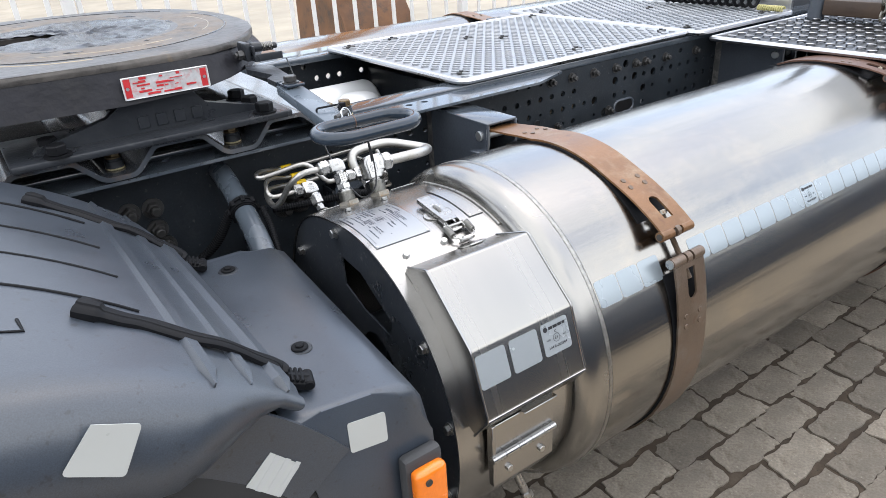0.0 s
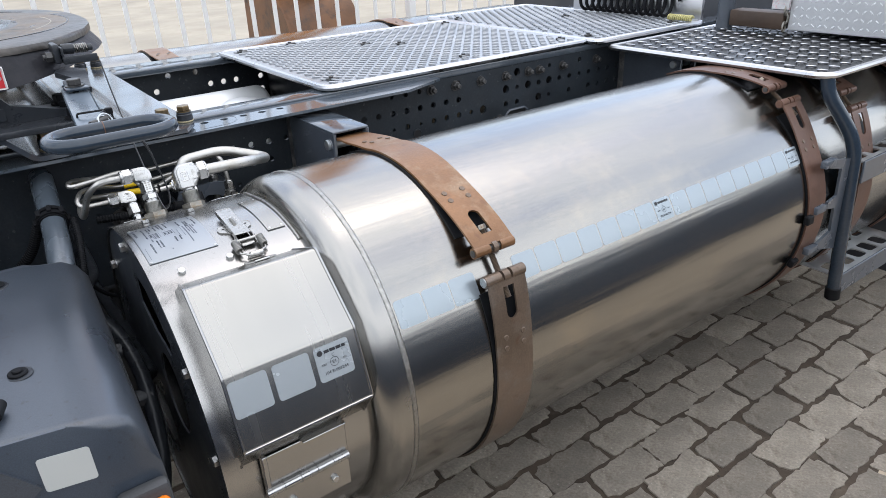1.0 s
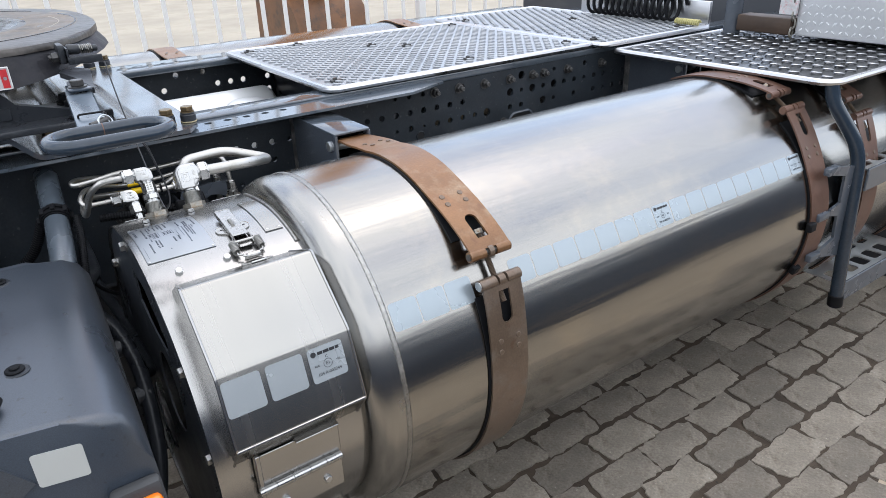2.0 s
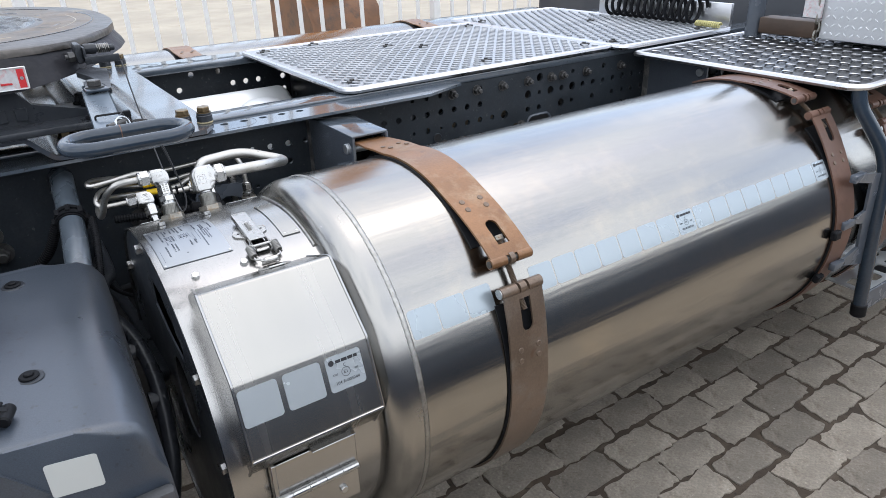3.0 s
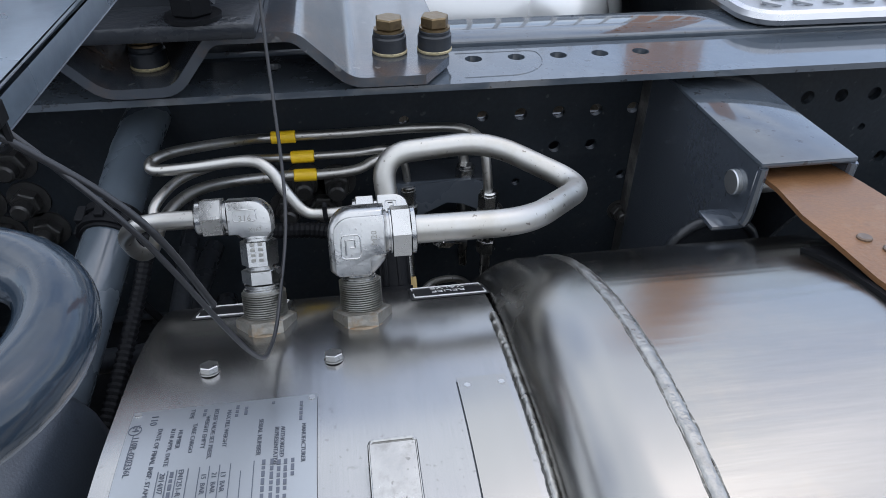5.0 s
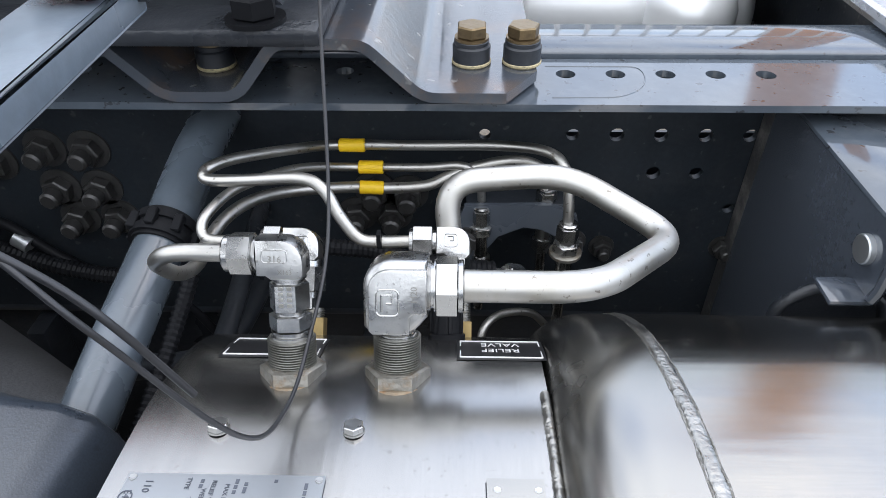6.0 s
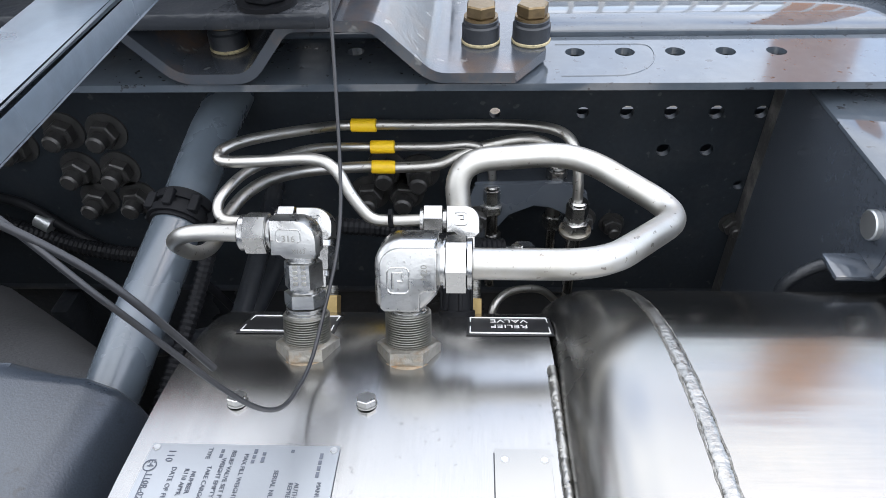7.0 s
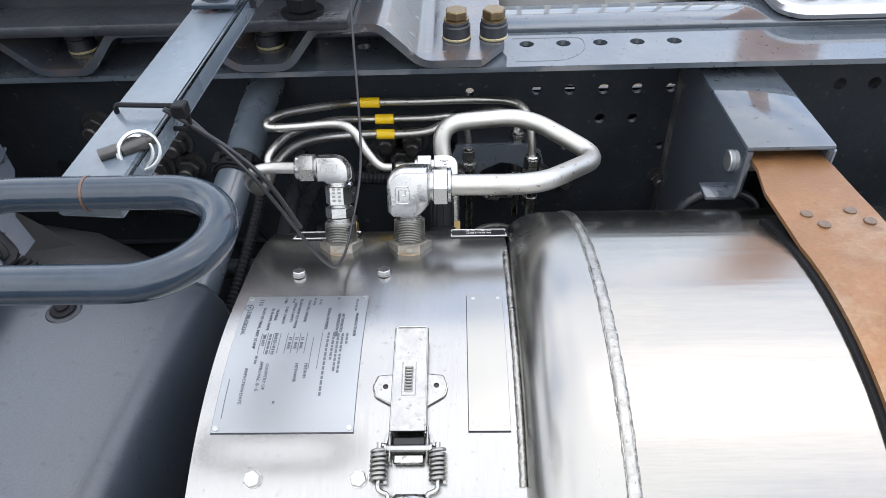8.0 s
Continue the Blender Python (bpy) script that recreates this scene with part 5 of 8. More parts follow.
    for a, f in spots:
        rise = 0.026 * max((66 - a) / 25, 0) ** 1.4 if 41 < a < 66 else (0.024 * max((a - 4) / 27, 0) ** 1.6 if 1 < a < 32 else 0.0)
        y, z, ny, nz = P(a + da, R + 0.0074 + rise)
        if 0 < a < 1:
            y, z, ny, nz = yc + flip * a, 0.9466 + (0.10 - a) * .06, flip * .10, .995
        place("rivet", riv, ob, along((x0 + w * f, y, z), (0, ny, nz), rng.uniform(0, 60)))
    return ob


def bracket(x0, x1, yc, flip, label):
    """A box arm from the rail out over the tank, with deep side cheeks."""
    ob = thing("tank_bracket", ((x0 + x1) / 2, yc + flip * WEB, 0.7), label, "bracket", group="tank brackets")

    def S(pts):
        return [(yc + flip * p[0], p[1]) for p in pts]
    arm = S([(0.212, 0.943), (0.430, 0.943), (0.430, 0.60), (0.345, 0.66), (0.29, 0.79), (0.258, 0.850), (0.240, 0.876), (0.226, 0.883), (0.212, 0.886)])
    for xa in (x0, x1 - 0.006):
        bm = bmesh.new()
        plate_with_holes(bm, arm, [], 0, xa, xa + 0.006)
        part("cheek", bm, BRACKET, ob)
    bm = bmesh.new()
    ya, yb = sorted((yc + flip * 0.210, yc + flip * 0.455))
    box(bm, x0 - 0.001, x1 + 0.001, ya, yb, 0.9405, 0.9465, 0.0028)
    part("top_plate", bm, GLOSS, ob)
    bm = bmesh.new()
    yf = sorted((yc + flip * 0.212, yc + flip * 0.240))
    box(bm, x0 - 0.028, x0 + 0.004, yf[0], yf[1], 0.8800, 0.8850, 0.0018, 2)
    part("foot", bm, BRACKET, ob)
    for xa in (x0 - 0.0015, x1 - 0.0065):
        bm = bmesh.new()
        lip = [(xa + 0.004, yc + flip * 0.2115, 0.941), (xa + 0.004, yc + flip * 0.2115, 0.895), (xa + 0.002, yc + flip * 0.2125, 0.886)]
        tube(bm, rounded(lip, .006), 0.0042, 8)
        part("rolled_lip", bm, BRACKET, ob, "rounded lip on the cheek's front edge")
    bm = bmesh.new()
    y = yc + flip * 0.238
    rod(bm, (x0 - 0.005, y, 0.913), (x1 + 0.006, y, 0.913), 0.0115, 20, chamfer=0.001)
    part("pin", bm, GALV, ob, "bright round pin through the arm")
    bm = bmesh.new()
    box(bm, x0 + 0.0002, x0 + 0.034, min(yc + flip * 0.4295, yc + flip * 0.4545), max(yc + flip * 0.4295, yc + flip * 0.4545), 0.62, 0.944, 0.002, 1)
    part("back_flange", bm, SCRAPED, ob, "scraped edge of the bracket's back flange")
    return ob


# rounded rubber pad that stands between strap, bracket and tank
bm = bmesh.new()
arch = [(0.212 + 0.044 * math.cos(radians(a)), 0.262, 0.822 + 0.034 * math.sin(radians(a))) for a in range(0, 181, 10)]
tube(bm, arch, 0.0055, 12)
prism(bm, [(x, z) for x, y, z in arch], 1, 0.2595, 0.2645)
single("rubber_pad", bm, CAST, "dark rounded rubber pad between tank and bracket", "pad", loc=(0.212, 0.262, 0.822))

strap(0.1925, 0.2755, 0.0, 1, "rust-brown steel strap clamping the tank, with threaded rod")
bracket(0.201, 0.287, 0.0, 1, "dark painted box bracket holding strap and tank to the rail")
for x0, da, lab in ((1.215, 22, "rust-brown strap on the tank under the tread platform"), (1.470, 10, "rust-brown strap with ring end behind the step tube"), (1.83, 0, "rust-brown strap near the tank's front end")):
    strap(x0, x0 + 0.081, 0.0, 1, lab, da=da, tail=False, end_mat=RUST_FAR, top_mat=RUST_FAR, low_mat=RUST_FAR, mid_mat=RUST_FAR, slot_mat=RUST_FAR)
    shift = 0.185 if da == 22 else 0.002
    bracket(x0 + shift, x0 + shift + 0.076, 0.0, 1, "dark painted bracket under the tread platform")
for x0 in (0.20, 1.243):
    strap(x0, x0 + 0.078, 2 * MID, -1, "rust-brown strap over the far tank")
    bracket(x0 + 0.002, x0 + 0.078, 2 * MID, -1, "dark painted bracket of the far tank")

# ---- fittings on the valve housing ----
def hexbar(bm, p0, p1, r, n=6):
    rod(bm, p0, p1, r, n, chamfer=r * 0.12)


def port_frame(x, y):
    """Local x along the truck, z out of the housing along its radius, y away from the yard."""
    z = ZT + math.sqrt(RS ** 2 - y ** 2)
    n = Vector((0, y / RS, (z - ZT) / RS))
    m = Matrix(((1, 0, 0, x), (0, n.z, n.y, y), (0, -n.y, n.z, z), (0, 0, 0, 1)))
    return m


def six(bm, axis, c, a, b, r, turn=0.0, cham=0.12, n=6):
    """A hexagon bar along local x or z through c, with chamfered ends."""
    rings = []
    for s, rr in ((a, r * (1 - cham)), (a + r * cham * 0.5, r), (b - r * cham * 0.5, r), (b, r * (1 - cham))):
        ring = []
        for k in range(n):
            t = 2 * math.pi * k / n + radians(turn)
            u, w = rr * math.cos(t), rr * math.sin(t)
            ring.append(bm.verts.new((c[0] + u, c[1] + w, s) if axis == "z" else (s, c[1] + u, c[2] + w)))
        rings.append(ring)
    for p, q in zip(rings, rings[1:]):
        for k in range(n):
            bm.faces.new((p[k], p[(k + 1) % n], q[(k + 1) % n], q[k]))
    bm.faces.new(rings[0][::-1])
    bm.faces.new(rings[-1])


def turned(bm, axis, c, stations, n=28):
    """A round part along local x or z given by (place, radius) steps."""
    rings = []
    for s, r in stations:
        rings.append([bm.verts.new((c[0] + r * math.cos(2 * math.pi * k / n), c[1] + r * math.sin(2 * math.pi * k / n), s) if axis == "z" else
                                   (s, c[1] + r * math.cos(2 * math.pi * k / n), c[2] + r * math.sin(2 * math.pi * k / n))) for k in range(n)])
    for p, q in zip(rings, rings[1:]):
        for k in range(n):
            bm.faces.new((p[k], p[(k + 1) % n], q[(k + 1) % n], q[k]))
    bm.faces.new(rings[0][::-1])
    bm.faces.new(rings[-1])


def thread_steps(z0, z1, r, pitch=0.0016, depth=0.0012):
    out, k = [(z0, r - depth)], 0
    while z0 + (k + 1) * pitch < z1:
        z = z0 + k * pitch
        out += [(z + pitch * 0.30, r), (z + pitch * 0.55, r), (z + pitch * 0.80, r - depth), (z + pitch, r - depth)]
        k += 1
    return out + [(z1, r - depth)]


def elbow_body(bm, s, hv, hh, hc, end, bottom, depth, bev):
    """A forged square elbow: one arm down, one arm to local x times s."""
    r = min(hv + 0.002, hh + hv - 0.004)
    pts = [(-hv + 0.003, bottom), (-hv, bottom + 0.003)]
    for k in range(7):
        a = radians(180 - 15 * k)
        pts.append((-hv + r + r * math.cos(a), hc + hh - r + r * math.sin(a)))
    pts += [(end, hc + hh), (end, hc - hh)]
    if hc - hh > bottom + 0.005:
        pts += [(hv + 0.003, hc - hh), (hv, hc - hh - 0.003), (hv, bottom + 0.003)]
    else:
        pts += [(hv, hc - hh)]
    pts.append((hv - 0.003, bottom))
    out = []
    for p in pts:
        if not out or (Vector(p) - Vector(out[-1])).length > 0.0008:
            out.append(p)
    prism(bm, [(s * p[0], p[1]) for p in out], 1, -depth, depth)
    bmesh.ops.recalc_face_normals(bm, faces=bm.faces[:])
    rim = [e for e in bm.edges if len(e.link_faces) == 2 and abs(abs(e.verts[0].co.y) - depth) < 1e-6 and abs(e.verts[0].co.y - e.verts[1].co.y) < 1e-6]
    bmesh.ops.bevel(bm, geom=rim, offset=bev, segments=2, profile=0.6, affect="EDGES")


def block_body(bm, outline, y0, y1, bev):
    """A forged block of that outline, its long edges rounded."""
    prism(bm, outline, 1, y0, y1)
    bmesh.ops.recalc_face_normals(bm, faces=bm.faces[:])
    rim = [e for e in bm.edges if abs(e.verts[0].co.y - e.verts[1].co.y) < 1e-7]
    bmesh.ops.bevel(bm, geom=rim, offset=bev, segments=3, profile=0.5, affect="EDGES")


def fitted(name, bm, mat, parent, m, label="", angle=40):
    bmesh.ops.transform(bm, matrix=m, verts=bm.verts[:])
    bmesh.ops.recalc_face_normals(bm, faces=bm.faces[:])
    return part(name, bm, mat, parent, label, angle=angle)


def relief_letters(s, size, m, x, y, z, up, parent):
    """Raised letters on the face of an elbow."""
    e = (1, 0, 0) if up == "z" else (0, 0, 1)
    letters(s, size, m @ axes((x, y, z), e, (0, -1, 0)), THREAD, parent)


def nut_and_thread(ob, m, nut_r, nut_h, thread_r, z1, mat=None, sides=6, turn=0.0, pitch=0.0016):
    bm = bmesh.new()
    six(bm, "z", (0, 0, 0), -0.010, nut_h + 0.006, nut_r, turn, 0.10, sides)
    fitted("lock_nut", bm, mat or BRASSY, ob, m, "stained lock nut", 30)
    if mat is None:
        bm = bmesh.new()
        turned(bm, "z", (0, 0, 0), [(-0.006, nut_r * 1.06), (0.0066, nut_r * 1.05), (0.0084, nut_r * 0.97), (0.0086, nut_r * 0.80)], 24)
        fitted("rust_ring", bm, RUST_RING, ob, m, "rust-stained foot of the nut", 30)
    bm = bmesh.new()
    turned(bm, "z", (0, 0, 0), thread_steps(nut_h - 0.002, z1, thread_r, pitch, min(0.0013, thread_r * 0.13)))
    fitted("threaded_port", bm, THREAD, ob, m, "dull grey threaded port", 20)


def emblem(ob, m, x, y, z, w, h):
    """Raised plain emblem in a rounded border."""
    bm = bmesh.new()
    tube(bm, [Vector((x + p[0], y, z + p[1])) for p in rounded_rect(w, h, w * 0.22)], 0.0006, 6, closed=True)
    tube(bm, [(x - w * .26, y, z - h * .34), (x - w * .26, y, z + h * .30), (x + w * .20, y, z + h * .30), (x + w * .22, y, z - h * .02), (x - w * .05, y, z - h * .02)], 0.0008, 6)
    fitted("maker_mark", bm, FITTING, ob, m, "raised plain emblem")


# main elbow
M2 = port_frame(-0.1328, 0.124)
f2 = thing("pipe_fitting", M2.translation - Vector((0, 0, 0.004)), "large bright elbow fitting on a wide threaded port", "pipe fitting", group="pipe fittings")
nut_and_thread(f2, M2, 0.0206, 0.0115, 0.0147, 0.0385, turn=0)
bm = bmesh.new()
turned(bm, "z", (0, 0, 0), [(0.036, 0.0118), (0.0385, 0.0118), (0.039, 0.0108), (0.0405, 0.0112), (0.0410, 0.0104), (0.0445, 0.0108)])
fitted("neck", bm, FITTING, f2, M2)
bm = bmesh.new()
corner = [(-0.0025 + 0.0165 * math.cos(radians(a)), 0.0717 + 0.0165 * math.sin(radians(a))) for a in range(180, 89, -15)]
block_body(bm, [(-0.0150, 0.0430), (-0.0190, 0.0470)] + corner + [(0.0195, 0.0882), (0.0195, 0.0535), (0.0150, 0.0480), (0.0100, 0.0430)], -0.0140, 0.0165, 0.0050)
fitted("elbow_body", bm, FORGED, f2, M2, "forged bright elbow body")
bm = bmesh.new()
corner = [(-0.0030 + 0.0125 * math.cos(radians(a)), 0.0712 + 0.0125 * math.sin(radians(a))) for a in range(180, 89, -15)]
block_body(bm, [(-0.0130, 0.0438), (-0.0155, 0.0460)] + corner + [(0.0192, 0.0837), (0.0192, 0.0565), (0.0110, 0.0565), (0.0088, 0.0545), (0.0088, 0.0438)], -0.0174, -0.0130, 0.0011)
fitted("raised_face", bm, FORGED, f2, M2)
bm = bmesh.new()
turned(bm, "x", (0, 0, 0.0695), [(0.0190, 0.0150), (0.0210, 0.0155), (0.0212, 0.0138), (0.0228, 0.0138), (0.0230, 0.0160), (0.0240, 0.0160)])
six(bm, "x", (0, 0, 0.0695), 0.0235, 0.0378, 0.0186, 0)
turned(bm, "x", (0, 0, 0.0695), [(0.0375, 0.0162), (0.0402, 0.0165), (0.0408, 0.0155), (0.0412, 0.0110)])
fitted("union_nut", bm, FITTING, f2, M2)
emblem(f2, M2, -0.0040, -0.0175, 0.0640, 0.0130, 0.0160)
relief_letters("M20", 0.0056, M2, 0.0118, -0.0178, 0.0690, "x", f2)
bm = bmesh.new()
turned(bm, "z", (0.0005, -0.004, 0), [(0.0876, 0.0019), (0.0884, 0.0019)], 12)
fitted("mark_hole", bm, BLACK, f2, M2)
# smaller elbow on stacked hexagons
M1 = port_frame(-0.1990, 0.126)
f1 = thing("pipe_fitting", M1.translation - Vector((0, 0, 0.004)), "bright elbow fitting on stacked hexagons and a threaded port", "pipe fitting", group="pipe fittings")
nut_and_thread(f1, M1, 0.0206, 0.0115, 0.0150, 0.0360, turn=8)
bm = bmesh.new()
turned(bm, "z", (0, 0, 0), [(0.0345, 0.0128), (0.0370, 0.0128), (0.0374, 0.0112), (0.0385, 0.0112), (0.0390, 0.0124), (0.0402, 0.0124), (0.0406, 0.0095), (0.0725, 0.0095), (0.0730, 0.0108), (0.0745, 0.0108)])
fitted("neck", bm, FITTING, f1, M1)
bm = bmesh.new()
six(bm, "z", (0, 0, 0), 0.0405, 0.0508, 0.0132, 6)
six(bm, "z", (0, 0, 0), 0.0530, 0.0708, 0.0124, 0)
fitted("coupling_nut", bm, FITTING, f1, M1, "", 30)
for k in range(4):
    bm = bmesh.new()
    for j in range(2):
        z = 0.0570 + k * 0.0036
        box(bm, -0.0042 + j * 0.0052, -0.0012 + j * 0.0052, -0.0113, -0.0104, z, z + 0.0022, 0.0003, 1)
    fitted("stamped_mark", bm, THREAD, f1, M1)
bm = bmesh.new()
elbow_body(bm, -1, 0.0115, 0.0115, 0.0872, 0.0175, 0.0735, 0.0110, 0.0034)
fitted("elbow_body", bm, FORGED, f1, M1)
bm = bmesh.new()
turned(bm, "x", (0, 0, 0.0880), [(-0.0175, 0.0105), (-0.0188, 0.0105), (-0.0190, 0.0092), (-0.0198, 0.0092), (-0.0200, 0.0112), (-0.0205, 0.0112)])
six(bm, "x", (0, 0, 0.0880), -0.0345, -0.0200, 0.0134, 0)
turned(bm, "x", (0, 0, 0.0880), [(-0.0340, 0.0114), (-0.0372, 0.0114), (-0.0384, 0.0100), (-0.0388, 0.0062)])
fitted("union_nut", bm, FITTING, f1, M1, "", 30)
bm = bmesh.new()
tube(bm, [Vector((-0.0055 + p[0], -0.0110, 0.0888 + p[1])) for p in rounded_rect(0.0150, 0.0078, 0.002)], 0.0004, 6, closed=True)
fitted("stamp_border", bm, FITTING, f1, M1)
relief_letters("316", 0.0058, M1, -0.0055, -0.0113, 0.0868, "z", f1)
relief_letters("X163", 0.0040, M1, 0.0005, -0.0113, 0.0790, "z", f1)
# two elbows further back, each on a brass plug nut
M4 = port_frame(-0.0915, 0.205)
f4 = thing("pipe_fitting", M4.translation - Vector((0, 0, 0.004)), "bright elbow fitting under the bent relief pipe", "pipe fitting", group="pipe fittings")
nut_and_thread(f4, M4, 0.0092, 0.0210, 0.0060, 0.0560, BRASS, 4, 45, 0.0018)
bm = bmesh.new()
six(bm, "z", (-0.004, 0, 0), 0.0540, 0.0760, 0.0095, 0)
fitted("coupling_nut", bm, FITTING, f4, M4, "", 30)
bm = bmesh.new()
elbow_body(bm, -1, 0.0100, 0.0108, 0.0890, 0.0165, 0.0750, 0.0105, 0.0030)
fitted("elbow_body", bm, FORGED, f4, M4 @ Matrix.Translation((-0.005, 0, 0)))
bm = bmesh.new()
turned(bm, "x", (0, 0, 0.0890), [(-0.0215, 0.0088), (-0.0245, 0.0088)])
six(bm, "x", (0, 0, 0.0890), -0.0400, -0.0242, 0.0126, 0)
turned(bm, "x", (0, 0, 0.0890), [(-0.0398, 0.0104), (-0.0425, 0.0100), (-0.0430, 0.0055)])
fitted("union_nut", bm, FITTING, f4, M4, "", 30)
emblem(f4, M4, -0.0100, -0.0106, 0.0890, 0.0100, 0.0100)
M3 = port_frame(-0.2065, 0.205)
f3 = thing("pipe_fitting", M3.translation - Vector((0, 0, 0.004)), "bright elbow fitting behind the smaller elbow", "pipe fitting", group="pipe fittings")
nut_and_thread(f3, M3, 0.0108, 0.0225, 0.0072, 0.0360, BRASS, 4, 45, 0.0018)
bm = bmesh.new()
six(bm, "z", (-0.006, 0, 0), 0.0345, 0.0440, 0.0088, 0)
six(bm, "z", (-0.006, 0, 0), 0.0480, 0.0680, 0.0130, 0)
turned(bm, "z", (-0.006, 0, 0), [(0.0430, 0.0075), (0.0500, 0.0075), (0.0501, 0.0095), (0.0740, 0.0095)])
fitted("coupling_nut", bm, FITTING, f3, M3, "", 30)
bm = bmesh.new()
elbow_body(bm, -1, 0.0128, 0.0120, 0.0860, 0.0165, 0.0720, 0.0118, 0.0032)
fitted("elbow_body", bm, FORGED, f3, M3 @ Matrix.Translation((-0.0095, 0, 0)))
emblem(f3, M3, -0.0100, -0.0120, 0.0850, 0.0100, 0.0120)
bm = bmesh.new()
turned(bm, "x", (0, 0, 0.0880), [(-0.0255, 0.0090), (-0.0280, 0.0090)])
six(bm, "x", (0, 0, 0.0880), -0.0420, -0.0278, 0.0126, 0)
turned(bm, "x", (0, 0, 0.0880), [(-0.0418, 0.0104), (-0.0440, 0.0100), (-0.0446, 0.0055)])
fitted("union_nut", bm, FITTING, f3, M3, "", 30)
# black sensor cap between the ports
MS = port_frame(-0.1035, 0.186)
bm = bmesh.new()
turned(bm, "z", (0, 0, 0), [(-0.004, 0.0190), (0.0030, 0.0190), (0.0036, 0.0170), (0.0110, 0.0165), (0.0114, 0.0135), (0.0190, 0.0135), (0.0200, 0.0115), (0.0520, 0.0110), (0.0530, 0.0090)], 30)
for k in range(14):
    a = 2 * math.pi * k / 14
    box(bm, 0.0155, 0.0182, -0.0016, 0.0016, 0.0034, 0.0108, 0.0004, 1, Matrix.Rotation(a, 4, "Z"))
    if k % 2:
        box(bm, 0.0105, 0.0128, -0.0014, 0.0014, 0.0200, 0.0500, 0.0004, 1, Matrix.Rotation(a, 4, "Z"))
bmesh.ops.transform(bm, matrix=MS, verts=bm.verts[:])
single("sensor_cap", bm, RUBBER, "black ribbed plastic sensor cap on the housing", "sensor", loc=MS.translation - Vector((0, 0, 0.004)))


# port labels on small raised plates, printed to be read from the rail side
def on_sheet(x, a, h):
    """A point h above the housing's sheet."""
    y, z, ny, nz = on_tank(a, RS + sheet_lift(a) + h)
    return Vector((x, y, z))


def port_label(x0, x1, words, label, a0=118.5, a1=125.5):
    bm = bmesh.new()
    patch(bm, x0, x1, a0, a1, RS + 0.0003, 0.0006, 10)
    lift_sheet(bm)
    ob = part("port_label", bm, BLACK, housing, label)
    da, m = (a1 - a0) * 0.07, 0.0025
    loop = [on_sheet(x, a, 0.0011) for x, a in ((x0 + m, a0 + da), (x1 - m, a0 + da), (x1 - m, a1 - da), (x0 + m, a1 - da))]
    bm = bmesh.new()
    for p, q in zip(loop, loop[1:] + loop[:1]):
        tube(bm, [p, p.lerp(q, 0.5), q], 0.0006, 6)
    part("border", bm, WHITE, ob)
    am = (a0 + a1) / 2
    up = (on_sheet(0, am - 1, 0.0) - on_sheet(0, am + 1, 0.0)).normalized()
    out = Vector((-1, 0, 0)).cross(up)
    at = axes(on_sheet((x0 + x1) / 2, am, 0.0013), (-1, 0, 0), out if out.z > 0 else -out)
    for wd, s in zip(words, (0.0050, -0.0066)):
        letters(wd, 0.0092, at @ Matrix.Translation((0, s, 0.0)), WHITE, ob)


port_label(-.0960, -.0370, ("RELIEF", "VALVE"), "black label with white relief valve print")
port_label(-.2530, -.1860, (), "black label with white border")

# ---- pipes ----
def pipe(name, pts, r, bend, label, mat=TUBE, n=14):
    bm = bmesh.new()
    tube(bm, rounded(pts, bend, 8), r, n)
    return single(name, bm, mat, label, "pipe", loc=pts[0], angle=60)


def bent_pipe(name, pts, r, label):
    bm = bmesh.new()
    tube(bm, smooth_line(pts, 7), r, 14)
    return single(name, bm, TUBE, label, "pipe", loc=pts[0], angle=60)


pipe("relief_pipe", [(-.0920, .1531, .9480), (-.010, .1560, .9450), (.0650, .246, .9145), (-.010, .303, .934), (-.107, .294, .932), (-.1010, .268, .880)], 0.0100, 0.030, "bright stainless relief pipe bent back in a wide loop")
bent_pipe("steel_pipe", [(.006, .352, .835), (.004, .355, .871), (0, .366, .898), (-.015, .385, .906), (-.057, .410, .898), (-.132, .420, .892), (-.213, .420, .892), (-.245, .390, .905), (-.283, .345, .922), (-.299, .322, .9275), (-.3035, .311, .9265),
                         (-.297, .305, .9245), (-.265, .300, .928), (-.219, .292, .935), (-.201, .285, .929), (-.189, .275, .912), (-.175, .268, .896), (-.160, .2666, .8930), (-.133, .2666, .8937)], 0.0050, "thin stainless pipe with hairpin bend and yellow tape")
bent_pipe("steel_pipe", [(-.073, .402, .795), (-.072, .410, .822), (-.076, .411, .858), (-.092, .412, .874), (-.130, .414, .871), (-.199, .414, .871), (-.237, .390, .885), (-.261, .360, .896), (-.284, .320, .906), (-.296, .290, .906), (-.300, .275, .901), (-.294, .2665, .8945), (-.272, .2660, .8930), (-.2500, .2660, .8930)], 0.0044, "thin stainless pipe with yellow tape, middle one")
bent_pipe("steel_pipe", [(-.008, .412, .805), (-.007, .418, .840), (-.014, .420, .866), (-.039, .420, .876), (-.077, .415, .872), (-.107, .410, .863), (-.129, .401, .858), (-.170, .398, .857), (-.197, .395, .860), (-.246, .370, .872), (-.274, .340, .883), (-.290, .310, .887), (-.299, .280, .884), (-.300, .250, .882), (-.298, .215, .902), (-.292, .182, .938), (-.279, .1665, .9575), (-.264, .1635, .9634), (-.2360, .1635, .9634)], 0.0056, "stainless pipe that loops back from the smaller elbow")
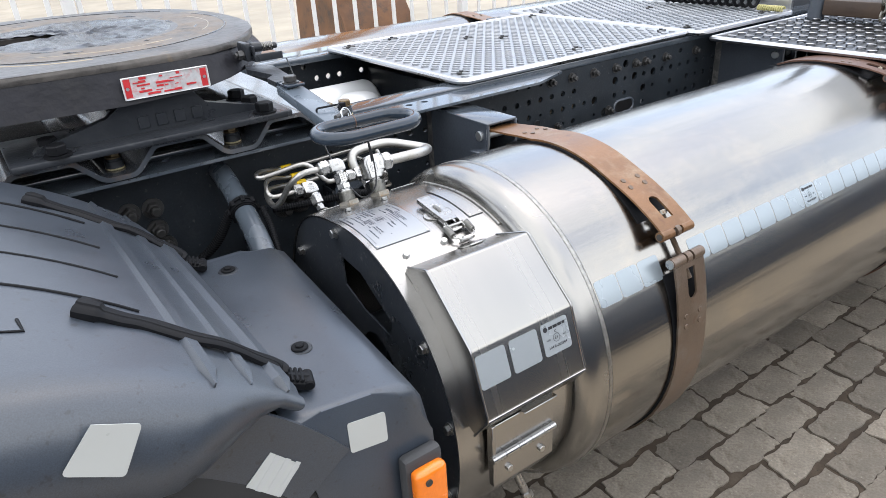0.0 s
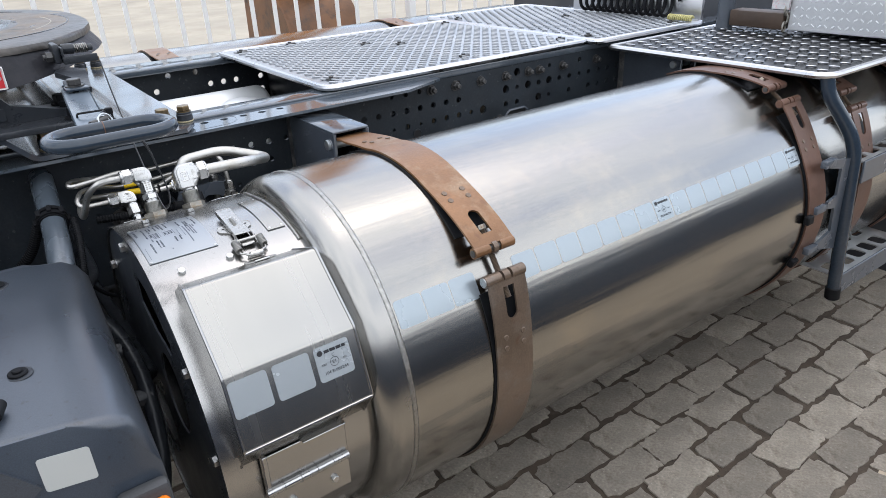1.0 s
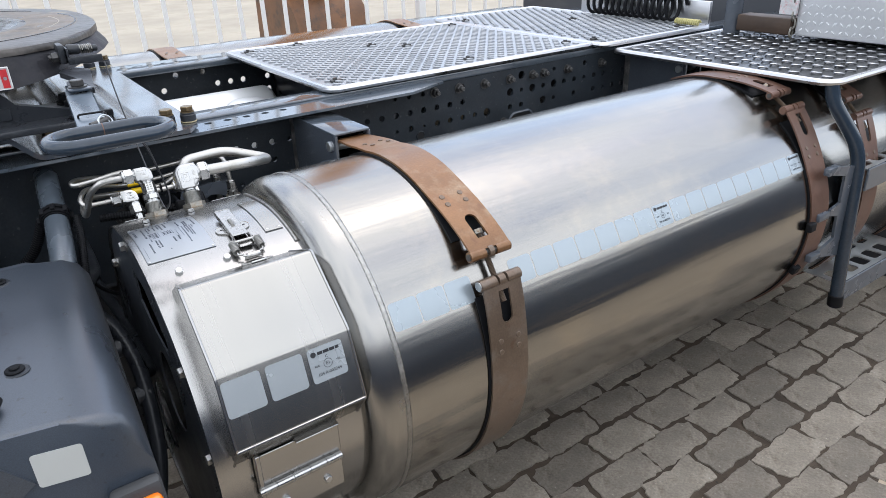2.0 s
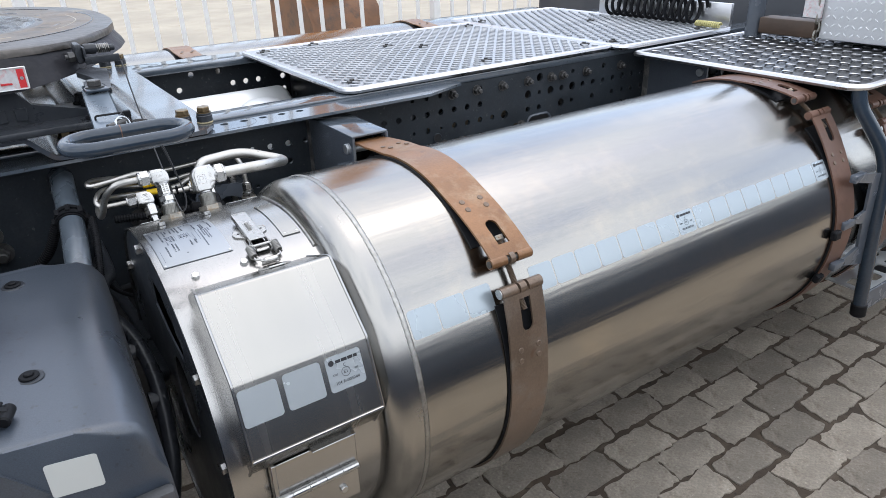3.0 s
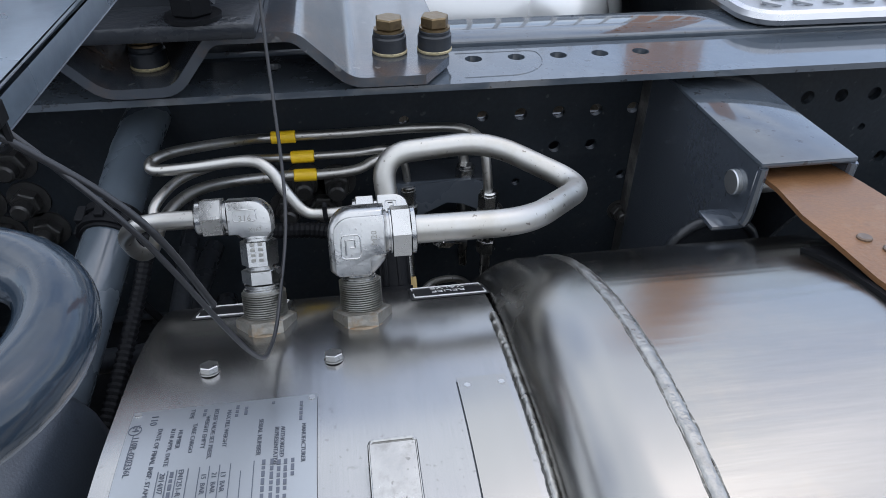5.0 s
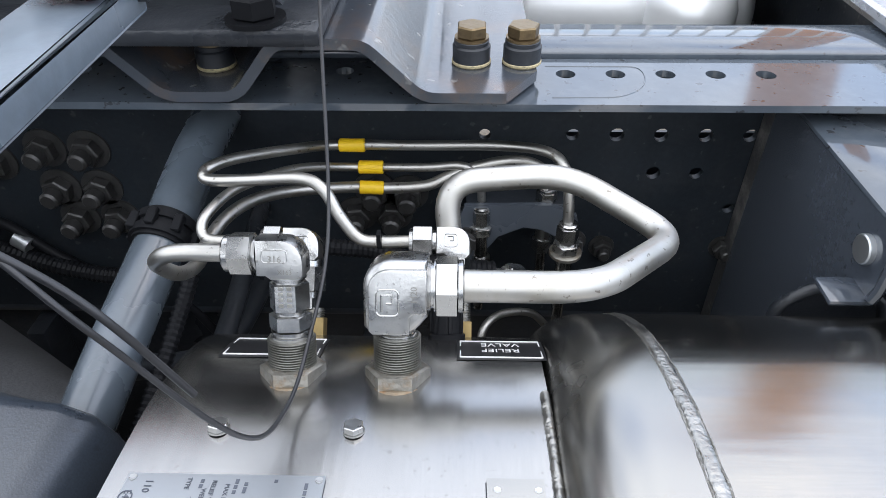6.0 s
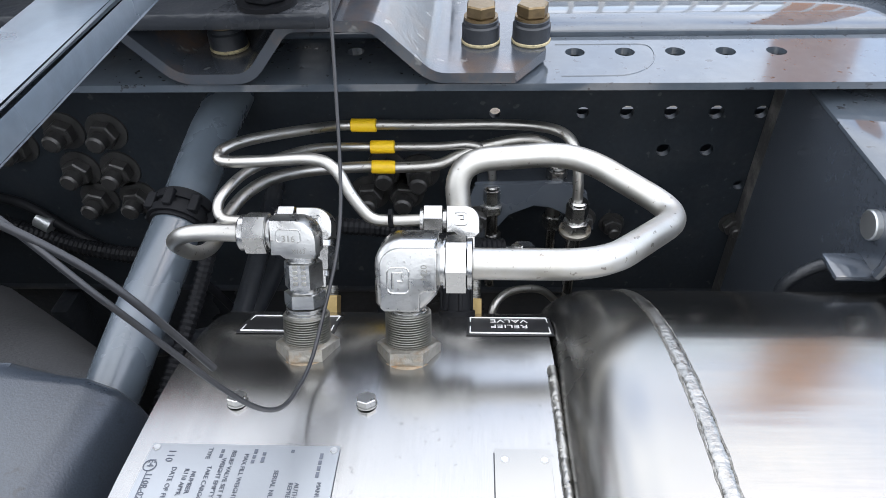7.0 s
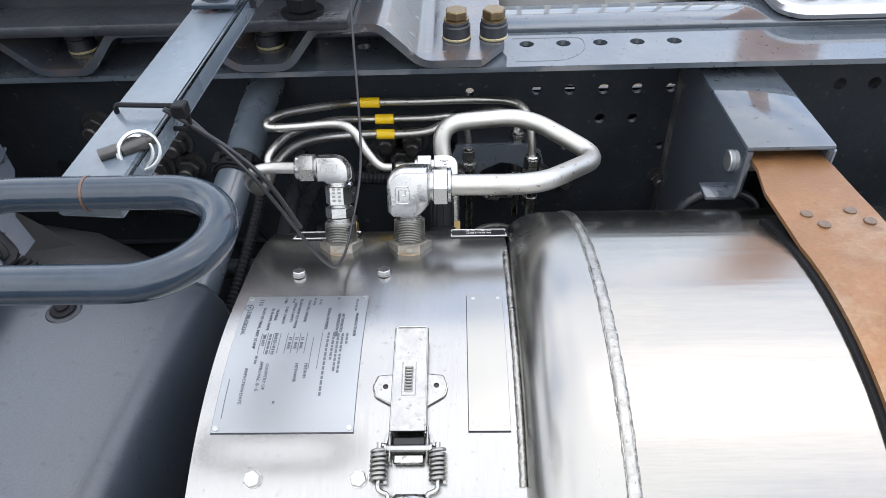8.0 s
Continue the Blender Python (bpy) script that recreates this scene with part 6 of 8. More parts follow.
bent_pipe("drain_pipe", [(-.074, .298, .70), (-.074, .300, .744), (-.068, .312, .758), (-.050, .332, .754), (-.020, .350, .737), (.005, .360, .700)], 0.0040, "thin bent steel pipe low behind the housing")
for p0, p1 in (((-.212, .420, .8918), (-.187, .420, .8918)), ((-.194, .414, .8708), (-.170, .414, .8708)), ((-.192, .3955, .8595), (-.169, .3980, .8573))):
    bm = bmesh.new()
    rod(bm, p0, p1, 0.0066, 18, chamfer=0.0006)
    single("yellow_tape", bm, YELLOW, "yellow tape sleeve round a thin pipe", "tape", group="yellow tapes", loc=p0)
bm = bmesh.new()
rod(bm, (-.1595, .2666, .8932), (-.1555, .2666, .8934), 0.0062, 16)
box(bm, -.159, -.156, .259, .266, .897, .905)
single("cable_tie", bm, RUBBER, "black cable tie on the thin pipe", "cable tie", loc=(-.157, .266, .889))

# manifold plate with small unions on the rail
manifold = thing("pipe_manifold", (-.03, WEB, 0.78), "dark bracket plate with small bright pipe unions on the rail", "bracket")
bm = bmesh.new()
outline = [(-.102, .802), (-.090, .836), (-.005, .838), (.022, .826), (.034, .780), (.016, .775), (.005, .799), (-.012, .808), (-.030, .811), (-.055, .799), (-.078, .766), (-.108, .752)]
plate_with_holes(bm, outline, [], 1, 0.398, 0.404)
part("plate", bm, CHASSIS, manifold)
bm = bmesh.new()
box(bm, -.088, .018, 0.404, WEB - 0.001, .828, .835, 0.001, 1)
box(bm, -.104, -.098, 0.404, WEB - 0.001, .760, .815, 0.001, 1)
part("flange", bm, CHASSIS_DARK, manifold)
for x, y, z, k in ((-.073, .402, .807, 0), (.006, .352, .824, 1), (-.008, .412, .823, 0)):
    mu = Matrix.Translation((x, y, z))
    bm = bmesh.new()
    six(bm, "z", (0, 0, 0), 0.0075, 0.0240, 0.0108, 0)
    turned(bm, "z", (0, 0, 0), [(0.0235, 0.0088), (0.0262, 0.0088), (0.0275, 0.0070)])
    six(bm, "z", (0, 0, 0), -0.0050, 0.0048, 0.0132, 10)
    turned(bm, "z", (0, 0, 0), [(-0.034, 0.0080), (-0.0045, 0.0080), (-0.0044, 0.0092), (0.008, 0.0092)])
    six(bm, "z", (0, 0, 0), -0.050, -0.034, 0.0105, 0)
    turned(bm, "z", (0, 0, 0), [(-0.11, 0.0055), (-0.050, 0.0055)])
    bmesh.ops.transform(bm, matrix=mu, verts=bm.verts[:])
    un = part("pipe_union", bm, FITTING, manifold, angle=30)
    if k:
        bm = bmesh.new()
        turned(bm, "z", (0, 0, 0), [(-0.0105, 0.0135), (-0.0095, 0.0155), (-0.0065, 0.0155), (-0.0055, 0.0135)], 20)
        bmesh.ops.transform(bm, matrix=mu, verts=bm.verts[:])
        part("washer", bm, BRASSY, un, "rusty washer")
bm = bmesh.new()
rod(bm, (-.066, .309, .828), (-.020, .340, .798), 0.0035, 12)
hexbar(bm, (-.052, .318, .819), (-.038, .328, .810), 0.0085)
part("pipe_union", bm, FITTING, manifold)
for x, z in ((-.088, .796), (.020, .795)):
    place("bolt", nut_m, manifold, along((x, 0.398, z), (0, -1, 0)))

# hoses and looms
def hose(name, pts, r, label, ridge=0.0, step=0.004, mat=RUBBER, cat="hose"):
    bm = bmesh.new()
    line = resample(smooth_line(pts, 10), step)
    tube(bm, line, r, 10, ridge=ridge)
    return single(name, bm, mat, label, cat, loc=pts[0], angle=75 if not ridge else 30)


hose("corrugated_hose", [(-.270, .345, .836), (-.235, .340, .834), (-.213, .335, .833), (-.171, .330, .833), (-.136, .315, .834), (-.115, .305, .836)], 0.0072, "black corrugated cable hose behind the pipes", 0.0012, 0.0026)
bm = bmesh.new()
rod(bm, (-.130, .302, .838), (-.088, .303, .835), 0.0115, 16, chamfer=0.003)
tube(bm, resample([(-.090, .303, .835), (-.064, .310, .828)], .0024), 0.0078, 14, ridge=.0012)
single("plug_connector", bm, RUBBER, "black plastic plug connector behind the main elbow", "connector", loc=(-.11, .303, .837))
hose("corrugated_hose", [(-.70, .440, .765), (-.62, .430, .755), (-.54, .418, .735), (-.46, .40, .738), (-.40, .36, .79), (-.368, .315, .868)], 0.0085, "black corrugated cable hose along the rail", 0.0014, 0.003)
hose("corrugated_hose", [(-.312, .285, .872), (-.318, .24, .845), (-.332, .175, .805), (-.35, .10, .76), (-.36, .05, .70)], 0.0058, "thin black corrugated hose beside the grey tube", 0.0012, 0.0026)
hose("cable", [(-.66, .445, .79), (-.60, .436, .783), (-.545, .43, .74), (-.48, .41, .722), (-.41, .37, .75)], 0.006, "black cable between bolts and tube")
bm = bmesh.new()
rod(bm, (-.588, .432, .765), (-.572, .428, .757), 0.0095, 14)
single("hose_clip", bm, GALV, "pale metal clip on the cable", "clip", loc=(-.58, .43, .76))
hose("wire", [(-.345, .30, .79), (-.30, .31, .70), (-.24, .34, .66), (-.16, .37, .68)], 0.004, "thin black wire low behind the pipes")

# invented hanger plate below the rail, added to close the view under the truck
hanger = thing("hanger_screen", (-.5, WEB + .03, .12), "guessed dark hanger plate under the chassis rail, added to close the view", "suspension")
bm = bmesh.new()
outline = [(-1.6, .64), (.9, .64), (.9, .50), (.35, .40), (.10, .22), (-.10, .14), (-.70, .12), (-.95, .22), (-1.6, .40)]
plate_with_holes(bm, outline, [circle(-.42, .34, .05, 20), circle(.02, .44, .045, 20)], 1, WEB + 0.012, WEB + 0.030)
part("plate", bm, CAST, hanger)
for x in (-.62, -.20, .25):
    bm = bmesh.new()
    box(bm, x - .012, x + .012, WEB - 0.03, WEB + 0.014, .26, .62, 0.004, 2)
    part("rib", bm, CAST, hanger)

# grey tube that runs from the rail down beside the mudguard
grey = thing("grey_tube", (-.32, .43, .93), "blue-grey painted steel support tube with black clamp", "tube")
bm = bmesh.new()
tube(bm, smooth_line([(-.334, .452, .912), (-.339, .39, .900), (-.346, .300, .872), (-.358, .200, .838), (-.370, .130, .806), (-.395, .03, .755), (-.425, -.08, .69)], 5), 0.0215, 24)
part("tube", bm, TUBEPAINT, grey, angle=60)
d = Vector((-.011, -.095, -.031)).normalized()
c0 = Vector((-.346, .300, .872))
bm = bmesh.new()
rod(bm, c0 - d * 0.011, c0 - d * 0.003, 0.0270, 26)
rod(bm, c0 + d * 0.003, c0 + d * 0.011, 0.0270, 26)
rod(bm, c0 - d * 0.014, c0 + d * 0.014, 0.0240, 26)
part("clamp", bm, RUBBER, grey, "black toothed plastic clamp")
for k in range(8):
    a = 2 * math.pi * k / 8
    u, w = frame_of(d)
    bm = bmesh.new()
    box(bm, -.004, .004, -.0035, .0035, -.008, .008, 0.001, 1, along(c0 + (u * math.cos(a) + w * math.sin(a)) * 0.0275, d))
    part("clamp_tooth", bm, RUBBER, grey)
# dark cast carrier between the tube and the housing
carrier = thing("cast_carrier", (-.31, .15, .40), "dark cast carrier with open arms beside the housing", "carrier")
for pts, r in (([(-.40, .09, .765), (-.352, .12, .752), (-.318, .10, .715), (-.305, .02, .66), (-.318, -.06, .55), (-.35, -.10, .45)], 0.013),
               ([(-.405, .22, .79), (-.35, .28, .735), (-.325, .33, .72), (-.30, .45, .74)], 0.012),
               ([(-.352, .12, .752), (-.33, .20, .77), (-.31, .26, .77), (-.31, .45, .80)], 0.010),
               ([(-.305, .02, .66), (-.28, .10, .62), (-.28, .30, .62), (-.30, .45, .66)], 0.012)):
    bm = bmesh.new()
    tube(bm, smooth_line(pts, 6), r, 10)
    part("arm", bm, CAST, carrier)
for x, y, z in ((-.325, .075, .69), (-.312, .0, .63)):
    bm = bmesh.new()
    rod(bm, (x - .012, y, z), (x + .012, y, z), 0.017, 16)
    part("boss", bm, CAST, carrier)

# ---- coupling plate (fifth wheel) ----
PZ = 1.172
prof = [(-.095, 0), (-.098, .10), (-.110, .20), (-.138, .30), (-.180, .39), (-.225, .45), (-.285, .490), (-.36, .512), (-.50, .520), (-.75, .512), (-.92, .46), (-1.0, .38), (-1.03, .28), (-1.03, .14), (-.80, .075), (-.56, .050), (-.47, .046)]
outline = [(x, MID - dy) for x, dy in prof] + [(x, MID + dy) for x, dy in reversed(prof[1:])]
coupling = thing("fifth_wheel", (-.5, MID, 1.02), "greasy black cast fifth wheel coupling plate on its pedestal", "fifth wheel")
bm = bmesh.new()
prism(bm, [(x - (0.028 if x > -.5 else 0.0), MID + (y - MID) * 0.945) for x, y in outline], 2, PZ - 0.014, PZ)
bmesh.ops.bevel(bm, geom=[e for e in bm.edges if abs(e.verts[0].co.z - PZ) < 1e-4 and abs(e.verts[1].co.z - PZ) < 1e-4], offset=0.007, segments=2, profile=0.5, affect="EDGES")
part("top_plate", bm, GREASE, coupling, "worn greasy top plate")
inset = [(x - (0.012 if x > -.3 else 0), MID - dy * 0.975) for x, dy in prof] + [(x - (0.012 if x > -.3 else 0), MID + dy * 0.975) for x, dy in reversed(prof[1:])]
bm = bmesh.new()
prism(bm, inset, 2, PZ - 0.072, PZ - 0.010)
for v in bm.verts:
    if v.co.z < PZ - 0.05:
        v.co.z += 0.006 * noise.noise(v.co * 17.0) + 0.030 * min(max((v.co.x + .38) / .25, 0.0), 1.0)
    else:
        v.co.x -= 0.026 if v.co.x > -.5 else 0.0
        v.co.y = MID + (v.co.y - MID) * 0.965
part("skirt", bm, SKIRT, coupling, "thick cast skirt")
for r, w, mt, a0, a1 in ((0.10, 0.003, GREASE_WET, -150, 60), (0.185, 0.004, GREASE_WET, -120, 130), (0.270, 0.002, BARE, -118, -62), (0.278, 0.002, BARE, -40, 15), (0.315, 0.0035, GREASE_WET, -130, 20), (0.337, 0.002, BARE, -150, -96), (0.330, 0.003, GREASE_WET, 40, 140)):
    bm = bmesh.new()
    pts = []
    for a in range(a0, a1 + 1, 4):
        q = r + 0.006 * noise.noise((a * .05, r * 30, 0))
        pts.append((-.47 + q * math.cos(radians(a)), MID + q * 1.25 * math.sin(radians(a)), PZ - w * (0.45 + 0.3 * noise.noise((a * .12, r * 40, 5)))))
    tube(bm, pts, w, 6)
    part("groove", bm, mt, coupling)
# tan worn ring and a thick lumpy cake of grease inside it
for name, r0, r1, mt, lab in (("worn_ring", .205, .325, WORN_TAN, "tan ring worn into the plate"), ("grease_cake", .02, .200, GREASE_WET, "thick black grease")):
    bm = bmesh.new()
    rings = []
    for k in range(13):
        q = r0 + (r1 - r0) * k / 12
        ring = []
        for a in range(-160, 161, 4):
            wob = 0.012 * noise.noise((a * .06, q * 20, 3)) * (1 if k in (0, 12) else 0)
            if name == "grease_cake":
                h = max(0.0006, 0.0030 + 0.0060 * noise.noise((a * .16, q * 70, 1))) if 0 < k < 12 else -0.001
            else:
                h = 0.0005 + 0.0003 * noise.noise((a * .02, q * 260, 7)) if 0 < k < 12 else -0.001
            ring.append(bm.verts.new((-.47 + (q + wob) * math.cos(radians(a)), MID + (q + wob) * 1.25 * math.sin(radians(a)), PZ + h)))
        rings.append(ring)
    for p, q in zip(rings, rings[1:]):
        for i in range(len(p) - 1):
            bm.faces.new((p[i], p[i + 1], q[i + 1], q[i]))
    part(name, bm, mt, coupling, lab, angle=60)
# smeared grease lumps
wr = random.Random(21)
bm = bmesh.new()
for k in range(46):
    a, rr = wr.uniform(-2.4, 2.4), wr.uniform(0.06, 0.26)
    x, y = -.47 + rr * math.cos(a), MID + 1.25 * rr * math.sin(a)
    s = bmesh.ops.create_icosphere(bm, subdivisions=1, radius=1.0)["verts"]
    m = Matrix.Translation((x, y, PZ)) @ Matrix.Rotation(a + 1.57, 4, "Z") @ Matrix.Diagonal((wr.uniform(.006, .03), wr.uniform(.003, .009), wr.uniform(.001, .003), 1))
    bmesh.ops.transform(bm, matrix=m, verts=s)
tagged(part("grease_smear", bm, GREASE_WET, coupling), kind="stuff")
# type label on the skirt
bm = bmesh.new()
box(bm, -.498, -.346, .3455, .3480, 1.1080, 1.1470, 0.001, 1)
lab = part("type_label", bm, LABEL, coupling, "scuffed red and white type label")
lr = random.Random(12)
marks = [(-.495, -.484, 1.112, 1.144), (-.361, -.350, 1.111, 1.143)]
for k in range(22):
    x, z = lr.uniform(-.480, -.375), 1.1125 + (k % 6) * .0056
    marks.append((x, x + lr.choice((.006, .012, .022)), z, z + lr.uniform(.0012, .0042)))
for k, (x0, x1, z0, z1) in enumerate(marks):
    bm = bmesh.new()
    box(bm, x0, x1, .3447 - k * 0.00004, .3456, z0, z1)
    part("label_bar", bm, RED, lab)
bm = bmesh.new()
ring = [Vector((-.422 + p[0], .3448, 1.1275 + p[1])) for p in rounded_rect(.150, .037, .003)]
tube(bm, ring, 0.0009, 5, closed=True)
part("label_edge", bm, WHITE, lab)
for x in (-.490, -.355):
    bm = bmesh.new()
    rod(bm, (x, .3440, 1.1275), (x, .3458, 1.1275), 0.003, 10)
    part("rivet", bm, GALV, lab)
# lock lever at the plate's edge
bm = bmesh.new()
box(bm, -.259, -.247, .374, .420, 1.134, 1.169, 0.004)
box(bm, -.2468, -.2430, .366, .405, 1.134, 1.163, 0.0012)
box(bm, -.2470, -.1880, .3645, .3690, 1.133, 1.147, 0.0015)
lever_ob = part("lock_lever", bm, CAST, coupling, "dark folded lock lever")
bm = bmesh.new()
rod(bm, (-.243, .388, 1.158), (-.2215, .388, 1.157), 0.0095, 18, chamfer=.0015)
rod(bm, (-.199, .388, 1.156), (-.190, .388, 1.156), 0.0060, 14, chamfer=.001)
rod(bm, (-.222, .388, 1.157), (-.198, .388, 1.156), 0.0045, 12)
part("hub", bm, CAST, lever_ob)
bm = bmesh.new()
pts = [(-.2215 + 0.0225 * t / 60, .388 + 0.0078 * math.cos(t * .73), 1.1565 + 0.0078 * math.sin(t * .73)) for t in range(61)]
tube(bm, pts, 0.0014, 6)
part("spring", bm, SPRING, lever_ob)
bm = bmesh.new()
rod(bm, (-.276, .388, 1.147), (-.258, .388, 1.147), 0.0045, 12)
rod(bm, (-.271, .388, 1.147), (-.2595, .388, 1.147), 0.0095, 6, chamfer=.001)
part("lever_nut", bm, DARKMETAL, lever_ob)
# pedestal on each side
bolt_dark = hex_mesh("pedestal_bolt", 0.0175, 0.017, RUBBER, washer=0.023)
for side in (0, 1):
    def Y(v):
        return v if side == 0 else 2 * MID - v
    bm = bmesh.new()
    ya, yb = sorted((Y(.330), Y(.530)))
    box(bm, -.70, -.200, ya, yb, 1.0245, 1.0385, 0.004)
    part("foot_plate", bm, CAST, coupling)
    bm = bmesh.new()
    ya, yb = sorted((Y(.385), Y(.405)))
    prism(bm, [(-.66, 1.036), (-.235, 1.036), (-.245, 1.046), (-.35, 1.072), (-.375, 1.102), (-.49, 1.104), (-.53, 1.075), (-.65, 1.046)], 1, ya, yb)
    part("pedestal_web", bm, CAST, coupling)
    if side == 0:
        for x0 in (-.480, -.447, -.414, -.381):
            bm = bmesh.new()
            box(bm, x0, x0 + .020, .3815, .386, 1.046, 1.069, 0.001, 1)
            part("cast_emblem", bm, CAST, coupling, "raised plain cast emblem bar")
    bm = bmesh.new()
    ya, yb = sorted((Y(.40), Y(.46)))
    prism(bm, [(-.50, 1.037), (-.36, 1.037), (-.385, 1.106), (-.475, 1.106)], 1, ya, yb)
    part("pivot_block", bm, CAST, coupling)
    for x, y in ((-.250, .505), (-.252, .425), (-.250, .350), (-.630, .405), (-.625, .345)):
        place("bolt", bolt_dark, coupling, along((x, Y(y), 1.0385), (0, 0, 1), rng.uniform(0, 60)))
# corrugated mounting plate below it, across the rails
xs = [(-1.30, .979), (-1.20, .979), (-1.16, 1.0235), (-1.06, 1.0235), (-1.02, .979), (-.96, .979), (-.92, 1.0235), (-.84, 1.0235), (-.80, .979), (-.745, .979), (-.704, 1.0235), (-.607, 1.0235), (-.562, .979), (-.510, .979), (-.470, 1.0235), (-.378, 1.0235), (-.336, .979), (-.280, .979), (-.244, 1.0235), (-.170, 1.0235), (-.124, .979), (-.030, .979)]
smooth_x = [(p.x, p.z) for p in rounded([(x, 0, z) for x, z in xs], 0.011, 4)]
smooth_x.insert(-1, (-.058, .979))
corr = thing("mounting_plate", (-.6, MID, 0.967), "corrugated dark steel mounting plate across the rails", "mounting plate")
bm = bmesh.new()
lower = []
for i, (x, z) in enumerate(smooth_x):
    a, b = smooth_x[max(i - 1, 0)], smooth_x[min(i + 1, len(smooth_x) - 1)]
    dx, dz = b[0] - a[0], b[1] - a[1]
    L = math.hypot(dx, dz)
    lower.append((x + dz / L * 0.0090, z - dx / L * 0.0090))
verts = []
for y in (.352, .95 * .352 + .05 * .6, 2 * MID - .352):
    verts.append(([bm.verts.new((x, y, z)) for x, z in smooth_x], [bm.verts.new((x, y, z)) for x, z in lower]))
for (t0, l0), (t1, l1) in zip(verts, verts[1:]):
    for i in range(len(t0) - 1):
        bm.faces.new((t0[i], t0[i + 1], t1[i + 1], t1[i]))
        bm.faces.new((l0[i], l1[i], l1[i + 1], l0[i + 1]))
for t0, l0 in (verts[0], verts[-1]):
    for i in range(len(t0) - 1):
        bm.faces.new((t0[i], l0[i], l0[i + 1], t0[i + 1]))
for k in (0, -1):
    for (t0, l0), (t1, l1) in zip(verts, verts[1:]):
        bm.faces.new((t0[k], t1[k], l1[k], l0[k]))
for v in bm.verts:
    if v.co.x > -.032:
        v.co.y = min(max(v.co.y, .396), 2 * MID - .396)
part("plate", bm, CORR, corr, angle=30)
bm = bmesh.new()
rod(bm, (0, 0, 0.002), (0, 0, 0.0175), 0.0165, 26, chamfer=0.0015)
rod(bm, (0, 0, 0.0170), (0, 0, 0.0215), 0.0152, 26, chamfer=0.0008)
sleeve_m = finish(bm, "spacer_sleeve", CAST)
bm = bmesh.new()
rod(bm, (0, 0, 0), (0, 0, 0.0040), 0.0172, 26, chamfer=0.0012)
seal_m = finish(bm, "sealant_ring", SEALANT)
head_m = hex_mesh("bolt_head", 0.0138, 0.0105, HEAD, washer=0.0148)
for x, y in ((-.086, .414), (-.042, .414), (-.308, .405), (-.535, .405), (-.772, .405)):
    for yy in (y, 2 * MID - y):
        place("spacer_sleeve", sleeve_m, corr, Matrix.Translation((x, yy, .979)))
        place("sealant_ring", seal_m, corr, Matrix.Translation((x, yy, .979)), "cracked yellowish sealant ring")
        place("bolt_head", head_m, corr, along((x, yy, 1.0005), (0, 0, 1), rng.uniform(0, 60)))

# ---- release handle: flat bar with an oval tube loop ----
handle = thing("release_handle", (-.27, .15, 1.11), "blue-grey painted release bar with an oval tube grip", "handle")
bm = bmesh.new()
m = Matrix(((1, 0, 0, 0), (0, 1, 0, 0), (0, 0, 1, 0), (0, 0, 0, 1)))
lo, hi = [], []
for (x, y, z) in ((-.286, .178, 1.124), (-.3075, -.070, 1.105)):
    lo.append([bm.verts.new((x, y, z - 0.017)), bm.verts.new((x + .039, y - .004, z - 0.017))])
    hi.append([bm.verts.new((x, y, z)), bm.verts.new((x + .039, y - .004, z))])
bm.faces.new((hi[0][0], hi[0][1], hi[1][1], hi[1][0]))
bm.faces.new((lo[0][0], lo[1][0], lo[1][1], lo[0][1]))
for k in (0, 1):
    bm.faces.new((lo[0][k], hi[0][k], hi[1][k], lo[1][k]))
for k in (0, 1):
    bm.faces.new((lo[k][0], lo[k][1], hi[k][1], hi[k][0]))
bmesh.ops.bevel(bm, geom=bm.edges[:], offset=0.0025, segments=2, profile=0.5, affect="EDGES")
part("bar", bm, BARPAINT, handle)
bm = bmesh.new()
lp = []
cx, cy, hx, ry = -.2760, -.1130, .0400, .0350
for k in range(25):
    a = radians(-90 + 180 * k / 24)
    lp.append((cx + hx + ry * math.cos(a), cy + ry * math.sin(a), 1.1095))
for k in range(25):
    a = radians(90 + 180 * k / 24)
    lp.append((cx - hx + ry * math.cos(a), cy + ry * math.sin(a), 1.1095))
tube(bm, lp, 0.0092, 20, closed=True)
part("grip", bm, HANDLE, handle, "bent round tube grip", angle=60)
bm = bmesh.new()
rod(bm, (-.2796, cy + ry, 1.1095), (-.2782, cy + ry, 1.1095), 0.0095, 20)
part("weld", bm, RUST_FAR, handle, "rusty weld ring on the grip")
bm = bmesh.new()
box(bm, -.284, -.250, .136, .182, 1.1242, 1.129, 0.002)
part("joint_plate", bm, HANDLE, handle)
place("bolt", hex_mesh("joint_bolt", 0.011, 0.010, DARKMETAL, washer=0.0145), handle, along((-.268, .156, 1.129), (0, 0, 1)))
bm = bmesh.new()
prism(bm, [(-.278, .165), (-.243, .165), (-.215, .36), (-.25, .42), (-.268, .36), (-.252, .27), (-.272, .25)], 2, 1.114, 1.1235)
part("toothed_lever", bm, CAST, handle)
# split rings and cable on the bar
bm = bmesh.new()
for k, (dx, dz, r) in enumerate(((0, 0, .0095), (.003, .001, .0110))):
    c = Vector((-.270 + dx, -.036, 1.108 + dz))
    u, w = Vector((.8, .55, .2)).normalized(), Vector((-.35, .25, .9)).normalized()
    tube(bm, [c + (u * math.cos(2 * math.pi * i / 24) + w * math.sin(2 * math.pi * i / 24)) * r for i in range(24)], 0.0011, 6, closed=True)
single("split_ring", bm, GALV, "steel split ring hanging on the release bar", "ring", loc=(-.272, -.03, 1.113))
bm = bmesh.new()
rod(bm, (-.288, -.042, 1.110), (-.260, -.026, 1.112), 0.0036, 12)
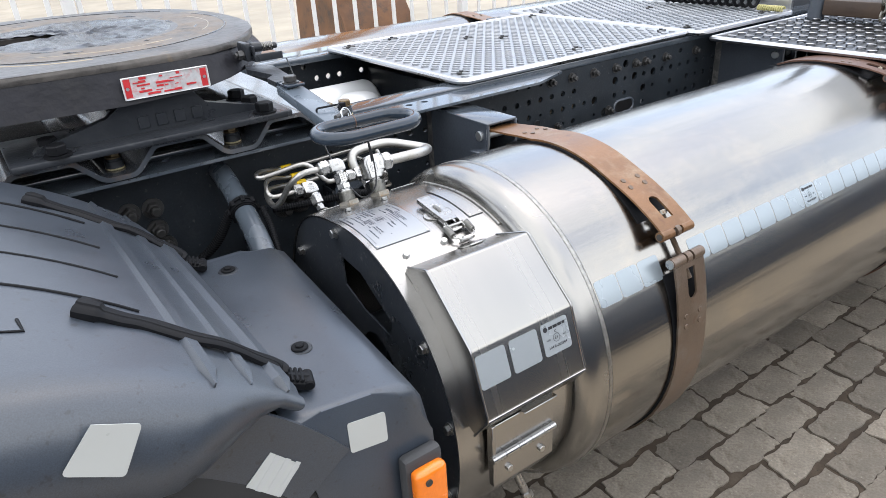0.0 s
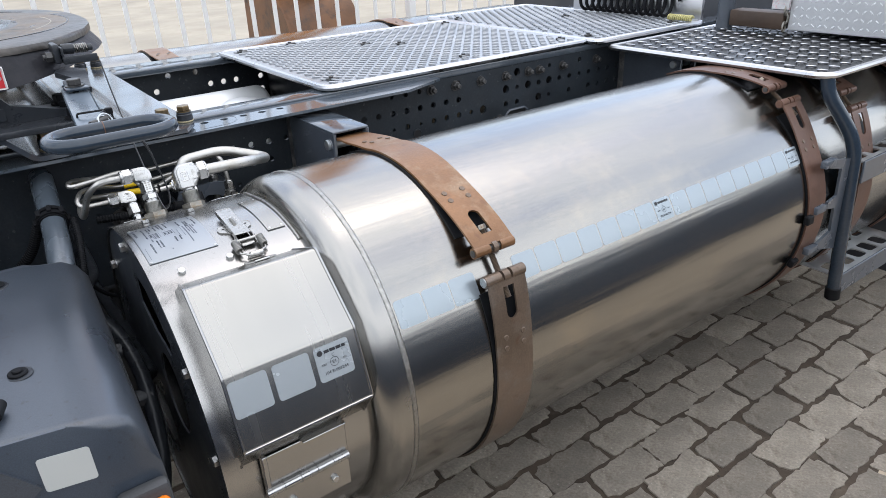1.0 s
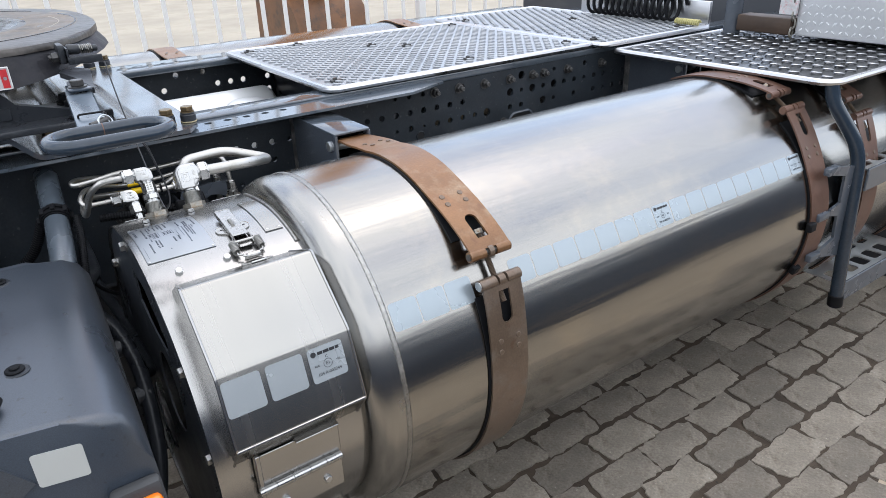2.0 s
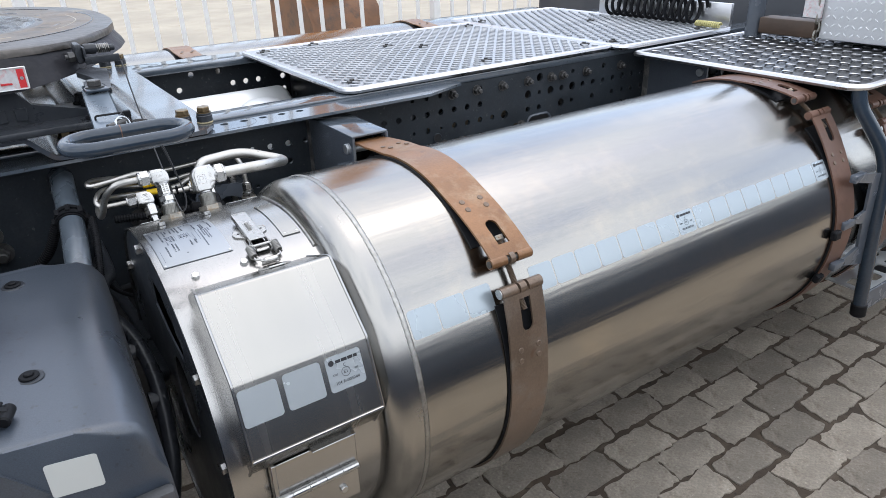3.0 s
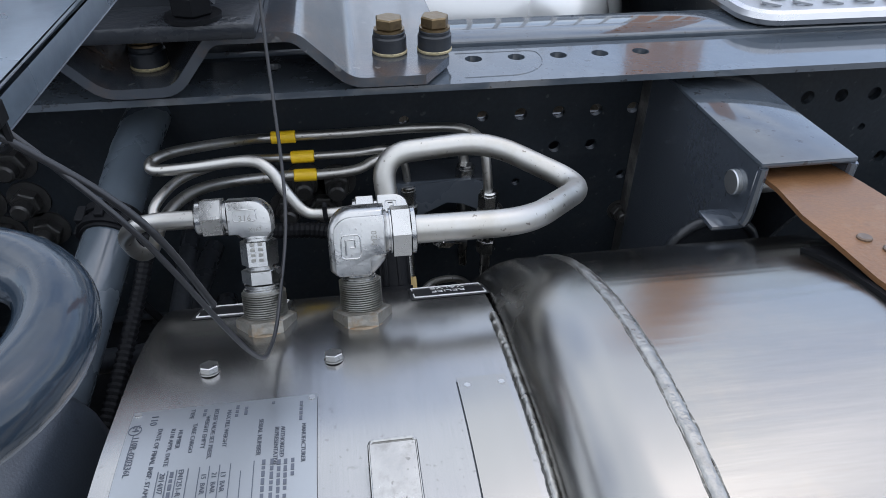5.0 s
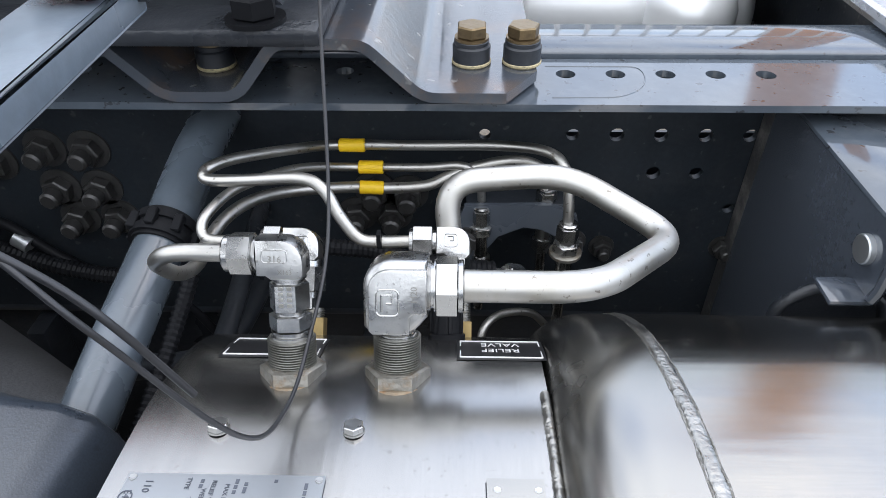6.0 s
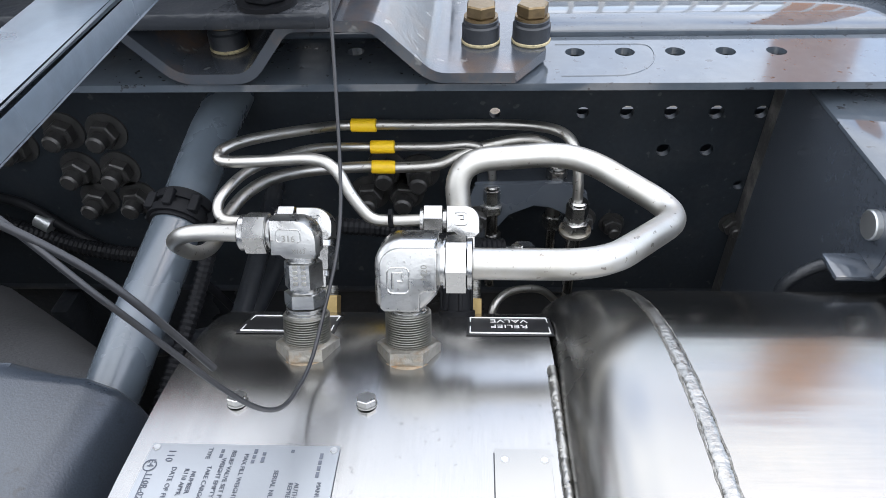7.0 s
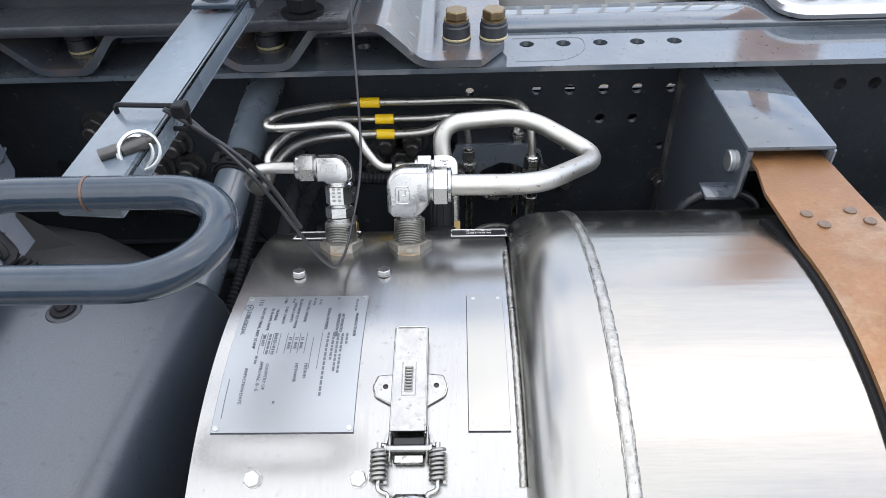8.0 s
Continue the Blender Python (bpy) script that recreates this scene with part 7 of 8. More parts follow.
rod(bm, (-.277, -.036, 1.110), (-.265, -.029, 1.1115), 0.0048, 12)
single("snap_hook", bm, DARKMETAL, "dark snap hook clipped to the ring", "hook", loc=(-.28, -.03, 1.111))
hose("cable", [(-.190, .345, 1.135), (-.189, .293, 1.062), (-.183, .21, .950), (-.187, .134, .918), (-.190, .080, .920), (-.192, .030, .965), (-.216, .003, 1.055), (-.242, .006, 1.092), (-.262, .008, 1.116)], 0.0013, "thin black safety cable looping down from the coupling", 0, 0.006, mat=CABLE, cat="cable")
hose("cable", [(-.262, -.002, 1.117), (-.245, .004, 1.097), (-.226, .008, 1.074), (-.212, .010, 1.05), (-.20, .022, 1.00)], 0.0016, "doubled black cable beside the release bar", 0, 0.006, mat=CABLE, cat="cable")
bm = bmesh.new()
ring = [Vector((-.291 + p[0], .004 - p[0] * .08, 1.1085 + p[1])) for p in rounded_rect(.045, .016, .003)]
tube(bm, [v + Vector((.018, 0, 0)) for v in ring], 0.0016, 6, closed=True)
box(bm, -.258, -.249, -.003, .006, 1.110, 1.119, 0.001, 1)
single("cable_tie", bm, RUBBER, "black cable tie round the release bar", "cable tie", loc=(-.272, .003, 1.1))

# ---- mudguard over the rear wheel ----
WX, WZ, WR = -.916, .500, .560
guard = thing("mudguard", (WX, -.10, .45), "grey moulded plastic mudguard with ribs and rubber straps", "mudguard")
bm = bmesh.new()
cols = [(-.394, -.105), (-.394, -.070), (-.390, -.040), (-.374, -.016), (-.352, -.003), (-.325, 0.0), (-.20, 0.001), (-.05, 0.002), (.10, 0.002), (.185, 0.004), (.200, 0.004), (.206, -.006)]
angs = [44 + 112 * k / 40 for k in range(41)]


def hump(y, dr, a):
    r = WR + dr
    return Vector((WX + r * math.cos(radians(a)), y, WZ + r * math.sin(radians(a))))


def skirt(dr, a):
    """The skirt runs out towards the front."""
    k = min(max((a - 45.0) / 16.0, 0.0), 1.0)
    return dr * (.10 + .90 * k * k * (3 - 2 * k)) if dr < -.01 else dr


def drawn_in(y, a):
    """The bulging near edge is drawn in towards the front panel."""
    k = min(max((58.0 - a) / 12.0, 0.0), 1.0)
    k = k * k * (3 - 2 * k)
    if y > .15:
        # the far edge runs out beside the rail and is cut back towards the front panel
        edge = .155 + .092 * min(max((a - 46.0) / 4.6, 0.0), 1.0) + .063 * min(max((a - 50.6) / 19.0, 0.0), 1.0)
        return y + (edge - .206)
    return y if y > -.30 else -.30 + (y + .30) * (1 - .52 * k)


outer = [[bm.verts.new(hump(drawn_in(y, a), skirt(dr, a), a)) for y, dr in cols] for a in angs]
inner_s = [[bm.verts.new(hump(drawn_in(y, a) * 0.985, skirt(dr, a) - 0.006, a)) for y, dr in cols] for a in angs]
for i in range(len(angs) - 1):
    for j in range(len(cols) - 1):
        bm.faces.new((outer[i][j], outer[i][j + 1], outer[i + 1][j + 1], outer[i + 1][j]))
        bm.faces.new((inner_s[i][j], inner_s[i + 1][j], inner_s[i + 1][j + 1], inner_s[i][j + 1]))
    for j in (0, -1):
        bm.faces.new((outer[i][j], outer[i + 1][j], inner_s[i + 1][j], inner_s[i][j]))
for i in (0, -1):
    for j in range(len(cols) - 1):
        bm.faces.new((outer[i][j], inner_s[i][j], inner_s[i][j + 1], outer[i][j + 1]))
part("hump", bm, PLASTIC, guard, "curved middle panel", angle=50)
bm = bmesh.new()
prism(bm, [(WX + .533 * math.cos(radians(a)), WZ + .533 * math.sin(radians(a))) for a in range(34, 101, 3)] + [(WX + .40 * math.cos(radians(a)), WZ + .40 * math.sin(radians(a))) for a in range(100, 33, -3)], 1, -.3495, -.3435)
part("flank", bm, PLASTIC, guard, "flat flank panel below the hump", angle=30)
# front panel: sloping top, rounded nose and flat flank
front = [(-.545, .876), (-.50, .867), (-.435, .859), (-.392, .848), (-.372, .835), (-.360, .812), (-.352, .76), (-.346, .60), (-.345, .36), (-.40, .36), (-.47, .60), (-.52, .74)]
bm = bmesh.new()
prism(bm, front, 1, -.346, .138)
bmesh.ops.bevel(bm, geom=[e for e in bm.edges if abs(e.verts[0].co.y - e.verts[1].co.y) < 1e-5 and e.verts[0].co.x > -.56 and max(e.verts[0].co.z, e.verts[1].co.z) > .59 and not (e.verts[0].co.x < -.40 and min(e.verts[0].co.z, e.verts[1].co.z) < .8)], offset=0.014, segments=3, profile=0.5, affect="EDGES")
for v in bm.verts:
    k = (v.co.y + .346) / .484 * min(max((v.co.x + .50) / .10, 0.0), 1.0) * min(max((v.co.z - .5) / .3, 0.0), 1.0)
    v.co.x += .030 * k
    v.co.z += .010 * k
part("front_panel", bm, PLASTIC, guard, "box-shaped front panel", angle=45)
# inner flank that falls away towards the rail
bm = bmesh.new()
tops = [(-.66, .136, .900), (-.545, .136, .872), (-.44, .136, .858), (-.352, .136, .838)]
lows = [(-.70, .395, .735), (-.56, .320, .775), (-.455, .250, .785), (-.392, .205, .795)]
rows = [[bm.verts.new(Vector(a).lerp(Vector(b), t) + Vector((0, 0, -dz - .012 * t * t))) for a, b in zip(tops, lows)] for dz in (0.0, 0.005) for t in (0, .33, .67, 1)]
for k in (0, 1, 2, 4, 5, 6):
    for i in range(3):
        bm.faces.new((rows[k][i], rows[k][i + 1], rows[k + 1][i + 1], rows[k + 1][i]))
for i in range(3):
    bm.faces.new((rows[3][i], rows[3][i + 1], rows[7][i + 1], rows[7][i]))
bmesh.ops.recalc_face_normals(bm, faces=bm.faces[:])
part("inner_flank", bm, PLASTIC_IN, guard, "dull inner flank panel", angle=60)
# raised ribs across the front of the hump
for a0, a1, y0, y1, w, h in ((56.8, 56.4, .262, -.355, 1.10, .0075), (51.6, 51.4, .242, -.338, 1.0, .0065), (47.4, 46.4, .150, -.335, 1.35, .0095)):
    bm = bmesh.new()
    rings = []
    for t, k in ((0.0, .2), (.03, 1.0), (.25, 1.0), (.5, 1.0), (.75, 1.0), (.96, 1.0), (1.0, .15)):
        a, y = a0 + (a1 - a0) * t, y0 + (y1 - y0) * t
        drop = -.008 * max((t - .93) / .07, 0.0) ** 2
        rings.append([bm.verts.new(hump(y, e + drop, a + d * k)) for d, e in ((-w, -.006), (-w, .0005), (-w * .55, h), (w * .55, h), (w, .0005), (w, -.006))])
    for p, q in zip(rings, rings[1:]):
        for i in range(6):
            bm.faces.new((p[i], p[(i + 1) % 6], q[(i + 1) % 6], q[i]))
    bm.faces.new(rings[0][::-1])
    bm.faces.new(rings[-1])
    part("rib", bm, PLASTIC, guard, angle=28)
for y in (.128, .019, -.090, -.197):
    bm = bmesh.new()
    tube(bm, [hump(y + .0053 * 2.3 * k, 0.0022 + .012 * max(y, 0.0), 60.2 + 2.3 * k) for k in range(14)], 0.0018, 6)
    part("seam_line", bm, RUBBER, guard)
bm = bmesh.new()
tube(bm, [hump(-.222, .0012, 72.6), hump(-.250, .0010, 72.3), hump(-.246, .0010, 75.5)], 0.0018, 6)
part("seam_line", bm, RUBBER, guard)
# round studs on the front panel
for x, y, z in ((-.459, .076, .8635), (-.463, -.207, .8620)):
    for r, h in ((.0165, .004), (.0115, .007), (.006, .010)):
        bm = bmesh.new()
        rod(bm, (x, y, z - .003), (x, y, z + h), r, 22, chamfer=.0012)
        part("stud", bm, RUBBER if r < .016 else CAST, guard)
# rubber pull straps
for ya, ym, yb in ((.198, .150, .111), (-.216, -.260, -.286)):
    path = smooth_line([hump(ya + .006, .009, 67.0), hump(ya - .004, .009, 65.6), hump(ya - .014, .0055, 62.8), hump((ya + ym) / 2, .0050, 60.2), hump(ym, .0062, 56.0), hump(ym - .008, .0085, 52.5), hump(ym * .5 + yb * .5, .0060, 48.5),
                        hump(yb + .006, .0070, 45.6), Vector((-.519, yb + .003, .8925)), Vector((-.510, yb, .8840)), Vector((-.490, yb - .006, .8765))], 6)
    n = len(path) - 1
    bm = bmesh.new()
    ring_prev = None
    for k, p in enumerate(path):
        t = k / n
        d = (path[min(k + 1, n)] - path[max(k - 1, 0)]).normalized()
        s = Vector((0, 0, 1)).cross(d).normalized()
        up = d.cross(s)
        wd = .0140 if t < .12 or t > .80 else .0118 - .0020 * math.sin(math.pi * (t - .12) / .68)
        th = .0085 if t < .12 else (.0080 if t > .80 else .0048)
        ring = [bm.verts.new(p + s * wd * sx + up * th * sz) for sx, sz in ((-1, -.7), (1, -.7), (1, .3), (.72, .72), (.30, .78), (.22, 1.0), (-.22, 1.0), (-.30, .78), (-.72, .72), (-1, .3))]
        if ring_prev:
            for i in range(10):
                bm.faces.new((ring_prev[i], ring_prev[(i + 1) % 10], ring[(i + 1) % 10], ring[i]))
        else:
            bm.faces.new(ring[::-1])
        ring_prev = ring
    bm.faces.new(ring_prev)
    sob = part("rubber_strap", bm, RUBBER, guard, "black rubber pull strap with ribbed end")
    s = Vector((0, 0, 1)).cross(path[-1] - path[-3]).normalized()
    bm = bmesh.new()
    rod(bm, path[-1] - s * .0145, path[-1] + s * .0145, .0072, 14, chamfer=.002)
    part("rounded_end", bm, RUBBER, sob)
    for k in range(6):
        bm = bmesh.new()
        p = path[-1] + (path[-8] - path[-1]).normalized() * (.007 + k * .0062) + Vector((0, 0, .0062))
        rod(bm, p - s * .0138, p + s * .0138, .0024, 8, chamfer=.0008)
        part("grip_rib", bm, RUBBER, sob)
# reflective stickers on the mudguard
bm = bmesh.new()
prism(bm, [(-.4460 + p[0], .8070 + p[1] - p[0] * .16) for p in rounded_rect(.052, .046, .004)], 1, -.3472, -.3463)
part("sticker", bm, REFLECTOR_WARM, guard, "pale square reflective sticker")


for pts, yy, lab in (([(-.754, .966), (-.725, 1.006), (-.683, .985), (-.709, .938)], -.3962, "pale reflective sticker on the rounded flank"), ([(-.606, .815), (-.571, .853), (-.537, .813), (-.577, .776)], -.3500, "pale reflective sticker with faint stripes")):
    bm = bmesh.new()
    prism(bm, [(p.x, p.z) for p in rounded([(x, 0, z) for x, z in pts + pts[:2]], .005, 3)[4:-1]], 1, yy - .0008, yy)
    part("sticker", bm, REFLECTOR_WARM, guard, lab)
# faint stripes on the second sticker
for k in range(3):
    bm = bmesh.new()
    p, u, w = Vector((-.5965, 0, .8125)), Vector((.0310, 0, .0335)), Vector((.0345, 0, -.0355))
    q0, q1 = p + w * (.10 + k * .30), p + w * (.24 + k * .30)
    prism(bm, [(v.x, v.z) for v in (q0, q0 + u, q1 + u, q1)], 1, -.3514, -.3507)
    part("sticker_stripe", bm, FILM_STRIPE, guard, "slightly darker stripe of the sticker")
# side marker lamp
lamp = thing("marker_lamp", (-.375, -.36, .60), "orange side marker lamp in a dark holder", "marker lamp")
bm = bmesh.new()
box(bm, -.412, -.352, -.368, -.3463, .598, .748, .008)
part("holder", bm, PLASTIC_IN, lamp)
bm = bmesh.new()
box(bm, -.407, -.357, -.386, -.366, .604, .735, .008, 3)
part("lens", bm, ORANGE, lamp, "orange ribbed lens")
for x, z in ((-.389, .718), (-.375, .622)):
    bm = bmesh.new()
    rod(bm, (x, -.3880, z), (x, -.384, z), .0052, 14)
    part("screw", bm, DARKMETAL, lamp)

# ---- rear wheels and axle ----
def wheel(y0, y1, label):
    ob = thing("wheel", (WX, (y0 + y1) / 2, 0.0), label, "wheel", group="rear wheels")
    bm = bmesh.new()
    n = 56
    prof_t = [(y0 + .02, .30), (y0, .36), (y0 + .005, .44), (y0 + .03, .487), (y0 + .07, .498), ((y0 + y1) / 2, .50), (y1 - .07, .498), (y1 - .03, .487), (y1 - .005, .44), (y1, .36), (y1 - .02, .30)]
    rings = [[bm.verts.new((WX + r * math.cos(2 * math.pi * i / n), y, .50 + r * math.sin(2 * math.pi * i / n))) for i in range(n)] for y, r in prof_t]
    for a, b in zip(rings, rings[1:] + rings[:1]):
        for i in range(n):
            bm.faces.new((a[i], a[(i + 1) % n], b[(i + 1) % n], b[i]))
    part("tyre", bm, TYRE, ob)
    bm = bmesh.new()
    rod(bm, (WX, y0 + .06, .50), (WX, y1 - .06, .50), .302, 40)
    part("rim", bm, GALV, ob)
    return ob


wheel(-.36, -.06, "dark rubber rear tyre under the mudguard")
wheel(-.03, .27, "dark rubber inner rear tyre")
wheel(2 * MID - .27, 2 * MID + .03, "dark rubber rear tyre on the far side")
wheel(2 * MID + .06, 2 * MID + .36, "dark rubber outer rear tyre on the far side")
bm = bmesh.new()
rod(bm, (WX, -.1, .50), (WX, 2 * MID + .1, .50), .075, 24)
axle = single("axle", bm, CHASSIS_DARK, "dark cast rear axle between the wheels", "axle", loc=(WX, MID, .5))
for y in (WEB + .04, 2 * MID - WEB - .04):
    bm = bmesh.new()
    box(bm, WX - .09, WX + .09, y - .05, y + .05, .52, .64, .01)
    part("spring_seat", bm, CHASSIS_DARK, axle)
for y in (WEB + .04, 2 * MID - WEB - .04):
    bm = bmesh.new()
    box(bm, 1.9, 2.1, y - .04, y + .04, 0.0, .640, .01)
    single("support_leg", bm, CHASSIS_DARK, "dark support below the rail near the cab", "support", loc=(2.0, y, 0))

# ---- air tanks between the rails ----
def capsule(x0, x1, y, z, r, label):
    bm = bmesh.new()
    pr = [(x0, 0.0)] + [(x0 + r * .45 * (1 - math.cos(radians(a))), r * math.sin(radians(a))) for a in (20, 40, 60, 75, 90)] + [(x1 - r * .45 * (1 - math.cos(radians(a))), r * math.sin(radians(a))) for a in (90, 75, 60, 40, 20)] + [(x1, 0.0)]
    lathe(bm, pr, y, z, 40)
    return single("air_tank", bm, WHITE_TANK, label, "air tank", loc=((x0 + x1) / 2, y, z - r))


capsule(-.02, .420, 1.085, .800, .088, "pale grey air tank lying between the rails")
bm = bmesh.new()
turned(bm, "z", (.268, .930, 0), [(.722, .066), (.726, .070), (.855, .070), (.872, .064), (.882, .050), (.887, .030), (.888, .008)], 36)
bmesh.ops.recalc_face_normals(bm, faces=bm.faces[:])
single("canister", bm, WHITE_TANK, "pale upright canister with a domed top between the rails", "canister", loc=(.268, .930, .722))
for x in (.06, .34):
    bm = bmesh.new()
    box(bm, x - .015, x + .015, .84, 2 * MID - WEB - .009, .690, .722, .003)
    single("tank_cradle", bm, CHASSIS_DARK, "dark cradle arm under the air tanks", "cradle", loc=(x, 1.0, .69))

# ---- step tube and steps by the platform ----
step = thing("access_step", (1.42, -.33, .33), "blue-grey tube frame with two perforated steps", "step")
bm = bmesh.new()
tube(bm, rounded([(1.328, -.262, .958), (1.332, -.272, .915), (1.390, -.338, .790), (1.400, -.346, .60), (1.416, -.355, .34)], .06, 8), .0175, 20)
part("tube_post", bm, HANDLE, step, angle=60)
bm = bmesh.new()
rod(bm, (1.414, -.354, .372), (1.4165, -.3552, .334), .0200, 20, chamfer=.003)
part("foot_cap", bm, RUBBER, step)
bm = bmesh.new()
prism(bm, [(1.268, .772), (1.385, .752), (1.398, .60), (1.410, .490), (1.290, .520), (1.286, .538), (1.350, .556), (1.342, .625), (1.300, .634), (1.300, .652), (1.342, .660), (1.336, .735), (1.266, .752)], 1, -.340, -.333)
part("stay_plate", bm, CHASSIS, step)
for z, x0 in ((.738, 1.412), (.400, 1.425)):
    bm = bmesh.new()
    holes = [[(x0 + .045 + k * .070 + p[0], -.315 + r * .075 + p[1]) for p in rounded_rect(.050, .048, .012)] for k in range(5) for r in range(2)]
    plate_with_holes(bm, corner_round(x0, x0 + .40, -.355, -.195, .015), holes, 2, z - .004, z)
    tread = part("tread", bm, GALV, step, "perforated grey step tread")
    bm = bmesh.new()
    box(bm, x0, x0 + .40, -.362, -.355, z - .058, z + .004, .002, 1)
    part("tread_edge", bm, CHASSIS, tread)
for z in (.765, .643, .529):
    bm = bmesh.new()
    box(bm, 1.240, 1.290, -.345, -.328, z - .010, z + .010, .003)
    part("lug", bm, CHASSIS, step)
for a, x in ((2, 1.214), (-20, 1.218)):
    y, z, ny, nz = on_tank(a, R + .008)
    bm = bmesh.new()
    box(bm, -.013, .013, -.012, .012, -.006, .010, .003, 1, axes((x, y, z), (1, 0, 0), (0, ny, nz)))
    single("strap_clip", bm, RUBBER, "black clip on the tank strap's edge", "clip", group="strap clips", loc=(x, y, z))
for x in (1.36, 1.66):
    bm = bmesh.new()
    box(bm, x, x + .03, .10, WEB, .9475, .9553, .002)
    single("platform_arm", bm, CHASSIS, "dark arm carrying the tread platform from the rail", "bracket", group="platform arms", loc=(x, WEB, .95))

# ---- hoses, box and cab back beyond the decks ----
bm = bmesh.new()
box(bm, 1.80, 1.815, .43, 1.05, .986, 1.065, .003)
single("back_panel", bm, ALU_RIM, "pale upright aluminium panel behind the walkway", "panel", loc=(1.807, .74, .986))


def coil(y0, y1, x, z, r, turns, rad, mat, label):
    bm = bmesh.new()
    n = turns * 18
    pts = [(x + r * math.cos(2 * math.pi * turns * k / n), y0 + (y1 - y0) * k / n, z + r * math.sin(2 * math.pi * turns * k / n)) for k in range(n + 1)]
    tube(bm, pts, rad, 8)
    return single("spiral_hose", bm, mat, label, "hose", loc=(x, y0, z - r))


coil(.52, .93, 1.745, 1.048, .048, 13, .0065, RUBBER, "black spiral air hose lying on the walkway")
YEL = material("pale_yellow_hose", (0.50, 0.46, 0.20), 0.4, 0.0, 0.1, 30.0)
coil(.42, .52, 1.735, 1.001, .008, 12, .003, YEL, "pale yellow spiral hose end on the walkway")
bm = bmesh.new()
rod(bm, (1.80, .335, .70), (1.80, .335, 1.30), .028, 20)
single("upright_post", bm, CHASSIS, "dark upright post beside the walkway", "post", loc=(1.80, .335, .7))
bm = bmesh.new()
box(bm, 1.775, 1.845, .115, .305, .983, 1.035, .006)
single("timber_block", bm, BEAM, "dark brown timber block on the tread platform", "block", loc=(1.81, .2, .983))
bm = bmesh.new()
box(bm, 1.785, 2.25, -.36, .105, .9825, 1.35, .008)
chest = single("storage_box", bm, CHEQUER, "pale chequer plate box on the tread platform", "box", loc=(2.0, -.1, .9825))
bm = bmesh.new()
for i in range(22):
    for j in range(14):
        y, z = -.345 + i * .0205, 1.002 + j * .0245
        m = axes((1.7846, y, z), (0, 1, 0), (-1, 0, 0)) @ Matrix.Rotation(radians(45 if (i + j) % 2 else -45), 4, "Z")
        vs = bmesh.ops.create_icosphere(bm, subdivisions=1, radius=1.0, matrix=m @ Matrix.Diagonal((.0085, .0026, .0012, 1)))
tagged(part("chequer_studs", bm, CHEQUER, chest), kind="stuff")
bm = bmesh.new()
for k in range(9):
    c = Vector((1.782, .113, 1.20 - k * .026))
    u, w = (Vector((0, 1, 0)), Vector((0, 0, 1))) if k % 2 else (Vector((1, 0, 0)), Vector((0, 0, 1)))
    tube(bm, [c + u * .009 * math.cos(2 * math.pi * i / 14) + w * .016 * math.sin(2 * math.pi * i / 14) for i in range(14)], .0032, 6, closed=True)
single("chain", bm, BRASSY, "rusty chain hanging on the box", "chain", loc=(1.78, .113, 1.0))
bm = bmesh.new()
box(bm, 1.774, 1.781, .10, .16, 1.045, 1.14, .002, 1)
single("tag_plate", bm, LABEL, "scuffed pale tag beside the chain", "tag", loc=(1.777, .13, 1.045))
bm = bmesh.new()
box(bm, 2.402, 2.60, -.40, 2 * MID + .40, -.013, 1.12, .02)
single("cab_rear", bm, CABPAINT, "dark lower rear panel of the truck cab", "truck cab", loc=(2.5, MID, -.013))

# ---- fence and bucket behind the truck ----
fence = thing("fence", (1.3, 3.2, 0.0), "white painted steel bar fence", "fence")
bar_mesh = bmesh.new()
box(bar_mesh, -.013, .013, -.008, .008, .05, 2.0, .003, 1)
bar_me = finish(bar_mesh, "fence_bar", FENCE)
for k in range(-44, 40):
    place("bar", bar_me, fence, Matrix.Translation((1.373 + .147 * k, 3.2, 0)))
for z in (.12, 1.93):
    bm = bmesh.new()
    box(bm, -5.3, 7.3, 3.185, 3.215, z - .02, z + .02, .004, 1)
    part("rail", bm, FENCE, fence)
for x in (-5.2, -2.7, -.15, 2.4, 4.9, 7.2):
    bm = bmesh.new()
    box(bm, x - .03, x + .03, 3.17, 3.23, -.013, 2.05, .006, 1)
    part("post", bm, FENCE, fence)
bucket = thing("digger", (1.75, 3.75, 0.0), "orange digger with its worn brown bucket on the ground", "digger")
bm = bmesh.new()
arc_o = [(3.95 - .50 * math.cos(radians(a)), .50 + .50 * math.sin(radians(a))) for a in range(-80, 121, 12)]
arc_i = [(3.95 - .47 * math.cos(radians(a)), .50 + .47 * math.sin(radians(a))) for a in range(120, -81, -12)]
prism(bm, arc_o + arc_i, 0, 1.60, 2.12)
part("shell", bm, BUCKET, bucket, angle=30)
for x in (1.58, 2.12):
    bm = bmesh.new()
    prism(bm, arc_o + [(4.25, .90), (4.3, .05)], 0, x, x + .025)
    part("side_wall", bm, BUCKET, bucket, angle=30)
bm = bmesh.new()
box(bm, 1.72, 1.98, 3.62, 3.95, .93, 1.10, .03)
part("hinge_block", bm, GREASE, bucket)
arm_dir = Vector((.14, .08, 1.45))
for name, p0, L, w in (("dipper_arm", Vector((1.86, 3.82, 1.02)), 2.0, .27),):
    bm = bmesh.new()
    p1 = p0 + arm_dir * L
    rod(bm, p0, p1, w, 4)
    part(name, bm, DIGGER, bucket, "orange painted dipper arm")
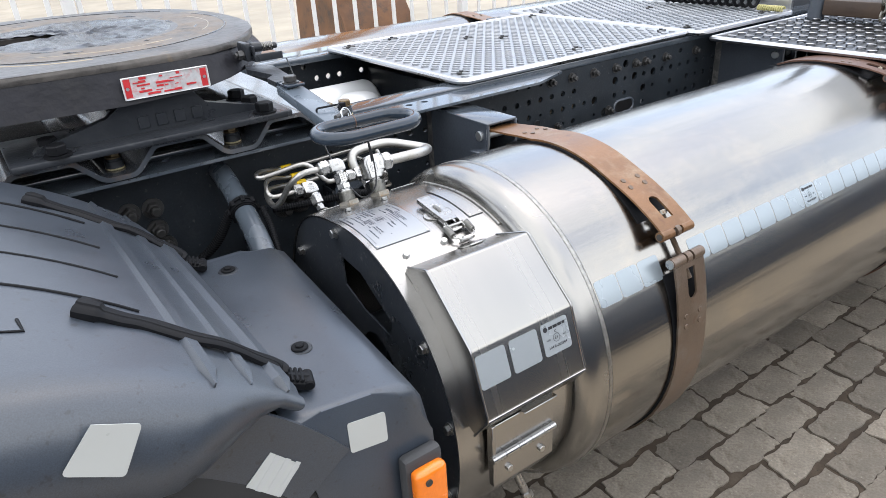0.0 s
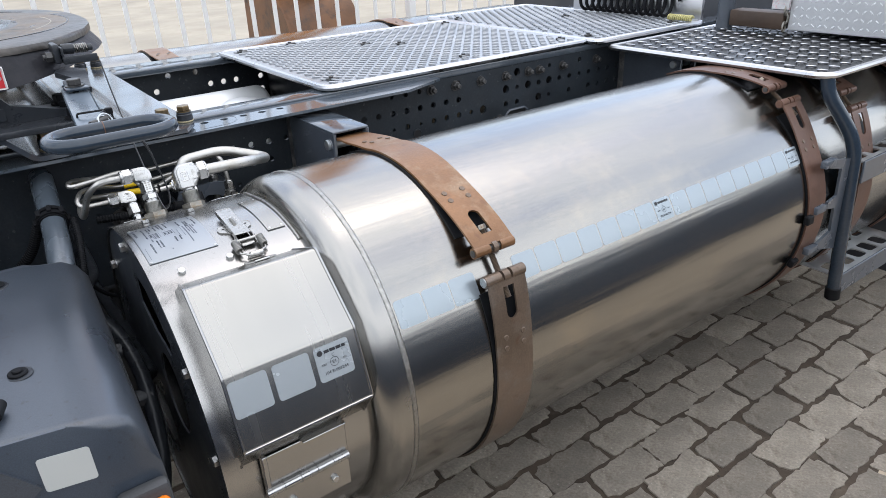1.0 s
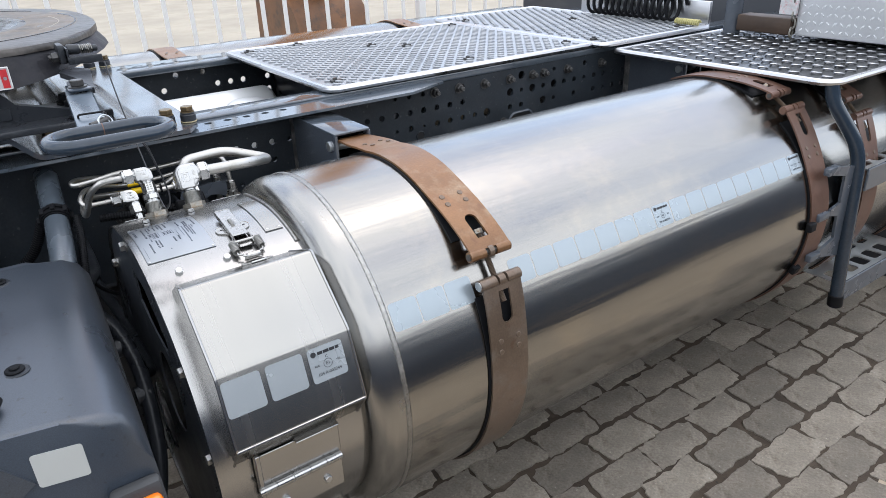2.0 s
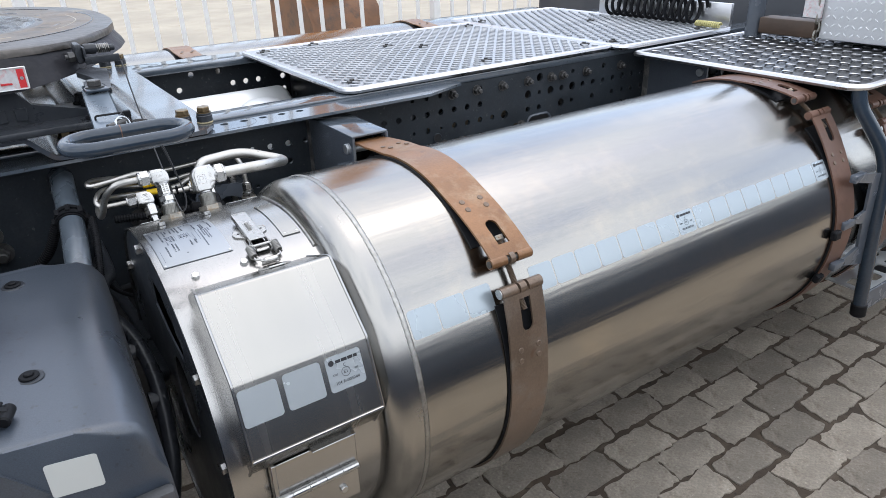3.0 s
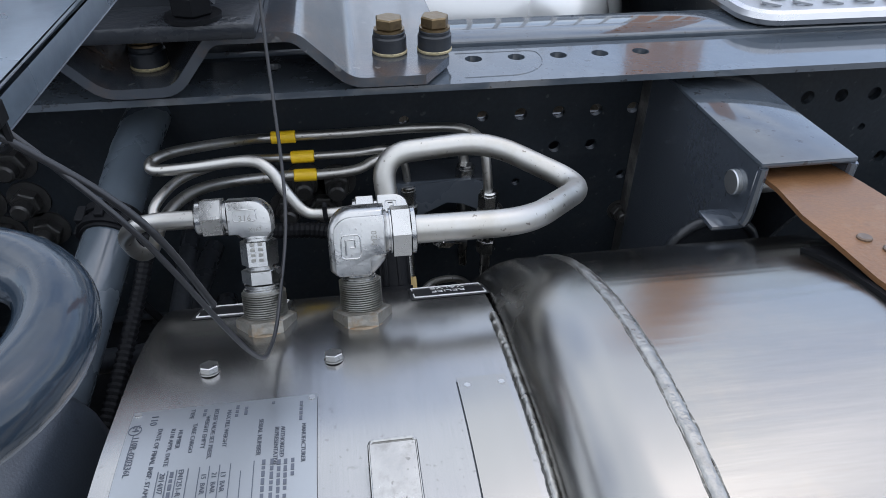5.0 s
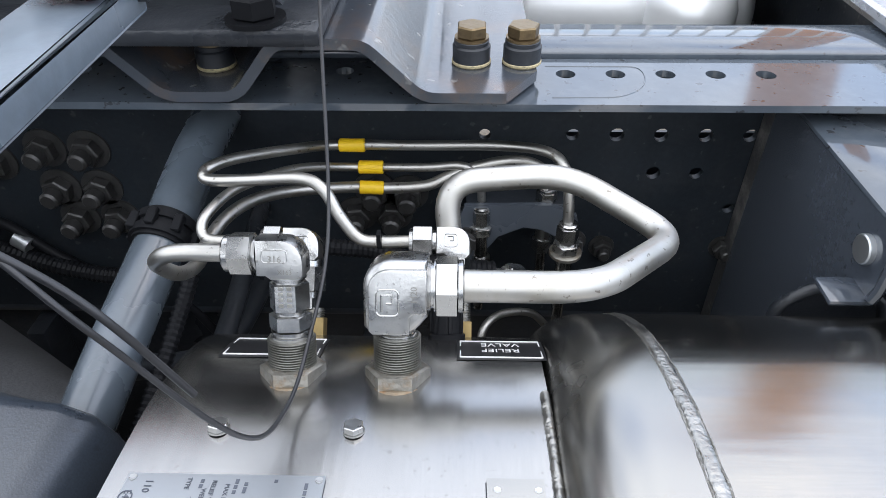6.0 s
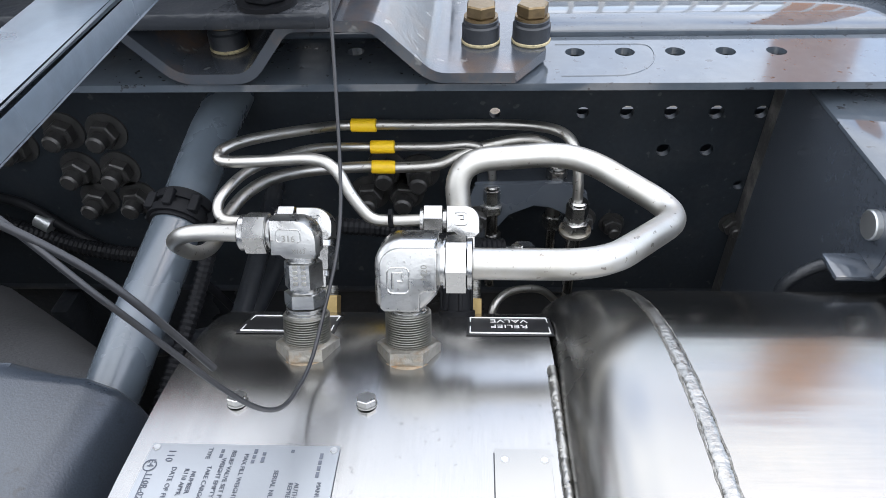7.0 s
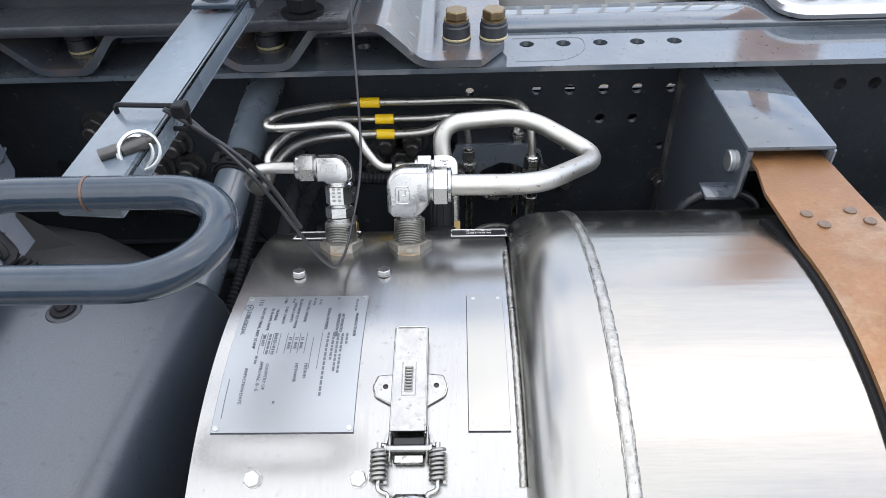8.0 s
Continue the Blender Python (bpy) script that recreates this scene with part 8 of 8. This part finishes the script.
for k in range(3):
    bm = bmesh.new()
    box(bm, 1.62 + k * .195, 1.70 + k * .195, 4.02, 4.30, .0, .05, .012)
    part("tooth", bm, BARE, bucket)

# ---- paving stones, nearest ones as pieces of their own ----
def paver_mesh(seed):
    """A worn stone sett with a ragged, chipped outline and an uneven flat top."""
    r = random.Random(seed)
    lx, ly = r.uniform(.196, .213), r.uniform(.099, .111)
    skew = r.uniform(-.008, .008)
    pts = []
    corners = [(-1, -1), (1, -1), (1, 1), (-1, 1)]
    bite = r.randrange(4)
    for k, (cx, cy) in enumerate(corners):
        nx, ny = corners[(k + 1) % 4]
        m = 12 if cy == ny else 7
        drift = 0.0
        for i in range(m):
            t = (i + r.uniform(-.35, .35) * (i > 0)) / m
            x, y = (cx + (nx - cx) * t) * lx / 2, (cy + (ny - cy) * t) * ly / 2
            near = min(t, 1 - t) * (lx if m == 12 else ly)
            cut = (.010 if k == bite and t < .5 else .0025) * max(1 - near / .018, 0.0)
            drift = drift * .5 + r.uniform(-.0062, .0044)
            rag = drift - cut - .0012
            pts.append((x * (1 + rag / (lx / 2)) + skew * y / ly * 2, y * (1 + rag / (ly / 2))))
    n = len(pts)
    bm = bmesh.new()
    lo = [bm.verts.new((x * 1.008, y * 1.015, -.012)) for x, y in pts]
    top = [bm.verts.new((x, y, r.uniform(-.0022, -.0006))) for x, y in pts]
    mid = [bm.verts.new((x * r.uniform(.86, .94), y * r.uniform(.76, .88), r.uniform(-.0008, .0010))) for x, y in pts[::2]]
    for i in range(n):
        j = (i + 1) % n
        bm.faces.new((lo[i], lo[j], top[j], top[i]))
    h = len(mid)
    for i in range(h):
        j = (i + 1) % h
        bm.faces.new((top[2 * i], top[2 * i + 1], top[(2 * i + 2) % n], mid[j], mid[i]))
    bm.faces.new(mid)
    return finish(bm, "paving_stone", PAVER, 24)


stones = [paver_mesh(100 + k) for k in range(24)]
pr = random.Random(9)
rest = bmesh.new()
near_count = 0
for row in range(-62, 26):
    y = -.110 + row * .1095
    shift = (row % 2) * .105 + pr.uniform(-.022, .022)
    for colm in range(-24, 38):
        x = colm * .2105 + shift
        me = pr.choice(stones)
        m = Matrix.Translation((x + pr.uniform(-.007, .007), y + pr.uniform(-.005, .005), pr.uniform(-.0035, .0012))) @ Matrix.Rotation(radians(pr.choice((0, 180)) + pr.uniform(-1.8, 1.8)), 4, "Z") @ Matrix.Rotation(radians(pr.uniform(-.6, .6)), 4, "X")
        if -.55 < x < 3.05 and -1.05 < y < .62 and near_count < 300:
            ob = new("paving_stone", me)
            ob.parent = pavement
            ob.matrix_local = m
            near_count += 1
        elif -.55 < y + 7 and y < 2.7 and -4.9 < x < 7.8 and (y > -4.5):
            k = len(rest.verts)
            rest.from_mesh(me)
            rest.verts.ensure_lookup_table()
            for v in rest.verts[k:]:
                v.co = m @ v.co
me = bpy.data.meshes.new("paving_rest")
rest.to_mesh(me)
rest.free()
me.materials.append(PAVER)
ro = new("paving_rest", me)
ro.parent = pavement
tagged(ro, kind="stuff")

# sandy dirt spread over the stones in front
bm = bmesh.new()
sr = random.Random(31)
edge = []
for k in range(121):
    x = -5 + 13 * k / 120
    base = -.80 + .12 * math.sin(x * 1.9 + .8) + .06 * math.sin(x * 5.3) + .14 * min(max((x - .75) / .4, 0), 1) * min(max((2.6 - x) / .5, 0), 1)
    edge.append((x, base + sr.uniform(-.05, .05)))
rows = []
for t in (0.0, .05, .2, .5, 1.0):
    rows.append([bm.verts.new((x, y * (1 - t) + -6.9 * t, (-.004 if t == 0 else .0022) + noise.noise((x * 4, y * 4 + t * 9, 2)) * .0016)) for x, y in edge])
for a, b in zip(rows, rows[1:]):
    for i in range(len(a) - 1):
        bm.faces.new((a[i], a[i + 1], b[i + 1], b[i]))
single("sand", bm, SAND, "pale sandy dirt spread over the paving", "sand", kind="structure")
